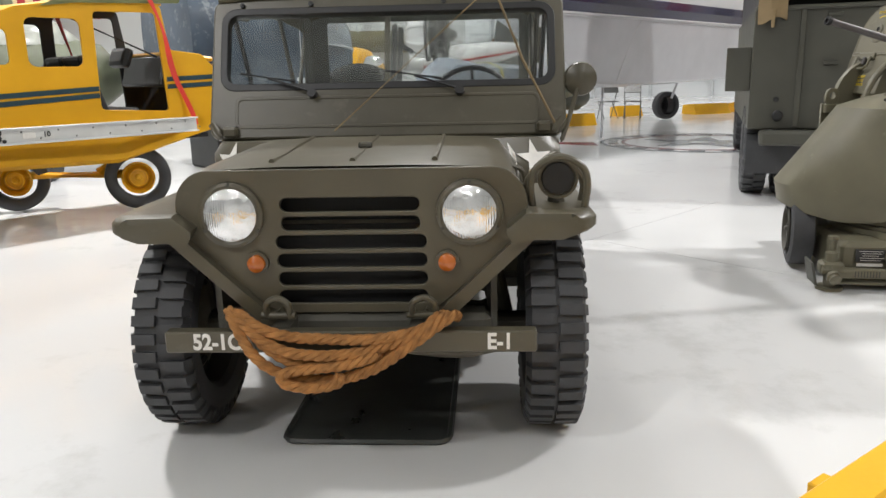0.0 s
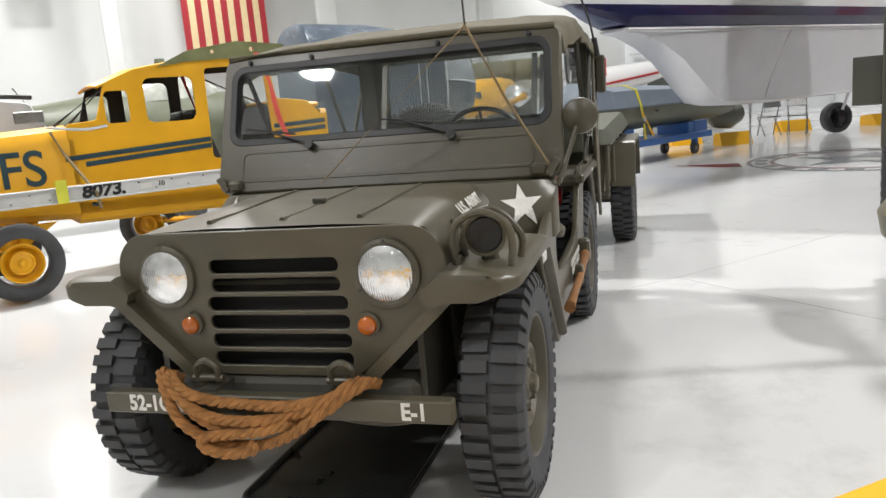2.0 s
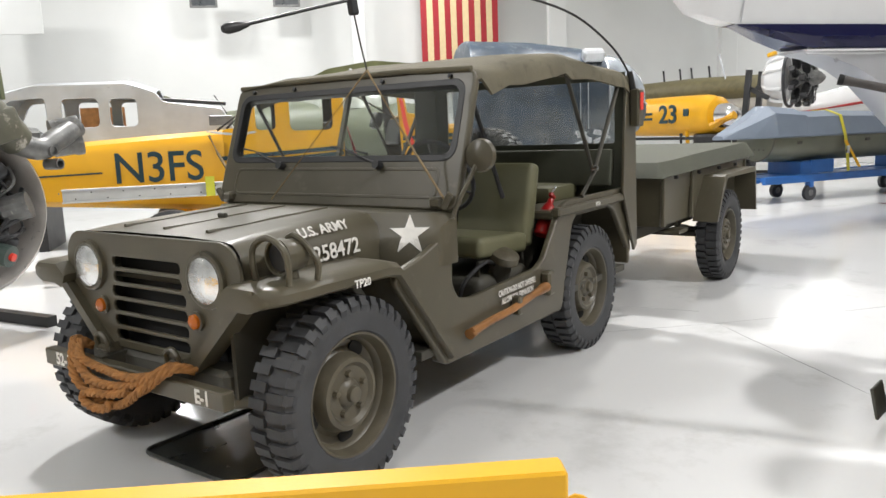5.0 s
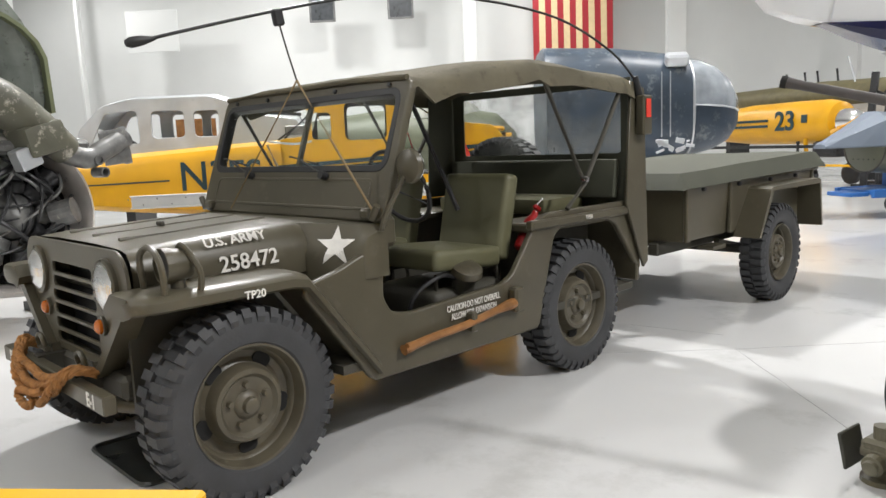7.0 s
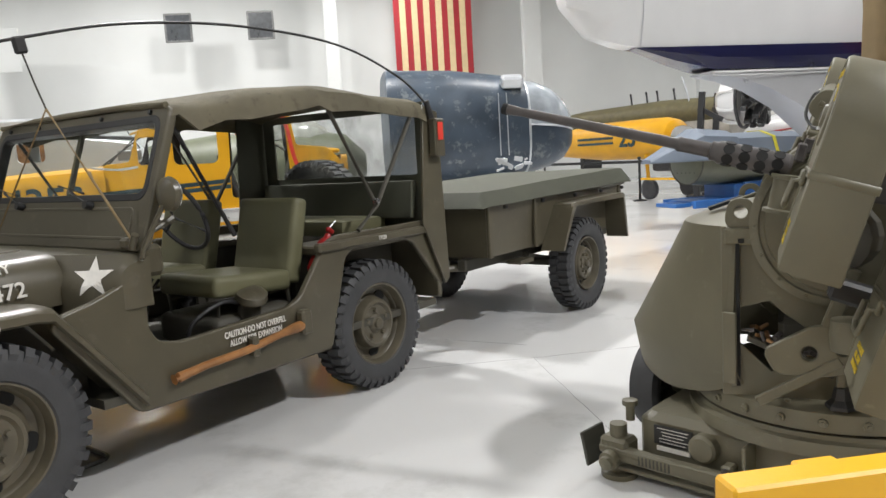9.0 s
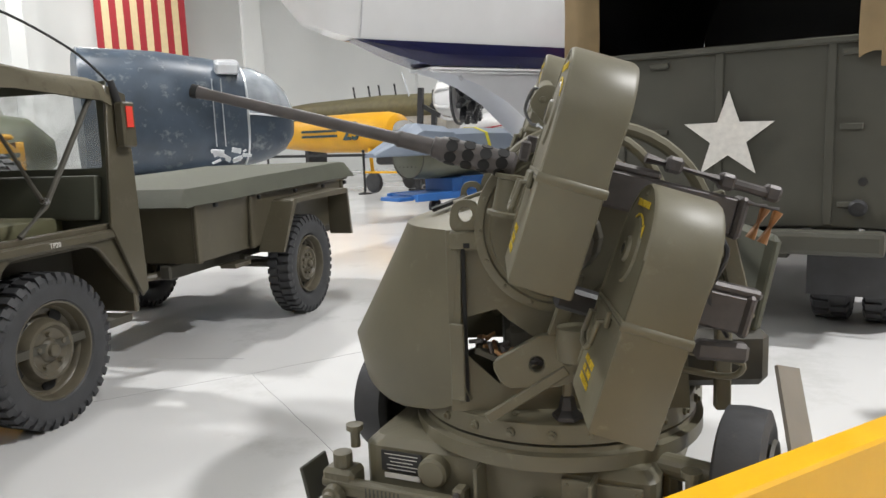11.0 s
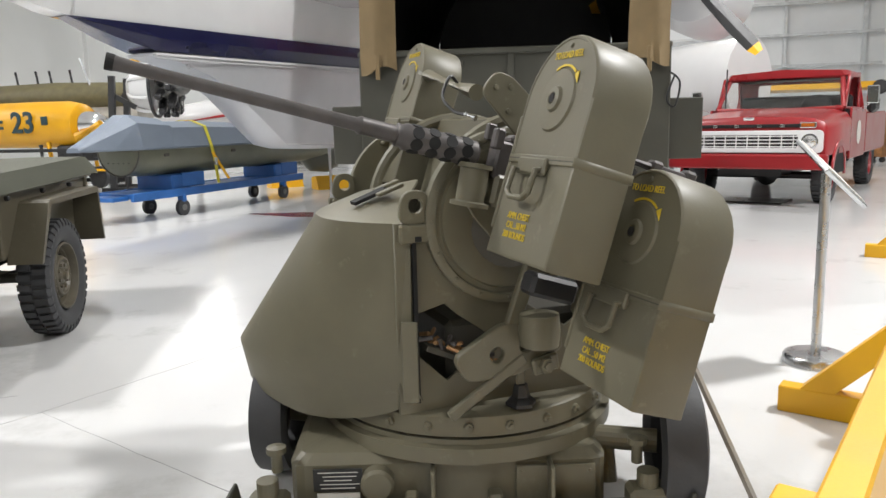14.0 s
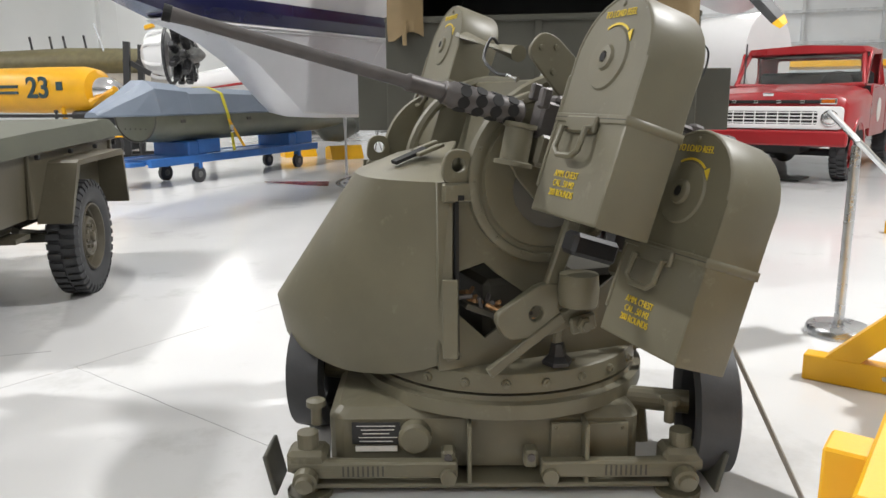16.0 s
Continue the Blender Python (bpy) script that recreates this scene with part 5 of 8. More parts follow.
    part("tube_bracket", plate(rounded([(-0.075, -0.03), (-0.07, 0.045), (-0.02, 0.062), (0.20, 0.03), (0.23, -0.05), (0.16, -0.085)], 0.03), (), 0.016, 0.003, m), G, t)
    for bx, by in ((-0.045, 0.005), (-0.005, 0.035), (0.03, -0.03), (0.13, 0.01), (0.17, -0.05)):
        part("bracket_bolt", L(m @ Vector((bx, by, 0.016 * (1 if (m.to_3x3() @ Vector((0, 0, 1))).y < 0 else -1) * 0.6)), S, [(0, 0.010), (0.007, 0.009), (0.008, 0)], 8), G, t)
    part("gun_cup", L(P(5.81, 6.37, 1.10), (0.20, 0.04, 1), [(-0.012, 0.058), (0.0, 0.058), (0.004, 0.043), (0.10, 0.043), (0.102, 0.052), (0.115, 0.052), (0.117, 0)], 24), G, t, "", True)
    part("cup_bracket", plate(rounded([(-0.08, 0.05), (0.06, 0.05), (0.10, -0.02), (0.06, -0.14), (-0.02, -0.05)], 0.02), (), 0.014, 0.003, facing(P(5.86, 6.43, 1.09), (0.975, 0.22, 0), (0, 0, 1))), G, t)
    part("breech_sight", B(P(5.885, 6.30, 1.285), (0.03, 0.035, 0.06), (0, 14, 12), 0.006), GUN, t)
    part("cable", T(spline([P(5.86, 6.85, 1.47), P(5.83, 6.82, 1.49), P(5.80, 6.80, 1.42), P(5.83, 6.74, 1.37), P(5.86, 6.70, 1.36)], 5), 0.006, 6), BLACK, t)
    part("plug", T([P(5.86, 6.70, 1.36), P(5.89, 6.67, 1.345)], [0.008, 0.011], 8), STEEL, t)
    return t


build_mount()


# leaning placard by the mount's wheel
def build_placard():
    t = thing("placard", pose(6.74, 6.22, 0), "small grey information placard leaning beside the gun mount", "placard")
    a, b, c = Vector((0, 0, 0.005)), Vector((-0.03, 0.62, 0.50)), Vector((-0.09, -0.15, 0.055))
    bm = bmesh.new()
    n = b.cross(c).normalized() * 0.012
    loft(bm, [[a, b, b + c, a + c], [a + n, b + n, b + c + n, a + c + n]])
    part("board", bm, mat("placard_grey", (0.20, 0.18, 0.15), 0.5), t)
    return t


build_placard()


# ---------------------------------------------------------------- covered truck seen from behind
def build_truck():
    t = thing("cargo_truck", pose(6.60, 9.16, 0, 0, 0, -15.6), "dark olive army truck with a tan canvas cover, seen from behind", "truck")
    D = OLIVE3
    hw = 1.03
    part("tailgate", B((0, 0.03, 1.255), (hw * 2, 0.05, 1.09), bevel=0.008), D, t)
    for x in (-0.62, 0.0, 0.62):
        part("gate_rib", B((x, 0.0, 1.255), (0.05, 0.03, 1.06), bevel=0.006), D, t)
    for x in (-0.55, 0.55):
        for z in (0.85, 1.3, 1.72):
            part("gate_hinge", B((x + 0.18, -0.01, z), (0.12, 0.03, 0.035), bevel=0.006), D, t)
    part("gate_rail", B((0, 0.0, 1.79), (hw * 2, 0.06, 0.04), bevel=0.008), D, t)
    part("star", plate(star_shape(0.28), (), 0.004, 0, pose(0.06, -0.022, 1.26) @ XZ), MARK, t, "large white five-pointed star")
    for s in (-1, 1):
        part("body_side", B((s * (hw - 0.02), 2.0, 1.25), (0.04, 3.9, 1.10), bevel=0.006), D, t)
        part("side_plate", B((s * (hw + 0.11), 0.10, 1.255), (0.22, 0.05, 0.40), bevel=0.006), D, t)
        part("bumperette", B((s * 0.62, -0.06, 0.63), (0.62, 0.16, 0.14), bevel=0.03, seg=2), D, t)
        part("tail_lamp", L((s * 0.78, 0.0, 0.83), (0, -1, 0), [(0, 0.05), (0.03, 0.05), (0.04, 0.035), (0.042, 0)], 18), BLACK, t)
        part("reflector", L((s * 0.80, -0.01, 0.98), (0, -1, 0), [(0, 0.025), (0.01, 0.024), (0.012, 0)], 14), BLACK, t)
        for dx in (0.62, 0.92):
            add_wheel(t, s * dx, 0.75, 0.46, s, 0.46, 0.22, 0.26, D, 26, holes=5)
        part("mudflap", B((s * 0.76, 0.22, 0.42), (0.52, 0.015, 0.32)), RUBBER, t)
        # rolled canvas at the corner
        rows = []
        for z in (1.68, 1.72, 1.8, 1.95, 2.1, 2.3, 2.6):
            rows.append([Vector((s * (0.76 + 0.245 * u) + 0.012 * noise.noise(Vector((u * 4, z * 3, s))), -0.03 - 0.035 * math.sin(u * math.pi) + 0.02 * noise.noise(Vector((u * 7, z * 4, 3 + s))), z + 0.03 * math.sin(u * 5) * (z < 1.75))) for u in [i / 8 for i in range(9)]])
        part("canvas_flap", strip_grid(rows, 0.015), TANCLOTH, t, "tan canvas flap strapped at the corner", True)
        part("strap", B((s * 0.88, -0.085, 1.70), (0.03, 0.015, 0.16), bevel=0.004), TANCLOTH, t)
    part("floor", B((0, 2.0, 0.74), (1.9, 3.9, 0.08)), D, t)
    # Front board and cover are black: the shade under the canvas, put into colour.
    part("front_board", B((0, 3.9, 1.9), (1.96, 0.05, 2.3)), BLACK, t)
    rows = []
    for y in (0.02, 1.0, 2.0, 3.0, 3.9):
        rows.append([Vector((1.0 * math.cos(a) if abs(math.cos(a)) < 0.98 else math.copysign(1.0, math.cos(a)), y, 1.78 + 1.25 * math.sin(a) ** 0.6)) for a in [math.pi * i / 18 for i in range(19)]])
    part("canvas_cover", strip_grid(rows, 0.01), BLACK, t, "canvas cover coloured black for its shaded inside", True)
    rows = []
    for k, (z, y) in enumerate(((2.42, 0.0), (2.36, -0.08), (2.28, -0.09), (2.24, -0.02))):
        rows.append([Vector((x, y + 0.02 * noise.noise(Vector((x * 4, k, 1))), z + 0.05 * math.cos(x * 1.6))) for x in [-0.8 + 0.16 * i for i in range(11)]])
    part("rolled_curtain", strip_grid(rows, 0.02), TANCLOTH, t, "", True)
    part("cab_block", B((0, 5.0, 1.3), (1.9, 2.0, 1.2), bevel=0.08), D, t)
    for s in (-1, 1):
        add_wheel(t, s * 0.85, 5.2, 0.46, s, 0.46, 0.22, 0.26, D, 24, name="front_wheel", holes=0)
    part("chassis", B((0, 2.8, 0.58), (0.8, 5.4, 0.16)), D, t)
    part("tow_hook", T(spline([(0, 0.0, 0.62), (0, -0.14, 0.62), (0, -0.17, 0.56), (0, -0.1, 0.53)], 4), 0.02), D, t)
    part("wire_loop", T(spline([(1.02, 0.0, 1.62), (1.08, -0.03, 1.55), (1.05, -0.04, 1.40), (1.0, -0.03, 1.45), (1.05, -0.02, 1.6)], 5), 0.007, 6), BLACK, t)
    return t


build_truck()


# ---------------------------------------------------------------- flying boat hull
def build_hull():
    t = thing("flying_boat", pose(2.80, 12.56, 0, 0, 0, math.degrees(math.atan2(0.779, 0.627))), "white, navy and silver amphibious aircraft hull with a stepped keel", "aircraft")
    # local x runs along the hull, y to its far side, z up; the hull narrows to its stern
    def beam(x):
        return 0.30 + 1.7 * min(1, max(0, x) / 6.5) ** 0.8

    top = []
    for x, lo in ((-1.0, 3.5), (-0.85, 3.0), (-0.55, 2.66), (-0.2, 2.54), (0.0, 2.5), (2, 2.5), (5, 2.5), (9, 2.5), (14, 2.5)):
        k = 0.0 if x > -0.2 else (abs(x) - 0.2) * 0.25
        w = beam(x) + 0.1
        top.append([Vector((x, 0.02 + k, lo)), Vector((x, -0.10 + k, max(lo, 2.9))), Vector((x, -0.12 + k, 3.6)), Vector((x, 0.1 + k, 4.5)), Vector((x, w / 2, 5.2)), Vector((x, w - 0.1, 4.5)), Vector((x, w, 3.6)), Vector((x, w - 0.1, lo))])
    part("upper_hull", loft(bmesh.new(), top), WHITEP, t, "glossy white upper hull", True)
    part("panel_joint", T([(0.05, -0.02, 2.51), (0.05, -0.11, 2.9), (0.06, -0.13, 3.4)], 0.008, 6), SILVERP, t)
    navy = []
    for x, lo in ((0.0, 2.492), (0.6, 2.34), (1.15, 2.22), (3, 2.21), (6, 2.2), (9, 2.2), (14, 2.2)):
        w = beam(x)
        navy.append([Vector((x, 0.0, 2.497)), Vector((x, 0.03, (lo + 2.5) / 2)), Vector((x, 0.10, lo)), Vector((x, w - 0.1, lo)), Vector((x, w, 2.497))])
    part("navy_band", loft(bmesh.new(), navy), NAVY, t, "glossy navy stripe")
    for z, w in ((2.185, 0.03), (2.14, 0.012)):
        part("chine_strip", B((7.5, 0.085, z), (12.8, 0.03, w), bevel=0.005), WHITEP, t)
    low = []
    for x, lo, nb in ((1.1, 2.17, 0.14), (1.5, 2.12, 0.16), (2.0, 1.98, 0.20), (2.5, 1.75, 0.24), (3.0, 1.40, 0.28), (3.25, 1.22, 0.30), (3.48, 1.06, 0.33), (4.5, 1.01, 0.33), (6, 0.98, 0.33), (9, 1.0, 0.33), (14, 1.2, 0.33)):
        mid = (2.2 + lo) / 2
        w = beam(x)
        low.append([Vector((x, 0.10, 2.2)), Vector((x, 0.13 + 0.4 * (nb - 0.13), mid)), Vector((x, nb, lo)), Vector((x, w / 2, lo - 0.06 * min(1, (2.2 - lo)))), Vector((x, max(nb, w - nb), lo)), Vector((x, w - 0.12, mid)), Vector((x, w - 0.1, 2.2))])
    part("lower_hull", loft(bmesh.new(), low), SILVERP, t, "silver painted planing bottom", True)
    part("keel_strip", T([(3.48, 0.325, 1.065), (6, 0.325, 0.985), (9, 0.325, 1.005)], 0.014, 6), WHITEP, t)
    part("hull_seam", T(spline([(5.2, 0.09, 2.15), (5.0, 0.18, 1.8), (4.8, 0.26, 1.3), (4.75, 0.32, 1.05)], 4), 0.008, 6), WHITEP, t)
    part("mooring_ring", T([(1.6 + 0.03 * math.cos(a), 0.12, 2.07 + 0.03 * math.sin(a)) for a in [math.pi * i / 5 for i in range(10)]], 0.006, 6, True), STEEL, t)
    part("leg", T([(4.9, 0.7, 0.95), (4.9, 0.7, 0.0)], 0.03), SILVERP, t)
    part("wing", loft(bmesh.new(), [[Vector((x + a, y, 3.1 + b)) for a, b in ((-0.9, 0), (-0.6, 0.16), (0.2, 0.2), (1.0, 0.02), (0.2, -0.06))] for x, y in ((4.2, 0.0), (3.9, -5.6))]), WHITEP, t, "", True)
    add_wheel(t, 10.1, 1.94, 0.36, -1, 0.36, 0.2, 0.17, BLACK, 0, holes=0).rotation_euler = (0, 0, radians(60))
    part("wheel_disc", C((10.03, 1.98, 0.36), (10.17, 1.90, 0.36), 0.23), BLACK, t)
    part("gear_leg", T([(10.1, 1.84, 0.4), (10.1, 1.6, 1.1)], 0.04), SILVERP, t)
    return t


build_hull()


# ---------------------------------------------------------------- pod on its blue cart
EA = math.degrees(math.atan2(0.85, 0.53))


def build_pod():
    t = thing("float_pod", pose(2.85, 16.45, 0, 0, 0, EA), "long olive and blue-grey aircraft pod strapped to a cart", "pod")
    # local x along the pod, origin near its strapped front end
    rows = []
    for x, r in ((-1.0, 0.36), (-0.98, 0.40), (-0.6, 0.43), (0.5, 0.44), (1.8, 0.44), (3.0, 0.40), (4.0, 0.28), (4.4, 0.20)):
        rows.append([Vector((x, r * math.cos(a), 1.03 - 0.06 * max(0, x - 2) + r * 0.92 * math.sin(a))) for a in [math.pi + math.pi * i / 14 for i in range(15)]])
    part("lower_shell", loft(bmesh.new(), rows), mat("pod_green", (0.125, 0.128, 0.088), 0.4, vary=0.15, scale=3), t, "", True)
    rows = []
    for x, h, w in ((-1.75, 0.04, 0.12), (-1.3, 0.26, 0.30), (-0.9, 0.48, 0.41), (-0.3, 0.42, 0.44), (-0.25, 0.38, 0.44), (0.5, 0.38, 0.45), (2.0, 0.32, 0.45), (3.2, 0.12, 0.37), (4.3, 0.03, 0.2)):
        rows.append([Vector((x, -w, 1.035)), Vector((x, -w, 1.06)), Vector((x, -w * 0.8, 1.06 + h * 0.75)), Vector((x, -w * 0.3, 1.06 + h)), Vector((x, w * 0.3, 1.06 + h)), Vector((x, w * 0.8, 1.06 + h * 0.75)), Vector((x, w, 1.06)), Vector((x, w, 1.035))])
    part("upper_fairing", loft(bmesh.new(), rows), BGREY, t, "blue-grey upper fairing")
    part("tail_skid", loft(bmesh.new(), [[Vector((x, 0.16 * math.cos(a), z + r * math.sin(a))) for a in [2 * math.pi * i / 12 for i in range(12)]] for x, z, r in ((3.5, 0.8, 0.1), (3.9, 0.66, 0.26), (4.5, 0.62, 0.28), (4.9, 0.66, 0.2))]), mat("pod_green_dark", (0.07, 0.075, 0.055), 0.45), t, "", True)
    for x in (-0.5, 1.0):
        part("lifting_eye", B((x, -0.44, 0.95), (0.1, 0.03, 0.05), bevel=0.01), OLIVEK, t)
    part("end_rim", T([(-0.99, 0.40 * math.cos(a), 1.03 + 0.37 * math.sin(a)) for a in [math.pi + math.pi * i / 14 for i in range(15)]], 0.012, 6), OLIVEK, t)
    for k in range(5):
        part("rivet", L((-1.0, -0.2 + 0.1 * k, 0.85), (-1, 0, 0), [(0, 0.012), (0.006, 0.01), (0.007, 0)], 8), OLIVEK, t)
    return t


build_pod()


def build_cart():
    t = thing("transport_cart", pose(2.85, 16.45, 0, 0, 0, EA), "bright blue four-wheeled steel transport cart", "cart")
    part("deck", B((0.95, 0, 0.38), (4.1, 0.78, 0.07), bevel=0.012), BLUE, t)
    for s in (-1, 1):
        part("rail", B((0.95, s * 0.36, 0.37), (4.2, 0.07, 0.12), bevel=0.01), BLUE, t)
    for x in (-0.15, 2.4):
        part("cradle", B((x, 0, 0.52), (0.40, 0.72, 0.24), bevel=0.02), BLUE, t)
        for s in (-1, 1):
            part("cradle_cheek", B((x + 0.25, s * 0.34, 0.55), (0.5, 0.06, 0.22), bevel=0.012), BLUE, t)
    part("tow_loop", B((-1.25, 0, 0.36), (0.3, 0.5, 0.06), bevel=0.01), BLUE, t)
    for x in (-0.15, 2.45):
        for s in (-1, 1):
            cw = part("caster", L((x, s * 0.34 - 0.035, 0.13), (0, 1, 0), [(0, 0.10), (0.005, 0.125), (0.065, 0.125), (0.07, 0.10)], 24), RUBBER, t, "", True)
            part("hub", L((x, s * 0.34 - 0.042, 0.13), (0, 1, 0), [(0, 0.05), (0.085, 0.05)], 16), ENGGREY, cw)
            part("fork", B((x, s * 0.34, 0.28), (0.08, 0.12, 0.12), bevel=0.01), BLUE, cw)
    return t


build_cart()


def build_strap():
    t = thing("tie_down_strap", pose(2.85, 16.45, 0, 0, 0, EA), "yellow ratchet strap over the pod", "strap")
    x = 0.45
    pts = [(x + 0.12, -0.46, 0.45), (x + 0.05, -0.475, 0.85), (x, -0.47, 1.05), (x - 0.02, -0.38, 1.36), (x - 0.05, -0.13, 1.455), (x - 0.05, 0.13, 1.455), (x, 0.38, 1.36), (x, 0.47, 1.05), (x, 0.46, 0.45)]
    rows = [[Vector(p) + Vector((-0.03, 0, 0)), Vector(p) + Vector((0.03, 0, 0))] for p in pts]
    part("webbing", strip_grid(rows, 0.008), mat("yellow_webbing", (0.55, 0.48, 0.04), 0.8, vary=0.1), t)
    part("second_end", strip_grid([[Vector((x - 0.03, -0.475, 0.95)), Vector((x + 0.03, -0.475, 0.95))], [Vector((x + 0.32, -0.47, 0.5)), Vector((x + 0.38, -0.47, 0.5))]], 0.008), YELLOW, t)
    part("ratchet", B((x + 0.05, -0.49, 0.80), (0.06, 0.04, 0.12), bevel=0.01), STEEL, t)
    return t


build_strap()


# ---------------------------------------------------------------- radial engine on a stand
def build_radial(m, label, r=0.60, back=WHITEP):
    t = thing("radial_engine", m, label, "engine")
    # axis along local x; cylinders in the yz plane; origin on the floor
    zc = 2.18
    part("crankcase", L((-0.15, 0, zc), (1, 0, 0), [(0, 0.22), (0.1, 0.27), (0.35, 0.27), (0.45, 0.18), (0.62, 0.13), (0.7, 0.05), (0.72, 0)], 28), ENGGREY, t, "", True)
    for row, off in ((0.0, 0.0), (0.22, math.pi / 9)):
        for i in range(9):
            a = 2 * math.pi * i / 9 + off
            d = Vector((0, math.cos(a), math.sin(a)))
            c = Vector((row, 0, zc))
            prof = []
            for k in range(8):
                h = 0.24 + k * 0.035
                prof += [(h, 0.085), (h + 0.014, 0.085), (h + 0.015, 0.065), (h + 0.03, 0.065)]
            cy = part("cylinder", L(c, d, prof, 14), ENGINE, t)
            part("rocker_box", B(c + d * (r - 0.03), (0.14, 0.12, 0.10), (math.degrees(a) - 90, 0, 0), 0.02), ENGINE, cy)
            part("push_rod", T([c + d * 0.22 + Vector((0.13, 0, 0)), c + d * (r - 0.03) + Vector((0.09, 0, 0))], 0.012, 6), ENGGREY, cy)
    part("ring_cowl", L((-0.20, 0, zc), (1, 0, 0), [(0, r + 0.02), (0.06, r + 0.03), (0.06, r - 0.02), (0, r - 0.03)], 40, True), ENGINE, t, "", True)
    part("rear_case", L((-0.72, 0, zc), (1, 0, 0), [(0, 0.25), (0.1, 0.38), (0.3, 0.42), (0.5, 0.50), (0.52, 0.2)], 28), back, t, "", True)
    for i in range(7):
        a = 2 * math.pi * i / 7
        part("rear_tube", T(spline([(-0.7, 0.2 * math.cos(a), zc + 0.2 * math.sin(a)), (-0.55, 0.45 * math.cos(a), zc + 0.45 * math.sin(a)), (-0.25, 0.50 * math.cos(a), zc + 0.50 * math.sin(a))], 4), 0.04, 8), back, t, "", True)
    part("cap", L((-0.55, 0, zc + r - 0.05), (-0.3, 0, 1), [(0, 0.11), (0.06, 0.11), (0.08, 0.09), (0.085, 0)], 18), YELLOW, t, "yellow cap", True)
    for s in (-1, 1):
        part("stand_post", B((-1.0, s * 0.5, zc / 2), (0.12, 0.12, zc + 0.5), (0, 4, 0)), BLACK, t)
        part("stand_arm", B((-0.75, s * 0.45, zc - 0.25), (0.6, 0.08, 0.1), (0, 30, 0)), BLACK, t)
        part("stand_foot", B((-0.5, s * 0.5, 0.06), (1.6, 0.12, 0.12)), BLACK, t)
    return t


build_radial(pose(1.85, 21.3, 0, 0, 0, -2), "uncowled black radial aircraft engine on a stand")


# ---------------------------------------------------------------- blue nacelle
def build_nacelle():
    t = thing("aircraft_nacelle", pose(-0.65, 11.95, 0, 0, 0, 45), "worn navy blue aircraft nose section with a clear glazed end", "aircraft section")
    rows = []
    for x, top, bot in ((0, 2.62, 0.95), (0.03, 2.66, 0.92), (1.0, 2.62, 0.95), (1.75, 2.52, 0.98), (2.05, 2.44, 1.0)):
        zc, h = (top + bot) / 2, (top - bot) / 2
        rows.append([Vector((x, 0.85 + 0.85 * math.copysign(abs(math.cos(a)) ** 0.65, math.cos(a)), zc + h * math.copysign(abs(math.sin(a)) ** 0.65, math.sin(a)))) for a in [2 * math.pi * i / 40 for i in range(40)]])
    part("shell", loft(bmesh.new(), rows), NACBLUE, t, "", True)
    rows2 = []
    for x, k, dz in ((2.05, 1.0, 0), (2.25, 0.97, 0), (2.5, 0.86, -0.02), (2.72, 0.66, -0.05), (2.86, 0.40, -0.08), (2.9, 0.05, -0.1)):
        rows2.append([Vector((x, 0.85 + 0.83 * k * math.copysign(abs(math.cos(a)) ** 0.7, math.cos(a)), 1.72 + dz + 0.72 * k * math.copysign(abs(math.sin(a)) ** 0.7, math.sin(a)))) for a in [2 * math.pi * i / 36 for i in range(36)]])
    lowr, upr = bmesh.new(), bmesh.new()
    loft(lowr, [[p for p in r[18:]] + [r[0]] for r in rows2], False, False)
    loft(upr, [[p for p in r[:19]] for r in rows2], False, False)
    part("nose_bottom", lowr, NACBLUE, t, "", True)
    part("nose_glazing", upr, mat("cloudy_perspex", (0.30, 0.33, 0.36), 0.18, vary=0.35, scale=3, coat=0.6), t, "cloudy clear plastic nose glazing", True)
    part("glazing_rim", T([(2.06, 0.85 + 0.85 * math.copysign(abs(math.cos(a)) ** 0.7, math.cos(a)), 1.72 + 0.735 * math.copysign(abs(math.sin(a)) ** 0.7, math.sin(a))) for a in [2 * math.pi * i / 36 for i in range(36)]], 0.018, 6, True), ALU, t)
    part("glazing_sill", T([(2.06, 0.01, 1.73), (2.25, 0.03, 1.72), (2.5, 0.13, 1.70), (2.72, 0.3, 1.67), (2.86, 0.52, 1.64)], 0.016, 6), ALU, t)
    for x in (1.6, 1.72):
        part("panel_strip", T([(x, -0.008, 2.2), (x, -0.008, 1.3)], 0.008, 6), ALU, t)
    rng = random.Random(3)
    for i in range(16):
        x, z = rng.uniform(1.55, 2.0), rng.uniform(1.1, 1.25)
        part("bare_patch", B((x, -0.004, z), (rng.uniform(0.04, 0.14), 0.012, rng.uniform(0.02, 0.07)), (0, rng.uniform(-40, 40), 0), 0.003), ALU, t)
    part("bare_patch", B((1.83, 0.08, 2.36), (0.32, 0.16, 0.18), (28, 0, 0), 0.03), ALU, t)
    part("support", B((1.2, 0.85, 0.47), (1.6, 1.0, 0.94), bevel=0.03), BLACK, t)
    return t


build_nacelle()


# ---------------------------------------------------------------- yellow light aircraft fuselage
FE = math.degrees(math.atan2(0.78, 0.63))


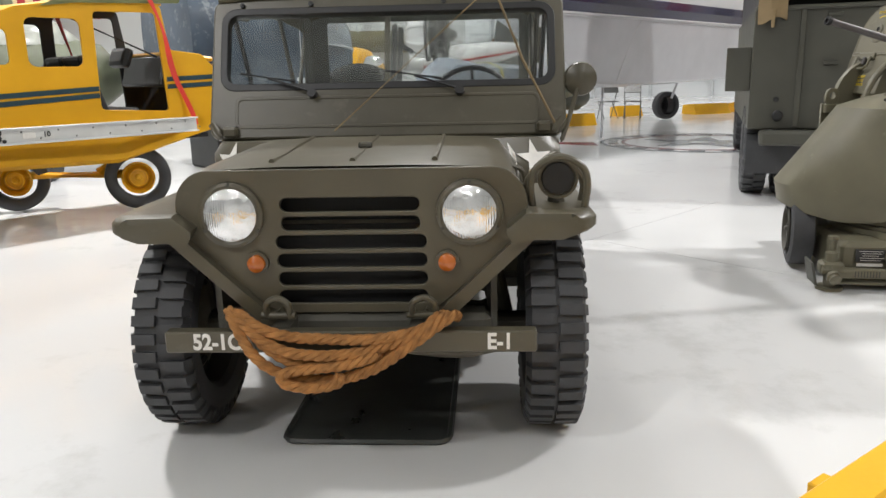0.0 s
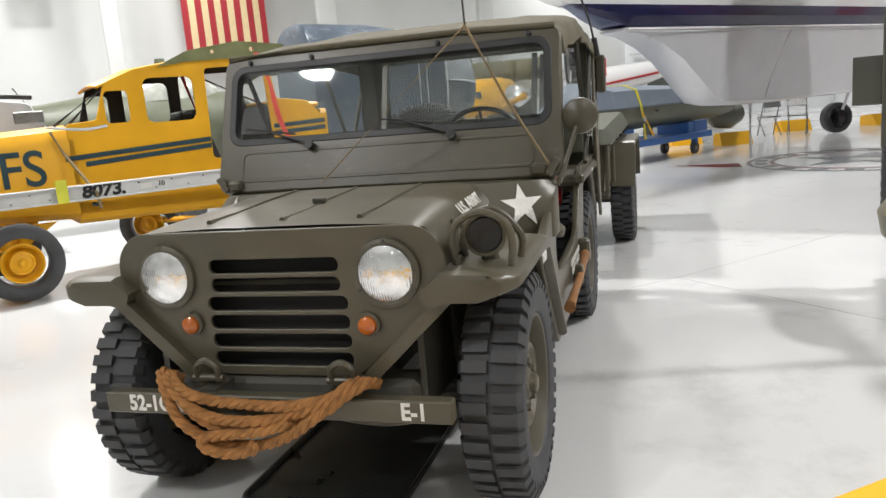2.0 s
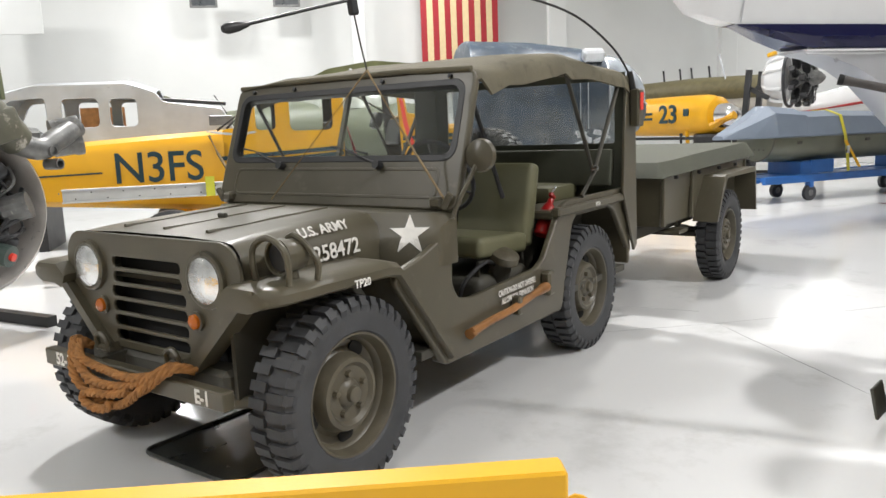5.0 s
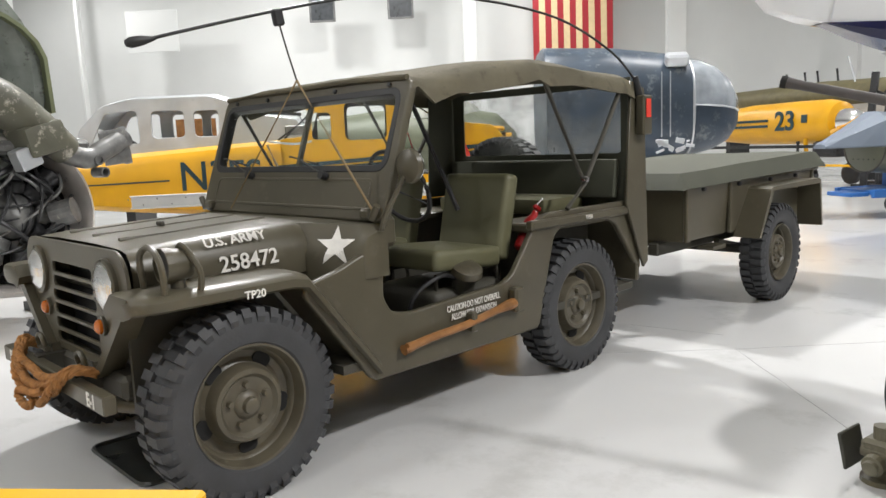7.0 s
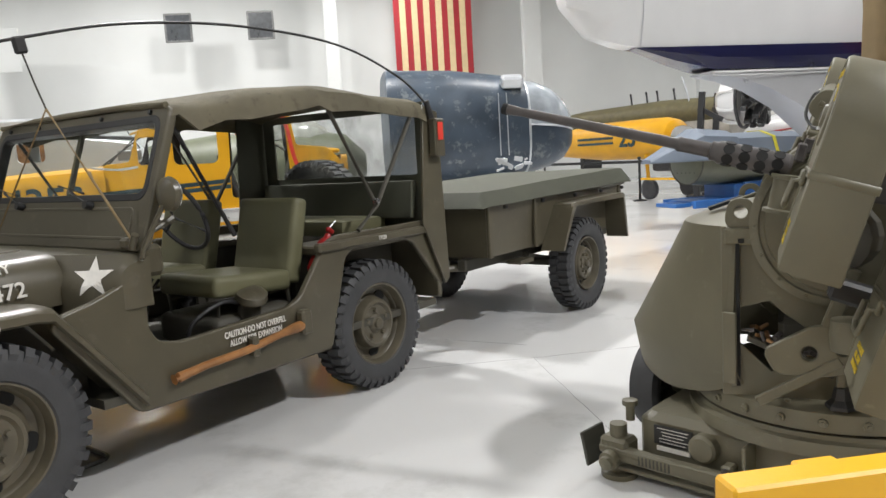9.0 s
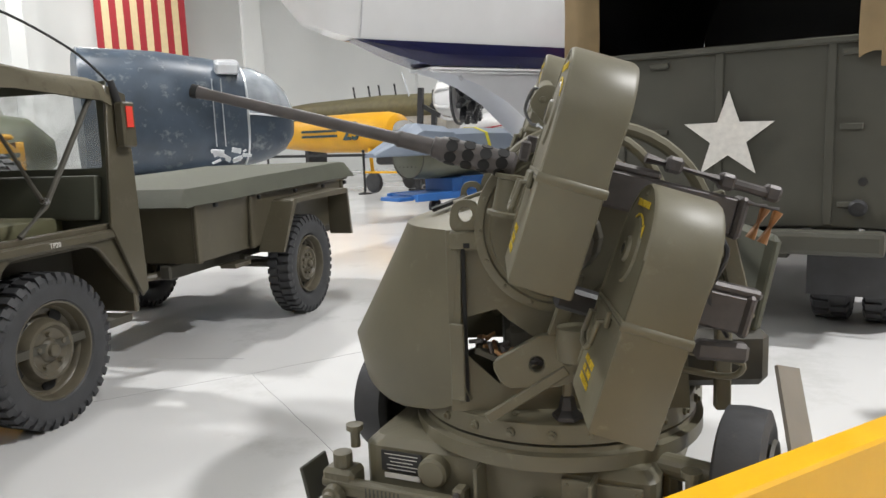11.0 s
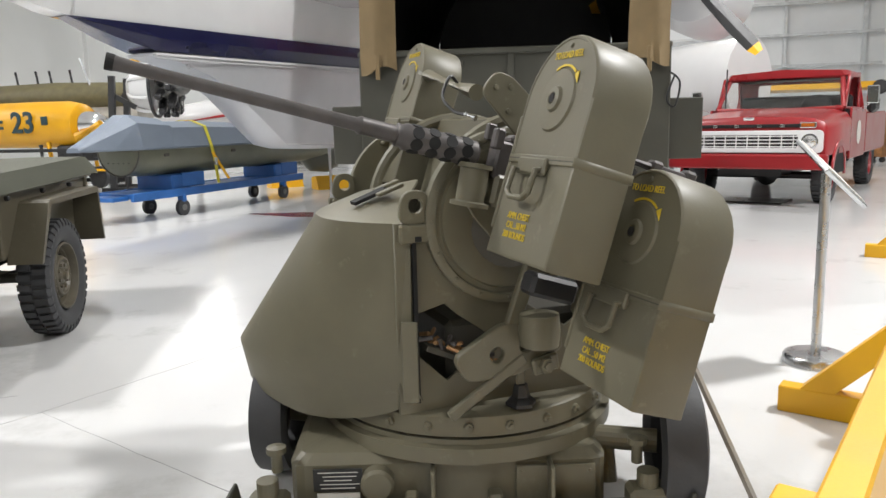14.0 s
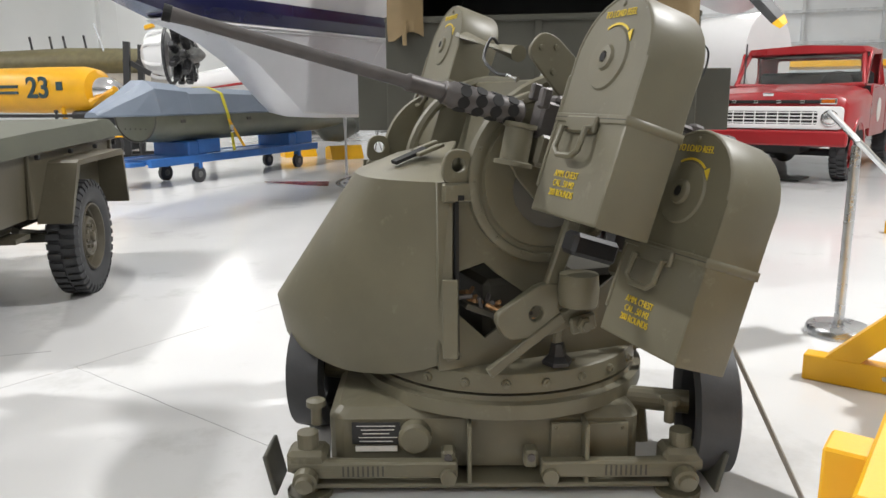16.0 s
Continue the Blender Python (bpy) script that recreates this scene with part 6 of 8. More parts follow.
def build_yellow():
    t = thing("light_aircraft", pose(-1.29, 7.82, 0, 0, 0, FE), "yellow light aircraft fuselage without wings, doors or engine", "aircraft")
    Y = YPLANE
    # local x towards the nose, y to the far side, z up
    wn = 0.92
    # near and far cabin walls with windows and door
    out = [(0.16, 0.60), (0.16, 1.45), (0.42, 1.47), (0.52, 1.78), (0.80, 1.90), (1.35, 1.98), (2.10, 1.97), (2.16, 1.56), (2.50, 1.52), (2.66, 1.35), (2.72, 1.0), (2.55, 0.78), (1.6, 0.56)]
    holes = [rrect(0.50, 1.43, 0.72, 1.73, 0.05), rrect(0.86, 1.41, 1.33, 1.83, 0.07), rounded([(1.43, 1.02), (1.45, 1.90), (2.05, 1.91), (2.10, 0.98)], 0.05)]
    # Far wall, floor and rear bulkhead are near black: cabin shade put into colour.
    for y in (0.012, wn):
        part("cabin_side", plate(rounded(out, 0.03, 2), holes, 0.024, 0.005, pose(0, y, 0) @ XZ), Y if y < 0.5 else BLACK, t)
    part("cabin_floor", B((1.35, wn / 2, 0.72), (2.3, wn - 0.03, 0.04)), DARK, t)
    part("belly", loft(bmesh.new(), [[Vector((x, y, z + (0.0 if 0 < y < wn else 0.05))) for y, z in ((0.0, b), (0.15, b - 0.05), (wn - 0.15, b - 0.05), (wn, b), (wn, b + 0.1), (0, b + 0.1))] for x, b in ((0.16, 0.60), (1.6, 0.56), (2.5, 0.78))]), Y, t)
    part("nose_top", B((2.4, wn / 2, 1.50), (0.5, wn - 0.05, 0.05), (0, 6, 0), 0.02), Y, t)
    part("firewall", B((2.69, wn / 2, 1.12), (0.03, wn - 0.06, 0.62), bevel=0.05, seg=2), Y, t)
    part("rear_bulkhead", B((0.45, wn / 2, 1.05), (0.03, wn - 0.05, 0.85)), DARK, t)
    # roof with open wing root ribs
    rows = [[Vector((x, y, z + 0.03 * math.sin(math.pi * y / wn))) for y in (0.0, 0.2, 0.46, 0.72, wn)] for x, z in ((0.45, 1.77), (0.8, 1.91), (1.35, 1.995), (2.12, 1.99))]
    part("cabin_roof", strip_grid(rows, 0.02), Y, t, "", True)
    part("wing_root_rib", plate(rounded([(1.0, 1.92), (1.3, 2.06), (1.8, 2.14), (2.3, 2.10), (2.3, 2.0), (1.3, 1.96)], 0.03), [circle(1.55, 2.045, 0.02, 10), circle(1.95, 2.06, 0.025, 10)], 0.02, 0, pose(0, -0.02, 0) @ XZ), mat("zinc_green_primer", (0.16, 0.17, 0.07), 0.6, vary=0.2), t, "green primed wing root rib")
    # interior
    for k in (0.25, 0.68):
        part("seat", B((1.62, k, 0.98), (0.42, 0.38, 0.10), bevel=0.03, seg=2), BLACK, t)
        part("seat_back", B((1.42, k, 1.25), (0.08, 0.38, 0.55), (0, -18, 0), 0.03, 2), BLACK, t)
    part("instrument_panel", B((2.12, wn / 2, 1.36), (0.08, wn - 0.1, 0.30), (0, 15, 0), 0.02), BLACK, t)
    part("cabin_brace", T([(0.20, 0.06, 1.46), (0.52, 0.10, 1.76)], 0.014), BLACK, t)
    part("cabin_brace", T([(0.10, 0.30, 1.45), (0.60, 0.30, 1.80)], 0.014), BLACK, t)
    part("door_post", T([(1.72, wn - 0.05, 1.0), (1.48, wn - 0.05, 1.92)], 0.022), RED, t, "red painted door post")
    part("cross_brace", T([(2.05, 0.06, 1.50), (1.55, wn - 0.06, 1.92)], 0.012), BLACK, t)
    part("headrest", B((1.9, 0.5, 1.5), (0.10, 0.34, 0.2), (0, 20, 0), 0.05, 2), BLACK, t)
    # rear fuselage
    rows = []
    for x, zt, zb, w in ((0.2, 1.46, 0.60, wn), (-0.6, 1.42, 0.66, 0.80), (-1.6, 1.36, 0.74, 0.62), (-3.0, 1.28, 0.86, 0.36), (-4.0, 1.24, 0.95, 0.2)):
        c = wn / 2
        y0, y1 = (0 if x > -2 else c - w / 2 - 0.2 * (x > -2)), c + w / 2
        rows.append([Vector((x, y0, zb + 0.06)), Vector((x, y0, zt - 0.14)), Vector((x, y0 + 0.06, zt - 0.05)), Vector((x, (y0 + y1) / 2, zt)), Vector((x, y1 - 0.06, zt - 0.05)), Vector((x, y1, zt - 0.14)), Vector((x, y1, zb + 0.06)), Vector((x, y1 - 0.08, zb)), Vector((x, y0 + 0.08, zb))])
    part("rear_fuselage", loft(bmesh.new(), rows), Y, t, "", True)
    part("window_sill_edge", T(spline([(0.0, 0.02, 1.44), (0.3, 0.0, 1.40), (0.5, -0.005, 1.42)], 4), 0.014, 6), ALU, t)
    # marks
    part("registration", lettering("N3FS", 0.44, pose(-0.50, -0.006, 1.08, 0, 0.0, 0) @ XZ, 0.006, 0.92, 0.004), TEAL, t, "dark teal registration letters")
    for a, b, c, d in ((0.11, 1.15, 1.43, 1.215), (0.27, 1.09, 1.43, 1.155), (2.10, 1.285, 2.68, 1.305), (2.10, 1.215, 2.68, 1.235), (-2.0, 1.04, -1.05, 1.06)):
        wd = 0.022 if a > -1 else 0.008
        part("stripe", plate([(a, b - wd), (c, d - wd), (c, d + wd), (a, b + wd)], (), 0.004, 0, pose(0, -0.006, 0) @ XZ), TEAL, t)
    # gear
    for y in (-0.32, 1.24):
        add_wheel(t, -0.40, y, 0.345, -1, 0.345, 0.19, 0.17, YPLANE, 0, holes=0).rotation_euler = (0, 0, radians(90))
        part("gear_leg", T([(-0.40, y + (0.1 if y < 0 else -0.1), 0.36), (-0.2, 0.2 if y < 0 else 0.72, 0.66)], 0.05), Y, t)
        part("gear_fairing", plate([(-0.55, 0.62), (-0.05, 0.62), (-0.28, 0.46)], (), 0.03, 0, pose(0, -0.05 if y < 0 else 0.97, 0) @ XZ), Y, t)
    # second axle near the nose
    part("axle_beam", T([(1.82, 0.40, 0.36), (1.04, 1.30, 0.36)], 0.055), Y, t)
    for x, y in ((1.86, 0.33), (1.02, 1.24)):
        add_wheel(t, x, y, 0.33, -1, 0.33, 0.18, 0.16, YPLANE, 0, holes=0).rotation_euler = (0, 0, radians(65))
    part("gear_strut", T([(1.6, 0.62, 0.38), (1.9, 0.5, 0.66)], 0.05), Y, t)
    return t


build_yellow()


def build_spar():
    t = thing("wing_spar", pose(-1.29, 7.82, 0, 0, 0, FE), "long white riveted wing spar strapped to the yellow fuselage", "wing spar")
    a, b = Vector((-1.40, -0.25, 0.855)), Vector((2.24, -0.20, 0.855))
    d = (b - a)
    ang = math.degrees(math.atan2(d.z, d.x))
    m = Matrix.Translation((a + b) / 2) @ pose(0, 0, 0, 0, -ang, 0)
    SP = mat("spar_white", (0.60, 0.60, 0.58), 0.4, vary=0.06)
    part("web", B((0, 0, 0), (d.length, 0.02, 0.12)), SP, t).matrix_basis = m
    for s in (-1, 1):
        part("flange", B((0, 0, 0), (d.length, 0.07, 0.014), bevel=0.003), SP, t).matrix_basis = m @ pose(0, -0.02, s * 0.062)
    for i in range(26):
        part("rivet", L(m @ Vector((-1.85 + 0.148 * i, -0.01, 0.03 * (-1) ** i)), (0, -1, 0), [(0, 0.009), (0.004, 0.007), (0.005, 0)], 6), ENGGREY, t)
    part("number", lettering("8073.", 0.15, m @ pose(-0.08, -0.014, 0.0) @ XZ, 0.004, 1.1, 0.006, 0.15), BLACK, t, "black hand-painted number")
    part("number", lettering("10", 0.06, m @ pose(0.42, -0.014, 0.0) @ XZ, 0.004, 1.0, 0.001), BLACK, t)
    part("tape", B((0, 0, 0), (0.10, 0.004, 0.05)), MARK, t).matrix_basis = m @ pose(0.28, -0.013, 0)
    part("strap", T([(0.02, -0.02, 1.40), (0.10, -0.035, 1.2), (0.28, -0.24, 0.84), (0.30, -0.22, 0.70)], 0.016, 6), TANCLOTH, t)
    part("yellow_strap", B((0, 0, 0), (0.09, 0.012, 0.20)), mat("lime_webbing", (0.55, 0.55, 0.05), 0.8), t).matrix_basis = m @ pose(-0.42, -0.055, 0.03)
    part("ratchet", C((0.25, -0.12, 0.74), (0.33, -0.12, 0.72), 0.02), ENGINE, t)
    return t


build_spar()


def build_ribbon():
    t = thing("warning_ribbon", pose(-1.29, 7.82, 0, 0, 0, FE), "bright red warning ribbon hanging down the yellow fuselage", "ribbon")
    rows = []
    for i in range(13):
        u = i / 12
        x = 1.98 + 0.34 * u + 0.02 * math.sin(u * 9)
        rows.append([Vector((x - 0.022, -0.05 - 0.03 * math.sin(u * 7), 2.02 - 1.18 * u)), Vector((x + 0.022, -0.06 + 0.02 * math.sin(u * 11), 2.02 - 1.18 * u))])
    part("ribbon", strip_grid(rows, 0.003), REDTAG, t, "", True)
    return t


build_ribbon()


# ---------------------------------------------------------------- bare metal cabin fuselage behind it
def build_silver():
    t = thing("bare_fuselage", pose(-3.0, 9.2, 0, 0, 0, FE), "bare aluminium aircraft fuselage with empty cabin windows", "aircraft")
    out = [(-2.9, 1.0), (-2.75, 1.70), (-2.45, 2.0), (-2.1, 2.09), (-1.0, 2.10), (-0.66, 1.98), (-0.6, 1.86), (0.14, 1.75), (0.34, 1.34), (0.34, 0.95)]
    holes = [rounded([(-2.62, 1.50), (-2.40, 1.92), (-1.98, 1.95), (-1.96, 1.50)], 0.06), rrect(-1.80, 1.56, -1.36, 1.93, 0.07), rrect(-1.24, 1.56, -0.90, 1.92, 0.07)]
    for y in (0.0, 1.1):
        part("side_skin", plate(rounded(out, 0.06, 3), holes, 0.03, 0.006, pose(0, y, 0) @ XZ), ALU, t)
    rows = [[Vector((x, y, z + 0.08 * math.sin(math.pi * y / 1.1))) for y in (0.0, 0.15, 0.4, 0.7, 0.95, 1.1)] for x, z in ((-2.75, 1.70), (-2.45, 2.0), (-2.1, 2.08), (-1.0, 2.09), (-0.66, 1.97))]
    part("roof_skin", strip_grid(rows, 0.02), ALU, t, "", True)
    rows = [[Vector((x, y, z + 0.05 * math.sin(math.pi * y / 1.1))) for y in (0.0, 0.15, 0.4, 0.7, 0.95, 1.1)] for x, z in ((-0.6, 1.85), (0.14, 1.74), (0.34, 1.34))]
    part("rear_deck", strip_grid(rows, 0.02), ALU, t, "", True)
    part("deck_rail", B((-0.25, 0.1, 1.86), (0.9, 0.06, 0.05), (0, 5, 0), 0.008), ENGINE, t)
    part("access_hatch", B((0.12, -0.02, 1.60), (0.30, 0.02, 0.13), (0, 0, 0), 0.01), ENGGREY, t)
    part("floor_pan", B((-1.25, 0.55, 1.0), (3.2, 1.05, 0.06)), ENGGREY, t)
    for x in (-2.2, -0.3):
        part("trestle", B((x, 0.55, 0.49), (0.12, 1.0, 0.98)), BLACK, t)
    part("radio_mast", T([(0.2, 0.4, 1.7), (0.05, 0.4, 1.95)], 0.01), BLACK, t)
    for x, r in ((-2.25, 0.16), (-2.0, 0.13)):
        part("loose_machinery", L((x, 0.4, 1.42), (0.3, 0.2, 1), [(-0.15, r), (0, r * 1.1), (0.12, r * 0.7), (0.16, 0)], 9), ENGINE, t)
    part("wooden_panel", B((-1.55, 1.5, 1.72), (0.6, 0.04, 0.3)), WOOD, t)
    return t


build_silver()


# olive tail fin and greenhouse behind
def build_green():
    t = thing("observation_aircraft", pose(-3.4, 11.6, 0, 0, 0, FE), "olive aircraft with a rounded glazed canopy behind the yellow one", "aircraft")
    G2 = mat("flat_green", (0.10, 0.11, 0.07), 0.5, vary=0.15)
    part("body", loft(bmesh.new(), [[Vector((x, r * math.cos(a), z + r * math.sin(a))) for a in [2 * math.pi * i / 20 for i in range(20)]] for x, r, z in ((-2.6, 0.12, 1.5), (-1.6, 0.3, 1.45), (-0.4, 0.5, 1.4), (0.8, 0.56, 1.38), (1.6, 0.45, 1.35), (1.9, 0.2, 1.3))]), G2, t, "", True)
    part("canopy", loft(bmesh.new(), [[Vector((x, r * math.cos(a), 1.75 + r * math.sin(a))) for a in [math.pi * i / 12 for i in range(13)]] for x, r in ((-0.3, 0.12), (0.0, 0.36), (0.5, 0.42), (1.0, 0.36), (1.3, 0.15))]), mat("hazy_canopy", (0.33, 0.34, 0.30), 0.2, vary=0.25, coat=0.5), t, "", True)
    part("mast", C((0.5, 0, 2.1), (0.5, 0, 2.35), 0.09, 0.07), G2, t)
    part("fin", plate(rounded([(-2.6, 1.5), (-2.0, 1.5), (-2.15, 1.95), (-2.35, 2.05), (-2.55, 1.95)], 0.12), (), 0.05, 0.01, XZ), G2, t)
    for y in (-0.6, 0.6):
        part("leg", T([(0.5, y * 0.5, 1.0), (0.5, y, 0.1)], 0.05), G2, t)
        part("tyre", L((0.5, y - 0.06, 0.2), (0, 1, 0), [(0, 0.16), (0.02, 0.2), (0.1, 0.2), (0.12, 0.16)], 20), RUBBER, t)
    return t


build_green()


# ---------------------------------------------------------------- big damaged engine beside the jeep
def build_wreck_engine():
    t = thing("aircraft_engine", pose(-0.55, 5.05, 0, 0, 0, 8), "weathered aircraft engine with thick intake pipes and torn cowling", "engine")
    # axis along local x, open face towards +x
    zc = 0.92
    part("cowl_ring", L((-0.9, 0, zc), (1, 0, 0), [(0, 0.50), (0.3, 0.60), (0.9, 0.64), (1.05, 0.62), (1.10, 0.58), (1.05, 0.56), (0.4, 0.54)], 40), mat("worn_grey_cowl", (0.46, 0.43, 0.40), 0.45, metal=0.0, vary=0.25, scale=3, stain=(0.12, 0.11, 0.10), stain_at=0.6), t, "", True)
    part("inner_face", L((-0.2, 0, zc), (1, 0, 0), [(0, 0.56), (0.05, 0.5), (0.1, 0.0)], 32), DARK, t)
    rng = random.Random(11)
    for i in range(9):
        a = 2 * math.pi * i / 9
        d = Vector((0, math.cos(a), math.sin(a)))
        part("cylinder", L(Vector((0.05, 0, zc)) + d * 0.18, d, [(0, 0.09), (0.08, 0.095), (0.1, 0.075), (0.18, 0.095), (0.2, 0.075), (0.28, 0.085), (0.32, 0)], 14), ENGINE if i % 3 else ENGGREY, t, "", True)
    part("nose_case", L((0, 0, zc), (1, 0, 0), [(0, 0.2), (0.12, 0.17), (0.2, 0.10), (0.24, 0)], 20), ENGGREY, t, "", True)
    for i in range(22):
        a, b = rng.uniform(0, 6.28), rng.uniform(0, 6.28)
        r0, r1 = rng.uniform(0.15, 0.5), rng.uniform(0.15, 0.5)
        part("hose", T(spline([(0.10, r0 * math.cos(a), zc + r0 * math.sin(a)), (0.22 + rng.uniform(0, 0.06), 0.5 * (r0 * math.cos(a) + r1 * math.cos(b)), zc + 0.5 * (r0 * math.sin(a) + r1 * math.sin(b))), (0.10, r1 * math.cos(b), zc + r1 * math.sin(b))], 4), rng.uniform(0.008, 0.022), 6), ENGINE if rng.random() < 0.6 else ENGGREY, t, "", True)
    part("generator", C((0.16, 0.28, zc - 0.02), (0.28, 0.40, zc + 0.02), 0.10), ENGGREY, t)
    part("oil_can", C((0.1, 0.12, zc - 0.28), (0.3, 0.2, zc - 0.34), 0.08), mat("teal_grey", (0.06, 0.085, 0.075), 0.5), t)
    part("red_cap", C((0.3, 0.2, zc - 0.34), (0.32, 0.207, zc - 0.347), 0.03), REDTAG, t)
    # upper deck and olive bonnet
    DK = mat("chipped_olive", (0.10, 0.098, 0.070), 0.5, vary=0.2, scale=4, stain=(0.42, 0.39, 0.33), stain_at=0.56)
    part("upper_deck", B((-0.35, 0.1, zc + 0.60), (1.2, 1.0, 0.10), (0, 8, 0), 0.03), ENGGREY, t)
    rows = []
    for x in (-1.6, -0.8, -0.1, 0.15, 0.2):
        k = 1.0 if x < 0.1 else 0.92
        rows.append([Vector((x, -0.55 + 1.0 * k * math.sin(math.pi * (i / 16 - 0.5)), 1.70 + (0.68 * k) * max(0, math.cos(math.pi * (i / 16 - 0.5))) ** 0.7 + (0.22 if i not in (0, 16) else 0))) for i in range(17)])
    part("bonnet", strip_grid(rows, 0.03), mat("faded_green", (0.17, 0.19, 0.10), 0.5, vary=0.12), t, "faded green engine bonnet", True)
    part("bonnet_lining", L((0.05, -0.55, 1.95), (1, 0, 0), [(-0.6, 0.6), (-0.02, 0.84), (0.06, 0.9), (0.06, 0.82), (-0.3, 0.4)], 36), mat("lining_grey", (0.20, 0.22, 0.20), 0.5, vary=0.3, scale=6, stain=(0.06, 0.06, 0.055), stain_at=0.58), t, "", True)
    # intake duct with two mouths
    part("intake_duct", T(spline([(0.1, -0.5, 1.85), (0.22, -0.1, 1.80), (0.24, 0.2, 1.58), (0.20, 0.42, 1.40)], 6), [0.20 - 0.0045 * i for i in range(19)], 16), DK, t, "chipped olive intake duct", True)
    part("duct_collar", B((0.25, 0.18, 1.50), (0.30, 0.34, 0.24), (15, 0, 10), 0.05, 2), DK, t, "", True)
    part("cross_pipe", T(spline([(0.2, 0.25, 1.45), (0.22, 0.55, 1.34), (0.20, 0.72, 1.40), (0.16, 0.94, 1.50)], 6), 0.085, 16), ENGGREY, t, "", True)
    for y, z in ((0.90, 1.50), (0.92, 1.36)):
        part("pipe_mouth", L((0.16, y, z), (0.4, 0.9, 0.12), [(-0.16, 0.075), (-0.02, 0.075), (0, 0.085), (0.05, 0.085), (0.05, 0.068), (-0.1, 0.06)], 20), ENGGREY, t, "", True)
    for y, z in ((0.62, 1.32), (0.66, 1.22)):
        part("pipe_stub", L((0.28, y, z), (1, 0.2, 0), [(-0.1, 0.042), (0.03, 0.042), (0.03, 0.03), (-0.08, 0.028)], 16), ENGGREY, t)
    part("bracket", B((0.33, 0.05, 1.36), (0.12, 0.18, 0.16), (20, 0, 12), 0.01), ALU, t)
    for s in (-0.45, 0.45):
        part("stand_leg", T([(-0.5, s * 0.8, zc - 0.5), (-0.5, s, 0.0)], 0.05), BLACK, t)
        part("stand_rail", B((-0.3, s, 0.04), (1.2, 0.08, 0.08)), BLACK, t)
    return t


build_wreck_engine()


# ---------------------------------------------------------------- yellow trainer numbered 23
def build_trainer():
    ang = math.degrees(math.atan2(-0.42, 0.9))
    t = thing("trainer_aircraft", pose(-1.2, 21.55, 0, 0, 0, ang), "yellow trainer aircraft with number 23 on its side", "aircraft")
    part("fuselage", loft(bmesh.new(), [[Vector((x, 0.5 + 0.5 * k * math.cos(a), 1.47 + 0.5 * k * math.sin(a))) for a in [2 * math.pi * i / 24 for i in range(24)]] for x, k in ((-5, 0.35), (-3, 0.75), (-1.5, 0.98), (0, 1.0), (0.9, 0.98), (1.2, 0.85), (1.28, 0.6))]), YPLANE, t, "", True)
    part("number", lettering("23", 0.62, pose(0.05, -0.012, 1.5) @ XZ, 0.02, 1.0, 0.012), TEAL, t, "dark number 23")
    for z in (1.55, 1.42):
        part("stripe", B((-1.2, 0.0, z), (1.4, 0.03, 0.06)), TEAL, t)
    part("flag_mark", B((0.62, 0.0, 1.55), (0.16, 0.02, 0.18)), TEAL, t)
    part("spinner", L((1.45, 0.5, 1.45), (1, 0, 0), [(-0.2, 0.3), (0.1, 0.26), (0.35, 0.12), (0.42, 0)], 20), CHROME, t, "", True)
    part("exhaust", T([(1.3, 0.15, 1.2), (1.9, 0.2, 1.45)], 0.10), YPLANE, t)
    for y in (0.1, 1.4):
        part("tyre", L((0.6, y, 0.25), (0, 1, 0), [(0, 0.2), (0.02, 0.25), (0.13, 0.25), (0.15, 0.2)], 20), RUBBER, t)
        part("leg", T([(0.6, y + 0.07, 0.25), (0.5, y + 0.07, 1.1)], 0.05), YPLANE, t)
    part("lower_engine", B((1.0, 0.5, 0.85), (0.7, 0.6, 0.35), bevel=0.08, seg=2), ENGINE, t)
    return t


build_trainer()


def build_green_wing():
    t = thing("stored_wing", pose(-1.5, 25.0, 0, 0, 0, -20), "olive aircraft fuselage with small aerials behind the trainer", "aircraft")
    part("body", loft(bmesh.new(), [[Vector((x, r * 1.4 * math.cos(a), 2.15 + r * math.sin(a))) for a in [2 * math.pi * i / 18 for i in range(18)]] for x, r in ((-5, 0.2), (-3, 0.34), (0, 0.40), (2.2, 0.34), (2.9, 0.2))]), mat("drab_green", (0.12, 0.105, 0.05), 0.55, vary=0.2), t, "", True)
    part("belly", loft(bmesh.new(), [[Vector((x, r * 1.2 * math.cos(a), 1.72 + r * math.sin(a))) for a in [2 * math.pi * i / 18 for i in range(18)]] for x, r in ((-5, 0.2), (-3, 0.34), (0, 0.40), (2.4, 0.3))]), mat("pale_belly", (0.38, 0.36, 0.32), 0.5), t, "", True)
    for x in (-1.2, -0.6, -0.2, 0.4):
        part("aerial", T([(x, 0, 2.5), (x - 0.05, 0, 2.85)], 0.03), BLACK, t)
    part("long_aerial", T([(1.3, -0.3, 1.9), (0.9, -0.3, 3.1)], 0.03), ALU, t)
    for x in (-3, 1.5):
        part("trestle", B((x, 0, 0.7), (0.15, 0.8, 1.4)), BLACK, t)
    return t


build_green_wing()


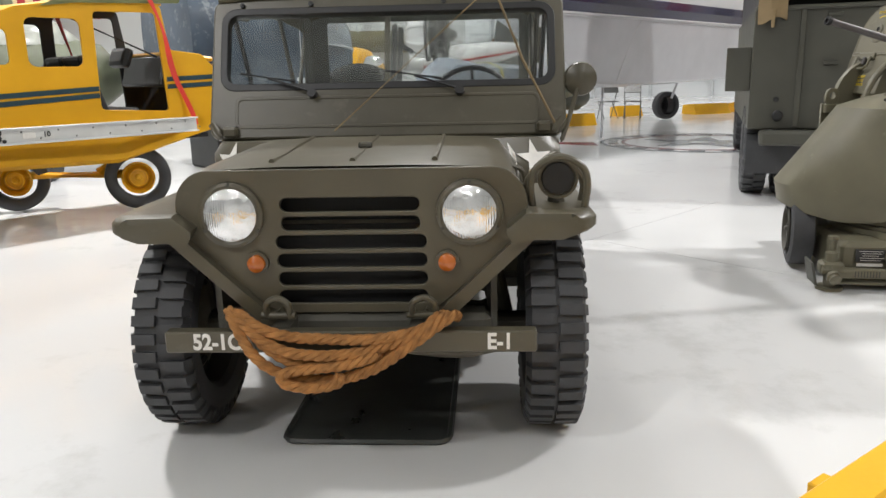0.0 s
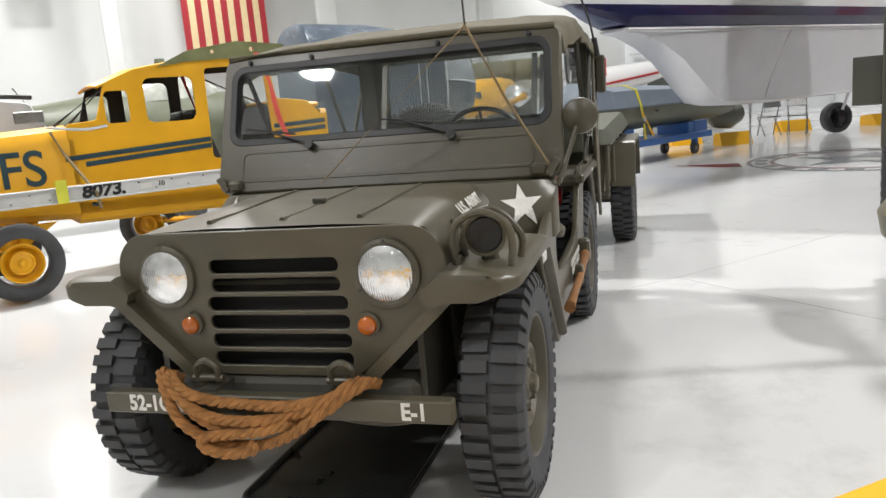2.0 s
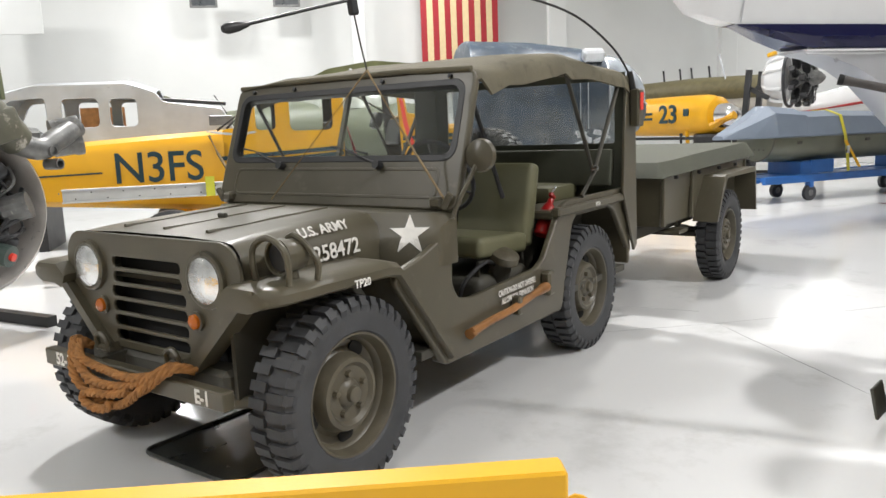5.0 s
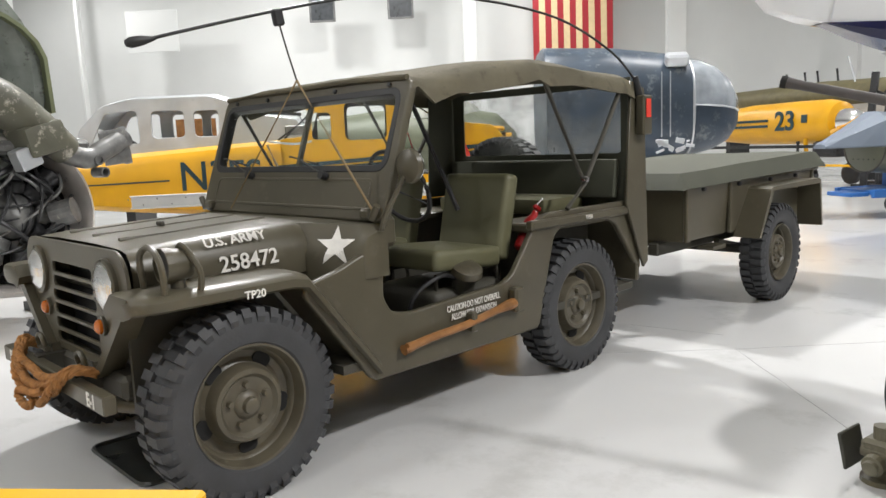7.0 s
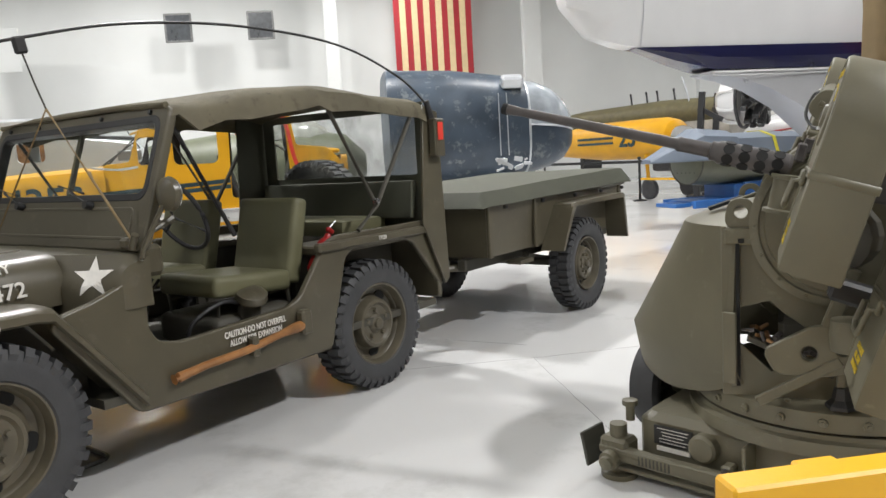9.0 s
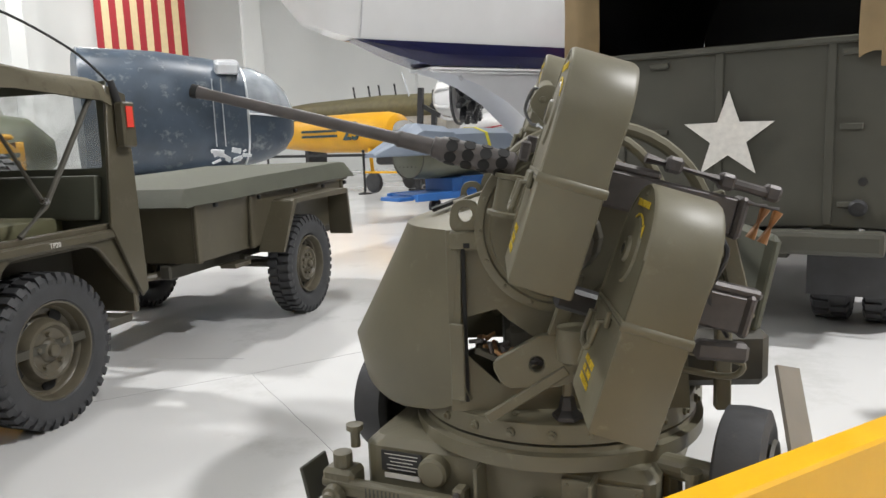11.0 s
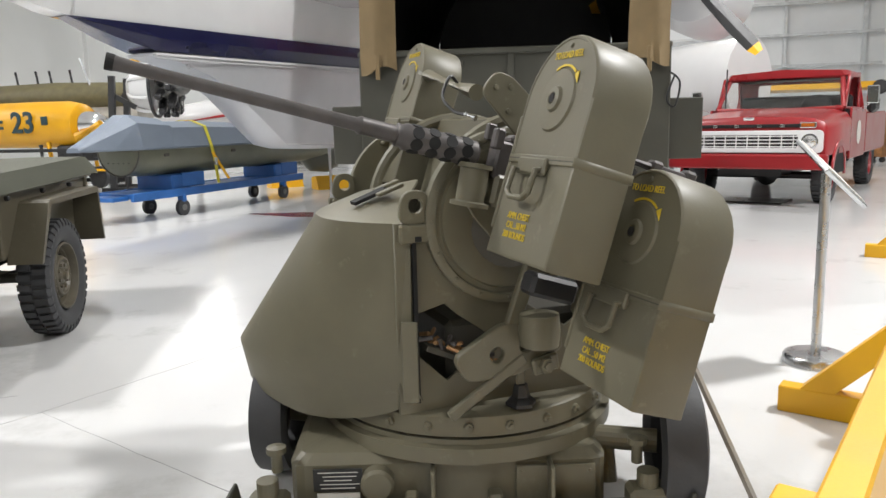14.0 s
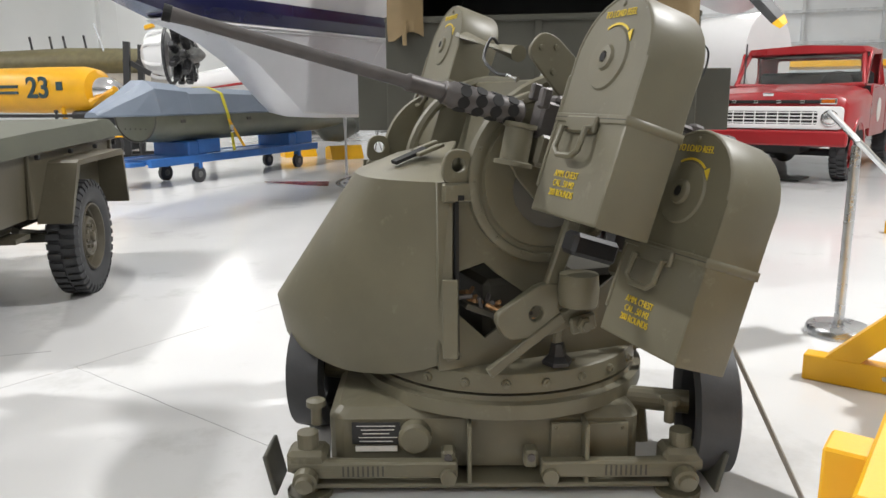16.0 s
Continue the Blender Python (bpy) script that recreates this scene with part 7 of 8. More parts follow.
# ---------------------------------------------------------------- red pickup truck
def build_pickup():
    t = thing("pickup_truck", pose(12.0, 15.12, 0, 0, 0, -45.3) @ Matrix.Scale(1.12, 4), "red vintage pickup truck with a white grille", "pickup truck")
    R = PKRED
    rows = []
    for y, z1, w in ((-0.74, 1.10, 0.93), (-0.70, 1.16, 0.95), (0.2, 1.24, 0.97), (0.72, 1.27, 0.97)):
        rows.append([Vector((x * w, y, z)) for x, z in ((-1, 0.66), (-1, z1 - 0.18), (-0.94, z1 - 0.09), (-0.8, z1 - 0.03), (0, z1), (0.8, z1 - 0.03), (0.94, z1 - 0.09), (1, z1 - 0.18), (1, 0.66))])
    part("front_body", loft(bmesh.new(), rows), R, t, "", True)
    part("grille_surround", plate(rrect(-0.90, 0.70, 0.90, 0.97, 0.05), [rrect(-0.62, 0.745, 0.62, 0.925, 0.03)], 0.05, 0.008, pose(0, -0.755, 0) @ XZ), WHITEP, t, "white painted grille panel")
    part("grille_back", B((0, -0.742, 0.835), (1.26, 0.02, 0.20)), DARK, t)
    for i in range(4):
        part("grille_bar", B((0, -0.76, 0.77 + 0.044 * i), (1.26, 0.03, 0.015), bevel=0.003), WHITEP, t)
    for i in range(9):
        part("grille_upright", B((-0.56 + 0.14 * i, -0.757, 0.835), (0.012, 0.02, 0.19)), WHITEP, t)
    part("hood_vent", B((0, -0.745, 1.035), (1.3, 0.03, 0.045), bevel=0.006), DARK, t)
    for i in range(4):
        part("badge_letter", B((-0.42 + 0.28 * i, -0.765, 1.035), (0.06, 0.012, 0.035), bevel=0.004), CHROME, t)
    part("emblem", B((0, -0.735, 1.125), (0.14, 0.03, 0.05), (20, 0, 0), 0.012), CHROME, t)
    for s in (-1, 1):
        hl = part("headlamp", L((s * 0.755, -0.775, 0.835), (0, -1, 0), [(0, 0.10), (0.02, 0.10), (0.022, 0.085), (0.012, 0.08)], 28), CHROME, t, "", True)
        part("lens", L((s * 0.755, -0.785, 0.835), (0, -1, 0), [(0, 0.08), (0.015, 0.075), (0.028, 0.045), (0.03, 0)], 24), LENS, hl, "", True)
        ml = part("marker_lamp", B((s * 0.72, -0.745, 1.04), (0.2, 0.04, 0.07), bevel=0.01), CHROME, t)
        part("lens", B((s * 0.72, -0.768, 1.04), (0.15, 0.012, 0.045), bevel=0.005), AMBER, ml)
        add_wheel(t, s * 0.80, 0, 0.37, s, 0.37, 0.20, 0.21, R, 30, holes=0)
        add_wheel(t, s * 0.80, 3.2, 0.37, s, 0.37, 0.20, 0.21, R, 30, holes=0)
        # arch
        part("wheel_arch", plate([(0.47 * math.cos(radians(a)), 0.37 + 0.47 * math.sin(radians(a))) for a in range(0, 181, 15)] + [(-0.40, 0.37)] + [(0.40 * math.cos(radians(a)), 0.37 + 0.40 * math.sin(radians(a))) for a in range(165, -1, -15)], (), 0.03, 0.006, pose(s * 0.965, 0, 0) @ YZ), R, t)
        part("arch_shadow", plate([(0.42 * math.cos(radians(a)), 0.40 + 0.42 * math.sin(radians(a))) for a in range(0, 181, 15)], (), 0.02, 0, pose(s * 0.955, 0, 0) @ YZ), DARK, t)
        # cab pillars and doors
        part("door", plate(rounded([(0.74, 0.55), (1.95, 0.55), (1.95, 1.22), (0.74, 1.25)], 0.03), (), 0.03, 0.006, pose(s * 0.955, 0, 0) @ YZ), R, t)
        part("cab_frame", plate([(0.74, 1.24), (1.05, 1.72), (1.85, 1.76), (1.97, 1.24)], [[(0.86, 1.26), (1.10, 1.67), (1.80, 1.70), (1.88, 1.26)]], 0.035, 0.006, pose(s * 0.86, 0, 0) @ YZ), R, t)
        part("bed_side", B((s * 0.95, 3.0, 0.88), (0.05, 2.1, 0.62), bevel=0.03), R, t)
        arm = part("mirror_arm", T([(s * 0.96, 0.9, 1.2), (s * 1.15, 0.8, 1.28), (s * 1.2, 0.8, 1.45)], 0.010), CHROME, t)
        part("mirror_head", B((s * 1.2, 0.8, 1.42), (0.15, 0.04, 0.24), bevel=0.012), CHROME, arm)
        part("wiper", T([(s * 0.3 - 0.2, 0.72, 1.28), (s * 0.3 + 0.2, 0.80, 1.33)], 0.007), BLACK, t)
    part("door_badge", L((0.972, 1.35, 0.90), (1, 0, 0), [(0, 0.17), (0.004, 0.17), (0.005, 0)], 24), MARK, t, "round white door badge")
    part("bumper", B((0, -0.86, 0.585), (1.98, 0.10, 0.19), bevel=0.02), R, t)
    part("chassis", B((0, 1.6, 0.45), (0.8, 4.4, 0.14)), BLACK, t)
    part("front_axle", C((-0.7, 0, 0.36), (0.7, 0, 0.36), 0.05), BLACK, t)
    part("differential", L((0.1, -0.1, 0.36), (0, 1, 0), [(-0.1, 0.02), (0, 0.14), (0.12, 0.1), (0.2, 0.03)], 16), BLACK, t)
    # cab
    ws = [(-0.86, 0.74, 1.25), (0.86, 0.74, 1.25), (0.77, 1.06, 1.70), (-0.77, 1.06, 1.70)]
    bm = bmesh.new()
    v = [Vector(p) for p in ws]
    n = Vector((0, -0.004, 0.003))
    loft(bm, [v, [p + n for p in v]])
    g = part("windscreen", bm, GLASS, t, "clear windscreen")
    g.visible_shadow = False
    for a, b in ((0, 3), (1, 2), (3, 2), (0, 1)):
        part("screen_pillar", T([v[a], v[b]], 0.035, 10), R, t)
    part("roof", loft(bmesh.new(), [[Vector((x * k, y, z)) for x, z in ((-0.86, 1.70), (-0.80, 1.78), (0, 1.82), (0.80, 1.78), (0.86, 1.70))] for y, k in ((1.0, 0.93), (1.1, 1.0), (1.85, 1.0), (1.95, 0.95))]), R, t, "", True)
    part("cab_back", plate([(-0.93, 0.55), (0.93, 0.55), (0.93, 1.24), (0.84, 1.74), (-0.84, 1.74), (-0.93, 1.24)], [rrect(-0.6, 1.32, 0.6, 1.64, 0.05)], 0.03, 0.006, pose(0, 1.95, 0) @ XZ), R, t)
    part("bench_seat", B((0, 1.6, 0.95), (1.6, 0.5, 0.2), bevel=0.04), BLACK, t)
    part("seat_back", B((0, 1.82, 1.2), (1.6, 0.12, 0.5), bevel=0.04), BLACK, t)
    # Dash and roof lining are black: the cab's inside shade put into colour.
    part("dash", B((0, 0.9, 1.18), (1.7, 0.2, 0.16), bevel=0.03), BLACK, t)
    part("headlining_shade", B((0, 1.45, 1.685), (1.56, 0.8, 0.03), bevel=0.01), BLACK, t)
    part("steering_wheel", T([pose(0.42, 1.12, 1.28, 50, 0, 0) @ Vector((0.21 * math.cos(a), 0.21 * math.sin(a), 0)) for a in [2 * math.pi * i / 28 for i in range(28)]], 0.012, 6, True), BLACK, t)
    part("bed_floor", B((0, 3.0, 0.68), (1.9, 2.1, 0.05)), R, t)
    part("hose_rack", B((0.98, 2.5, 1.3), (0.12, 0.5, 0.25), bevel=0.05), BLACK, t)
    part("floodlight", L((1.1, 2.2, 1.55), (0, -1, 0.1), [(-0.08, 0.04), (0, 0.11), (0.03, 0.11), (0.03, 0)], 18), BLACK, t)
    for x in (-0.75,):
        part("whip_aerial", T([(x, 0.75, 1.25), (x - 0.02, 0.85, 1.86)], 0.012), BLACK, t)
    return t


build_pickup()


def build_pickup_pan():
    t = thing("drip_tray", pose(12.0, 15.12, 0, 0, 0, -45.3) @ Matrix.Scale(1.12, 4), "black drip tray on the floor under the red pickup", "drip tray")
    part("tray", B((0, -0.2, 0.012), (0.8, 0.6, 0.024), bevel=0.006), PAD, t)
    return t


build_pickup_pan()


# ---------------------------------------------------------------- sign stand
def build_stand():
    t = thing("sign_stand", pose(7.95, 7.78, 0), "brushed steel sign stand with a tilted white panel", "sign stand")
    part("foot", L((0, 0, 0), (0, 0, 1), [(0, 0.165), (0.035, 0.165), (0.05, 0.155), (0.055, 0.03), (0.055, 0)], 40), STEEL, t, "", True)
    part("post", C((0, 0, 0.05), (0, 0, 1.02), 0.026), STEEL, t)
    part("panel_frame", B((0.02, -0.01, 1.02), (0.40, 0.30, 0.025), (35, 32, 20), 0.006), STEEL, t)
    part("panel", B((0.018, -0.024, 1.035), (0.36, 0.26, 0.008), (35, 32, 20)), MARK, t, "white printed information sheet")
    return t


build_stand()


# ---------------------------------------------------------------- yellow barriers and chain
def barrier(p, q, feet, label, post_top=0.66, post_wide=0.06, post_off=0.0):
    p, q = Vector((*p, 0)), Vector((*q, 0))
    d = (q - p).normalized()
    ang = math.degrees(math.atan2(d.y, d.x))
    ln = (q - p).length
    t = thing("barrier", pose(p.x, p.y, 0, 0, 0, ang), label, "barrier", "yellow barriers")
    part("beam", B((ln / 2, 0, 0.672), (ln, 0.07, 0.15), bevel=0.006), YELLOW, t)
    for f in feet:
        part("post", B((f, post_off, post_top / 2), (0.09, post_wide, post_top), bevel=0.005), YELLOW, t)
        part("foot", B((f, 0, 0.06), (0.09, 1.10, 0.12), bevel=0.005), YELLOW, t)
        for s in (-1, 1):
            bm = bmesh.new()
            loft(bm, [[Vector((f + x, s * y, z)) for y, z in ((0.045, 0.55), (0.46, 0.12), (0.32, 0.12), (0.045, 0.40))] for x in (-0.04, 0.04)])
            part("brace", bm, YELLOW, t)
            part("bolt", L((f - 0.045, s * 0.22, 0.07), (-1, 0, 0), [(0, 0.012), (0.006, 0.01), (0.007, 0)], 8), STEEL, t)
    return t


D1 = (0.7645, 0.6446)
barrier((4.77 - 2.5 * D1[0], 3.99 - 2.5 * D1[1]), (4.77, 3.99), (0.4, 2.1), "yellow painted wooden barrier beam")
D2 = (0.695, 0.719)
barrier((6.02, 5.015), (6.02 + 2.9 * D2[0], 5.015 + 2.9 * D2[1]), (0.24, 2.55), "yellow painted wooden barrier on braced feet", 0.72, 0.12, 0.045)
barrier((10.6, 10.0), (12.5, 12.05), (0.12, 2.4), "yellow painted wooden barrier farther off")
barrier((0.8, 0.84), (2.3, 2.03), (0.4, 1.1), "yellow painted wooden barrier end")


def build_chain():
    t = thing("barrier_chain", pose(0, 0, 0), "yellow plastic chain between two barriers", "chain", "")
    a, b = Vector((4.76, 4.03, 0.66)), Vector((6.02, 4.93, 0.66))
    n = 34
    for i in range(n):
        u = (i + 0.5) / n
        p = a.lerp(b, u) + Vector((0, 0, -0.30 * 4 * u * (1 - u)))
        u2 = u + 0.01
        d = (a.lerp(b, u2) + Vector((0, 0, -0.30 * 4 * u2 * (1 - u2))) - p).normalized()
        _, s, w = frame_of(d)
        side = s if i % 2 else w
        part("link", T([p + d * (0.026 * math.cos(x)) + side * (0.015 * math.sin(x)) for x in [2 * math.pi * k / 10 for k in range(10)]], 0.0048, 6, True), YELLOW, t)
    return t


build_chain()


# ---------------------------------------------------------------- things on the walls
WD = Vector((0.7071, 0.7071, 0))


def on_wall(x, y, z, off=0.0):
    """A pose on the west wall: x along it, y up, z out of it."""
    return facing(Vector((x, y, z)) + Vector((0.7071, -0.7071, 0)) * off, WD, (0, 0, 1))


def flag():
    t = thing("flag", on_wall(-11.05, 26.95, 0, 0.06), "large striped red and cream flag hung down the wall", "flag")
    w = 2.95
    for i in range(13):
        x0, x1 = -w / 2 + w * i / 13, -w / 2 + w * (i + 1) / 13
        rows = []
        for k in range(12):
            z = 3.3 + 5.4 * k / 11
            rows.append([Vector((x0 + (x1 - x0) * u, z, 0.03 * math.sin((x0 + (x1 - x0) * u) * 4 + z) + 0.02)) for u in (0, 0.5, 1)])
        part("stripe", strip_grid(rows, 0.006), STRIPE_R if i % 2 == 0 else STRIPE_W, t, "", True)
    return t


flag()
for k, (x, y) in enumerate(((-17.58, 20.42), (-15.53, 22.47))):
    v = tagged(part("wall_vent", plate(rrect(-0.42, -0.45, 0.42, 0.45, 0.02), (), 0.06, 0.01, Matrix.Identity(4)), mat("vent_dark", (0.05, 0.055, 0.06), 0.3, vary=0.3)), "small dark square window high in the wall", "window", "", "structure")
    v.matrix_basis = on_wall(x, y, 6.47, 0.03)
    v.name = "window_%d" % (k + 1)
    part("window_frame", plate(rrect(-0.47, -0.50, 0.47, 0.50, 0.02), [rrect(-0.42, -0.45, 0.42, 0.45, 0.02)], 0.08, 0.01), ENGGREY, v)
for k, (x, y, w) in enumerate(((-13.75, 24.25, 0.5), (-8.4, 29.6, 0.7), (-3.4, 34.6, 0.7), (-26.0, 12.0, 0.8), (-24.0, 14.0, 0.12))):
    c = tagged(part("trim_%d" % (k + 1), B((0, CEIL / 2, 0.15), (w, CEIL, 0.3), bevel=0.02), WALLM), "white wall pilaster", "pilaster", "", "structure")
    c.matrix_basis = on_wall(x, y, 0, 0.0)
dr = tagged(part("trim_6", B((0, 5.9, 0.03), (1.95, 1.5, 0.05), bevel=0.01), WALLM), "flush white wall hatch", "wall hatch", "", "structure")
dr.matrix_basis = on_wall(-22.1, 15.9, 0, 0.0)

# hangar door framing on the north wall
na, nb = Vector((2, 42, 0)), Vector((26, 30, 0))
nd = (nb - na).normalized()
nn = Vector((-nd.y, nd.x, 0)) * -1
frame_m = mat("door_steel_white", (0.55, 0.57, 0.58), 0.5)
for k in range(10):
    o = tagged(part("trim", B((0, 0, CEIL / 2), (0.12, 0.16, CEIL)), frame_m), "white steel hangar door upright", "door frame", "", "structure")
    o.matrix_basis = Matrix.Translation(na + nd * (1.5 + 2.7 * k) + nn * 0.1) @ Matrix.Rotation(math.atan2(nd.y, nd.x), 4, "Z")
for k in range(7):
    o = tagged(part("trim", B((0, 0, 0), (26.0, 0.12, 0.10)), frame_m), "white steel hangar door rail", "door frame", "", "structure")
    o.matrix_basis = Matrix.Translation((na + nb) / 2 + nn * 0.24 + Vector((0, 0, 0.8 + 1.15 * k))) @ Matrix.Rotation(math.atan2(nd.y, nd.x), 4, "Z")


# ---------------------------------------------------------------- floor emblem
def emblem():
    t = tagged(new("floor_emblem"), "dark red and grey winged emblem painted on the floor", "floor marking")
    t.location = (6.9, 15.6, 0)
    GR = mat("emblem_grey", (0.16, 0.17, 0.19), 0.2, vary=0.2)
    RD = mat("emblem_red", (0.25, 0.04, 0.05), 0.2, vary=0.2)
    R = 1.75

    def ringp(r0, r1, m):
        part("ring", plate(circle(0, 0, r1, 56), [circle(0, 0, r0, 56)], 0.003, 0, pose(0, 0, 0.004)), m, t)

    ringp(R - 0.07, R, GR)
    ringp(R - 0.42, R - 0.36, RD)
    part("star", plate(star_shape(1.1, 70), [circle(0, 0, 0.25, 20)], 0.003, 0, pose(0, 0, 0.004)), GR, t)
    for i in range(20):
        a = 2 * math.pi * i / 20
        part("ring_mark", plate(rrect(-0.12, -0.09, 0.12, 0.09, 0.02), (), 0.003, 0, pose(0, 0, 0.0045) @ Matrix.Rotation(a, 4, "Z") @ Matrix.Translation((0, -R + 0.21, 0))), GR, t)
    for s in (-1, 1):
        for i in range(4):
            part("wing_bar", plate([(s * (R + 0.1), 0.25 - 0.16 * i), (s * (R + 1.1 - 0.18 * i), 0.40 - 0.16 * i), (s * (R + 1.0 - 0.18 * i), 0.30 - 0.16 * i), (s * (R + 0.1), 0.15 - 0.16 * i)], (), 0.003, 0, pose(0, 0, 0.004)), RD, t)
    return t


emblem()

# hairline floor cracks
CRACK = mat("crack_grey", (0.30, 0.30, 0.30), 0.6)
for a, b in (((3.96, 7.87), (5.02, 6.83)), ((3.96, 7.87), (3.2, 7.15)), ((3.96, 7.87), (4.69, 8.67)), ((4.69, 8.67), (5.4, 9.5)), ((3.12, 8.03), (3.75, 8.14))):
    pts = [(a[0] + (b[0] - a[0]) * k / 9 + 0.008 * noise.noise(Vector((k, a[0] * 9, 1))), a[1] + (b[1] - a[1]) * k / 9 + 0.008 * noise.noise(Vector((k, b[1] * 9, 4))), 0.0) for k in range(10)]
    part("crack", T(pts, 0.0017, 4), CRACK, bpy.data.objects["floor"])


# ---------------------------------------------------------------- far clutter
def folding_chair(x, y, rz):
    t = thing("folding_chair", pose(x, y, 0, 0, 0, rz), "dark metal folding chair", "chair", "folding chairs")
    for s in (-0.2, 0.2):
        part("leg", T([(s, 0.2, 0), (s, -0.15, 0.85)], 0.014, 6), ENGGREY, t)
        part("leg", T([(s, -0.2, 0), (s, 0.18, 0.45)], 0.014, 6), ENGGREY, t)
    part("seat", B((0, 0, 0.45), (0.42, 0.38, 0.03), bevel=0.01), ENGGREY, t)
    part("backrest", B((0, -0.14, 0.76), (0.42, 0.03, 0.18), (-20, 0, 0), 0.01), ENGGREY, t)
    return t


fc = folding_chair(6.3, 22.4, 20)
copy_thing(fc, pose(6.9, 22.2, 0, 0, 0, -15))


def chock(x, y, s=1.0):
    t = thing("wheel_chock", pose(x, y, 0, 0, 0, 20), "yellow painted wheel chock block", "wheel chock", "wheel chocks")
    bm = bmesh.new()
    loft(bm, [[Vector((xx, yy * s, z)) for yy, z in ((-0.22, 0), (0.22, 0), (0.2, 0.24), (-0.08, 0.28))] for xx in (-0.35 * s, 0.35 * s)])
    part("block", bm, YELLOW, t)
    return t


for x, y, s in ((5.3, 20.2, 1.0), (7.0, 23.6, 1.1), (9.3, 24.0, 1.6), (4.3, 21.0, 1.0), (10.6, 24.6, 1.3)):
    chock(x, y, s)


def rope_post(x, y):
    t = thing("rope_post", pose(x, y, 0), "black rope barrier post", "post", "rope posts")
    part("base", L((0, 0, 0), (0, 0, 1), [(0, 0.17), (0.02, 0.17), (0.05, 0.04), (0.05, 0)], 20), BLACK, t)
    part("post", C((0, 0, 0.03), (0, 0, 1.0), 0.03), BLACK, t)
    part("cap", L((0, 0, 1.0), (0, 0, 1), [(0, 0.04), (0.05, 0.04), (0.06, 0)], 14), BLACK, t)
    return t


rp = rope_post(-0.65, 21.0)
copy_thing(rp, pose(1.2, 20.2, 0))
copy_thing(rp, pose(-4.0, 22.4, 0))
bt = thing("barrier_belt", pose(0, 0, 0), "black belt strung between rope posts", "belt")
part("belt", strip_grid([[Vector((-4.0, 22.4, z)), Vector((-0.65, 21.0, z)), Vector((1.2, 20.2, z))] for z in (0.90, 0.97)], 0.006), BLACK, bt)
part("belt", strip_grid([[Vector((-0.65, 21.0, z)), Vector((1.2, 20.2, z))] for z in (0.50, 0.55)], 0.006), YELLOW, bt, "yellow lower belt")


def glider():
    t = thing("white_pod", pose(2.6, 26.0, 0, 0, 0, 20), "glossy white aircraft float with a red stripe", "aircraft float")
    part("shell", loft(bmesh.new(), [[Vector((x, r * math.cos(a), 1.75 + 0.25 * x * 0.5 + r * 0.8 * math.sin(a))) for a in [2 * math.pi * i / 18 for i in range(18)]] for x, r in ((-2.2, 0.1), (-1.6, 0.4), (-0.4, 0.52), (0.8, 0.42), (1.8, 0.2), (2.1, 0.05))]), WHITEP, t, "", True)
    part("stripe", T([(-1.6, -0.42, 1.45), (-0.4, -0.54, 1.62), (0.8, -0.44, 1.78), (1.6, -0.26, 1.9)], 0.04, 6), RED, t)
    for x in (-1, 0.8):
        part("stand", B((x, 0, 0.7), (0.1, 0.6, 1.4)), BLACK, t)
    return t


glider()


def prop_engine():
    t = thing("propeller_engine", pose(9.35, 12.2, 0, 0, 0, -35), "silver engine nacelle with a black propeller blade", "aircraft engine")
    part("cowl", L((0, -0.2, 2.75), (0, 1, 0), [(0, 0.30), (0.05, 0.42), (0.5, 0.52), (1.6, 0.5), (3.0, 0.3)], 32), SILVERP, t, "", True)
    part("spinner", L((0, -0.2, 2.75), (0, -1, 0), [(0, 0.16), (0.2, 0.12), (0.3, 0)], 20), CHROME, t, "", True)
    for k in range(3):
        a = radians(-48 + 120 * k)
        d = Vector((math.cos(a), 0, math.sin(a)))
        w = Vector((-math.sin(a), 0.5, math.cos(a))).normalized()
        c = Vector((0, -0.32, 2.75))
        bl = part("blade", loft(bmesh.new(), [[c + d * r + w * (u * ww) + Vector((0, v * th, 0)) for u, v in ((-1, 0), (0, 1), (1, 0), (0, -1))] for r, ww, th in ((0.1, 0.04, 0.04), (0.3, 0.07, 0.03), (0.7, 0.09, 0.018), (0.98, 0.08, 0.012))]), BLACK, t)
        part("tip", loft(bmesh.new(), [[c + d * r + w * (u * ww) + Vector((0, v * th, 0)) for u, v in ((-1, 0), (0, 1), (1, 0), (0, -1))] for r, ww, th in ((0.98, 0.08, 0.012), (1.07, 0.05, 0.008))]), YELLOW, bl, "yellow blade tip")
    part("pylon", B((0, 1.2, 3.15), (0.2, 1.6, 0.3)), SILVERP, t)
    return t


prop_engine()


def yellow_wing():
    t = thing("stored_yellow_wing", pose(17.5, 24.5, 0, 0, 0, -28), "long yellow aircraft wing on trestles far behind", "aircraft wing")
    part("panel", loft(bmesh.new(), [[Vector((x, y, z)) for y, z in ((-0.9, 1.95), (-0.6, 2.12), (0.2, 2.15), (0.9, 2.0), (0.2, 1.9))] for x in (-6, 6)]), YPLANE, t)
    for x in (-4, 0, 4):
        part("trestle", B((x, 0, 0.97), (0.12, 1.0, 1.94)), BLACK, t)
    return t


yellow_wing()


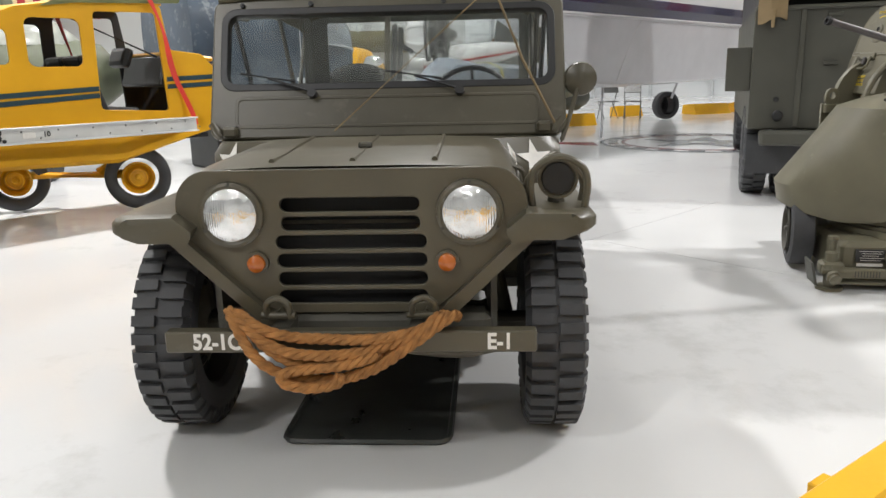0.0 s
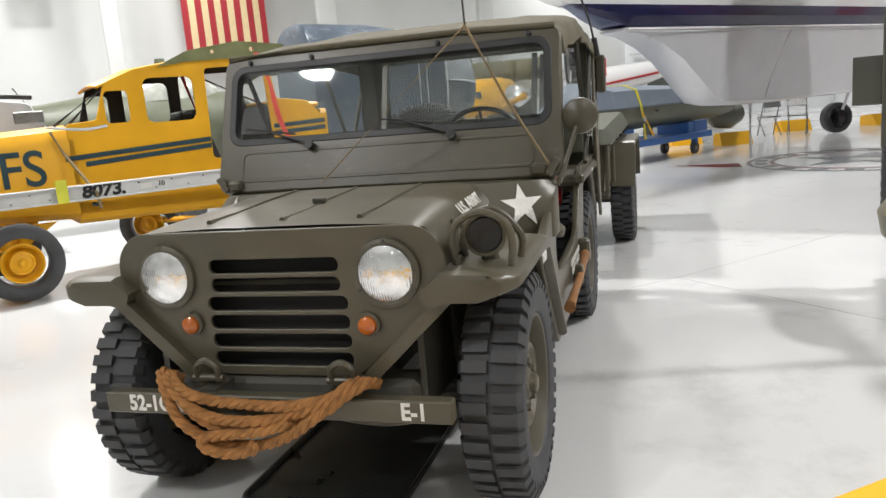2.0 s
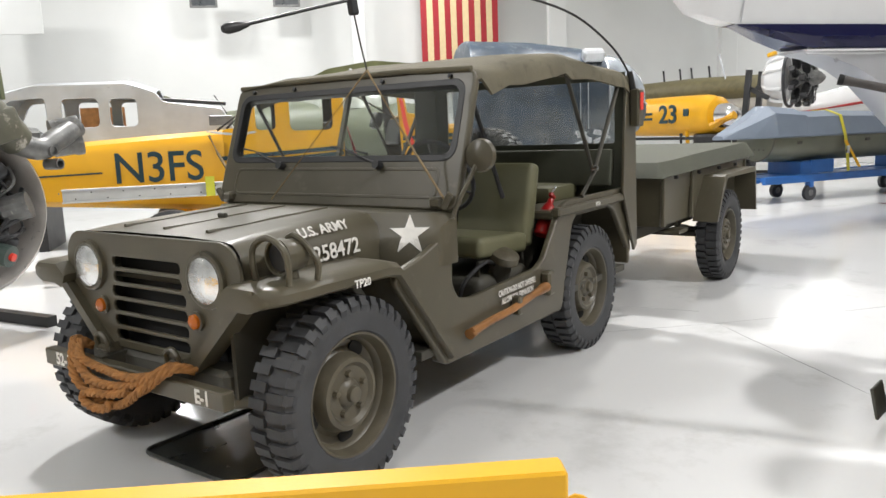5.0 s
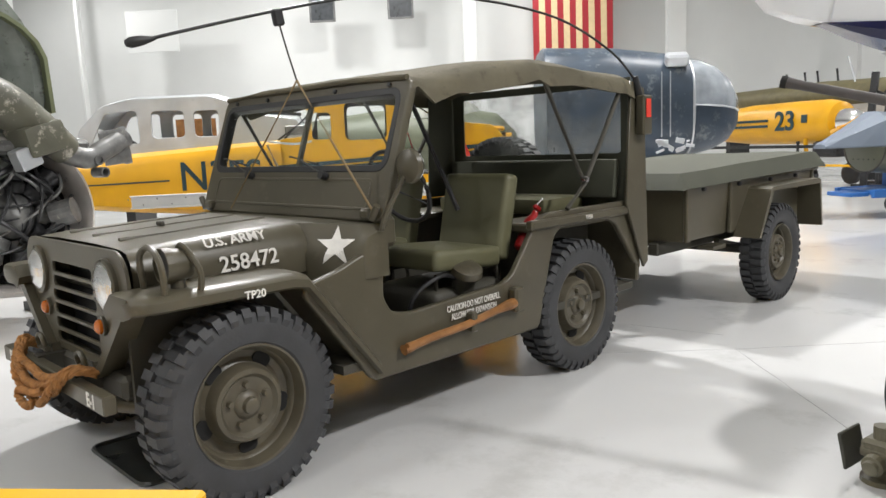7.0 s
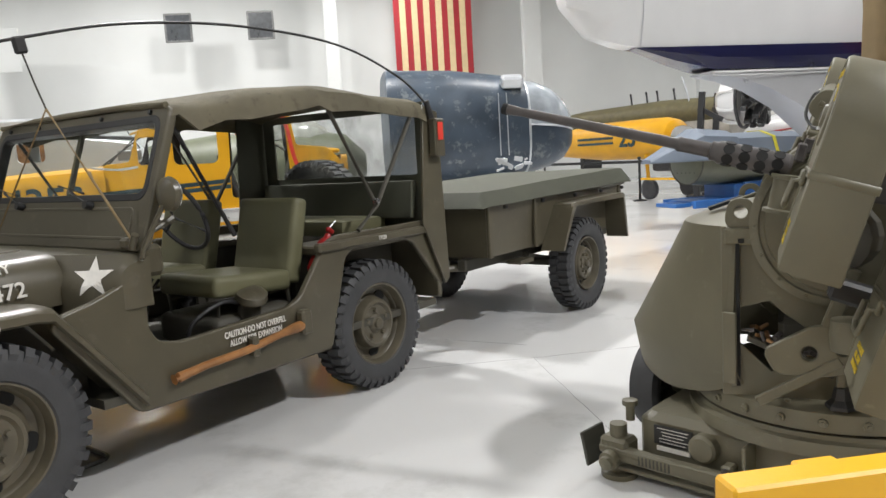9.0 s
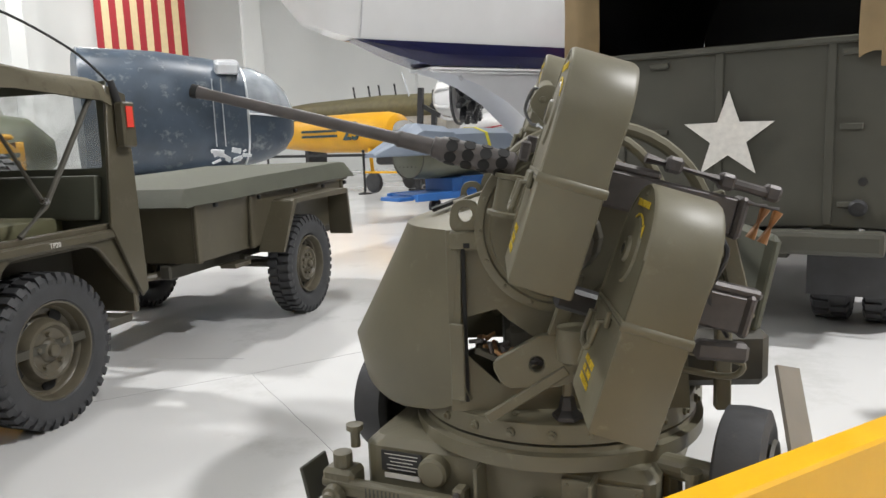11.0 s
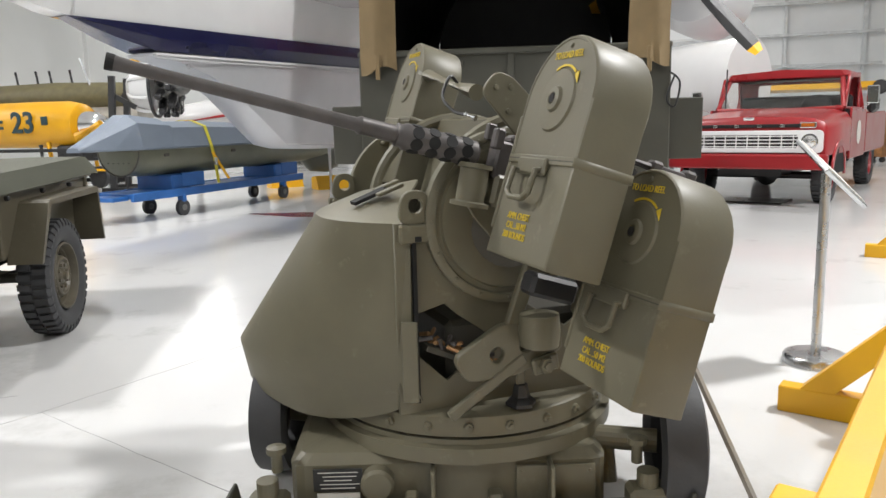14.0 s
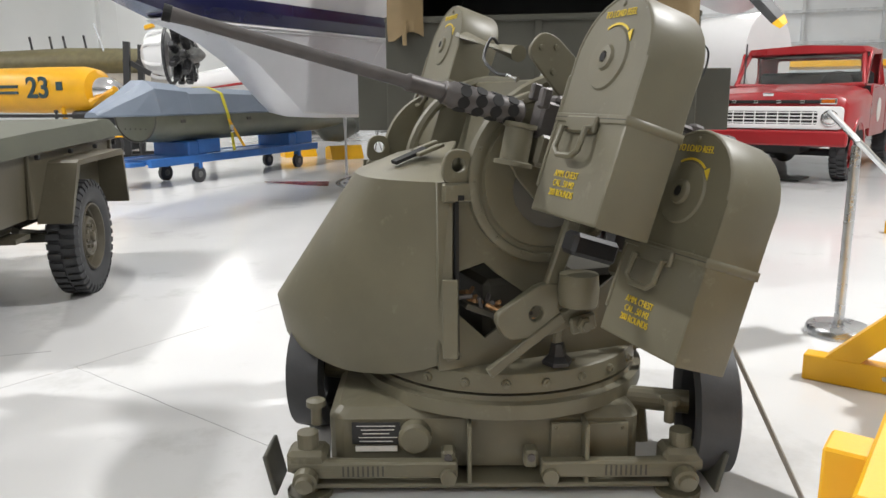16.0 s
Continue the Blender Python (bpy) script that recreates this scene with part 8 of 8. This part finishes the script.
def crate(x, y):
    t = thing("wooden_crate", pose(x, y, 0, 0, 0, 20), "plain wooden crate on castors", "crate")
    part("box", B((0, 0, 0.72), (1.6, 1.2, 1.15), bevel=0.02), WOOD, t)
    for s in (-1, 1):
        part("castor", L((s * 0.6, -0.5, 0.07), (1, 0, 0), [(-0.03, 0.05), (-0.02, 0.075), (0.02, 0.075), (0.03, 0.05)], 14), RUBBER, t)
        part("castor", L((s * 0.6, 0.5, 0.07), (1, 0, 0), [(-0.03, 0.05), (-0.02, 0.075), (0.02, 0.075), (0.03, 0.05)], 14), RUBBER, t)
    return t


crate(20.0, 22.8)


def marked_fin():
    t = thing("tail_fin", pose(4.3, 31.0, 0, 0, 0, 8), "dark green aircraft tail fin with white letters and numbers", "tail fin")
    part("fin", plate(rounded([(-1.2, 0.0), (1.6, 0.0), (1.3, 3.3), (0.2, 3.7), (-0.8, 3.2)], 0.3), (), 0.12, 0.02, XZ), mat("fin_green", (0.045, 0.05, 0.045), 0.5, vary=0.2), t)
    part("letters", lettering("TC", 0.95, pose(0.1, -0.07, 2.95) @ XZ, 0.01, 1.0, 0.01), MARK, t, "white letters")
    part("digits", lettering("685", 0.62, pose(0.35, -0.07, 2.2) @ XZ, 0.01, 1.0, 0.008), MARK, t, "white digits")
    return t


marked_fin()


def red_nose():
    t = thing("racing_aircraft", pose(12.3, 20.6, 0, 0, 0, -60), "white and red painted aircraft nose far behind the truck", "aircraft")
    part("nose", loft(bmesh.new(), [[Vector((x, r * math.cos(a), 2.0 + r * math.sin(a))) for a in [2 * math.pi * i / 20 for i in range(20)]] for x, r in ((0, 0.15), (0.3, 0.5), (1.0, 0.8), (2.6, 0.85))]), WHITEP, t, "", True)
    part("red_panel", loft(bmesh.new(), [[Vector((x, r * math.cos(a), 1.9 + r * math.sin(a))) for a in [2 * math.pi * i / 20 for i in range(20)]] for x, r in ((-0.05, 0.12), (0.22, 0.46), (0.5, 0.60), (0.55, 0.3))]), REDTAG, t, "", True)
    for y in (-0.5, 0.5):
        part("leg", T([(1.2, y, 1.4), (1.2, y, 0.0)], 0.06), STEEL, t)
    return t


red_nose()


def picture(k):
    t = thing("framed_picture", Matrix.Translation(na + nd * (0.8 + 1.1 * k) + nn * 0.12 + Vector((0, 0, 2.2 + 0.25 * (k % 2)))) @ Matrix.Rotation(math.atan2(nd.y, nd.x), 4, "Z"), "small framed picture on the far wall", "picture", "framed pictures")
    part("frame", B((0, 0, 0), (0.62, 0.05, 0.80), bevel=0.01), WOOD if k % 2 else BLACK, t)
    part("print", B((0, -0.03, 0), (0.50, 0.012, 0.66)), ENGGREY if k % 3 else TANCLOTH, t)
    return t


for k in range(6):
    picture(k)
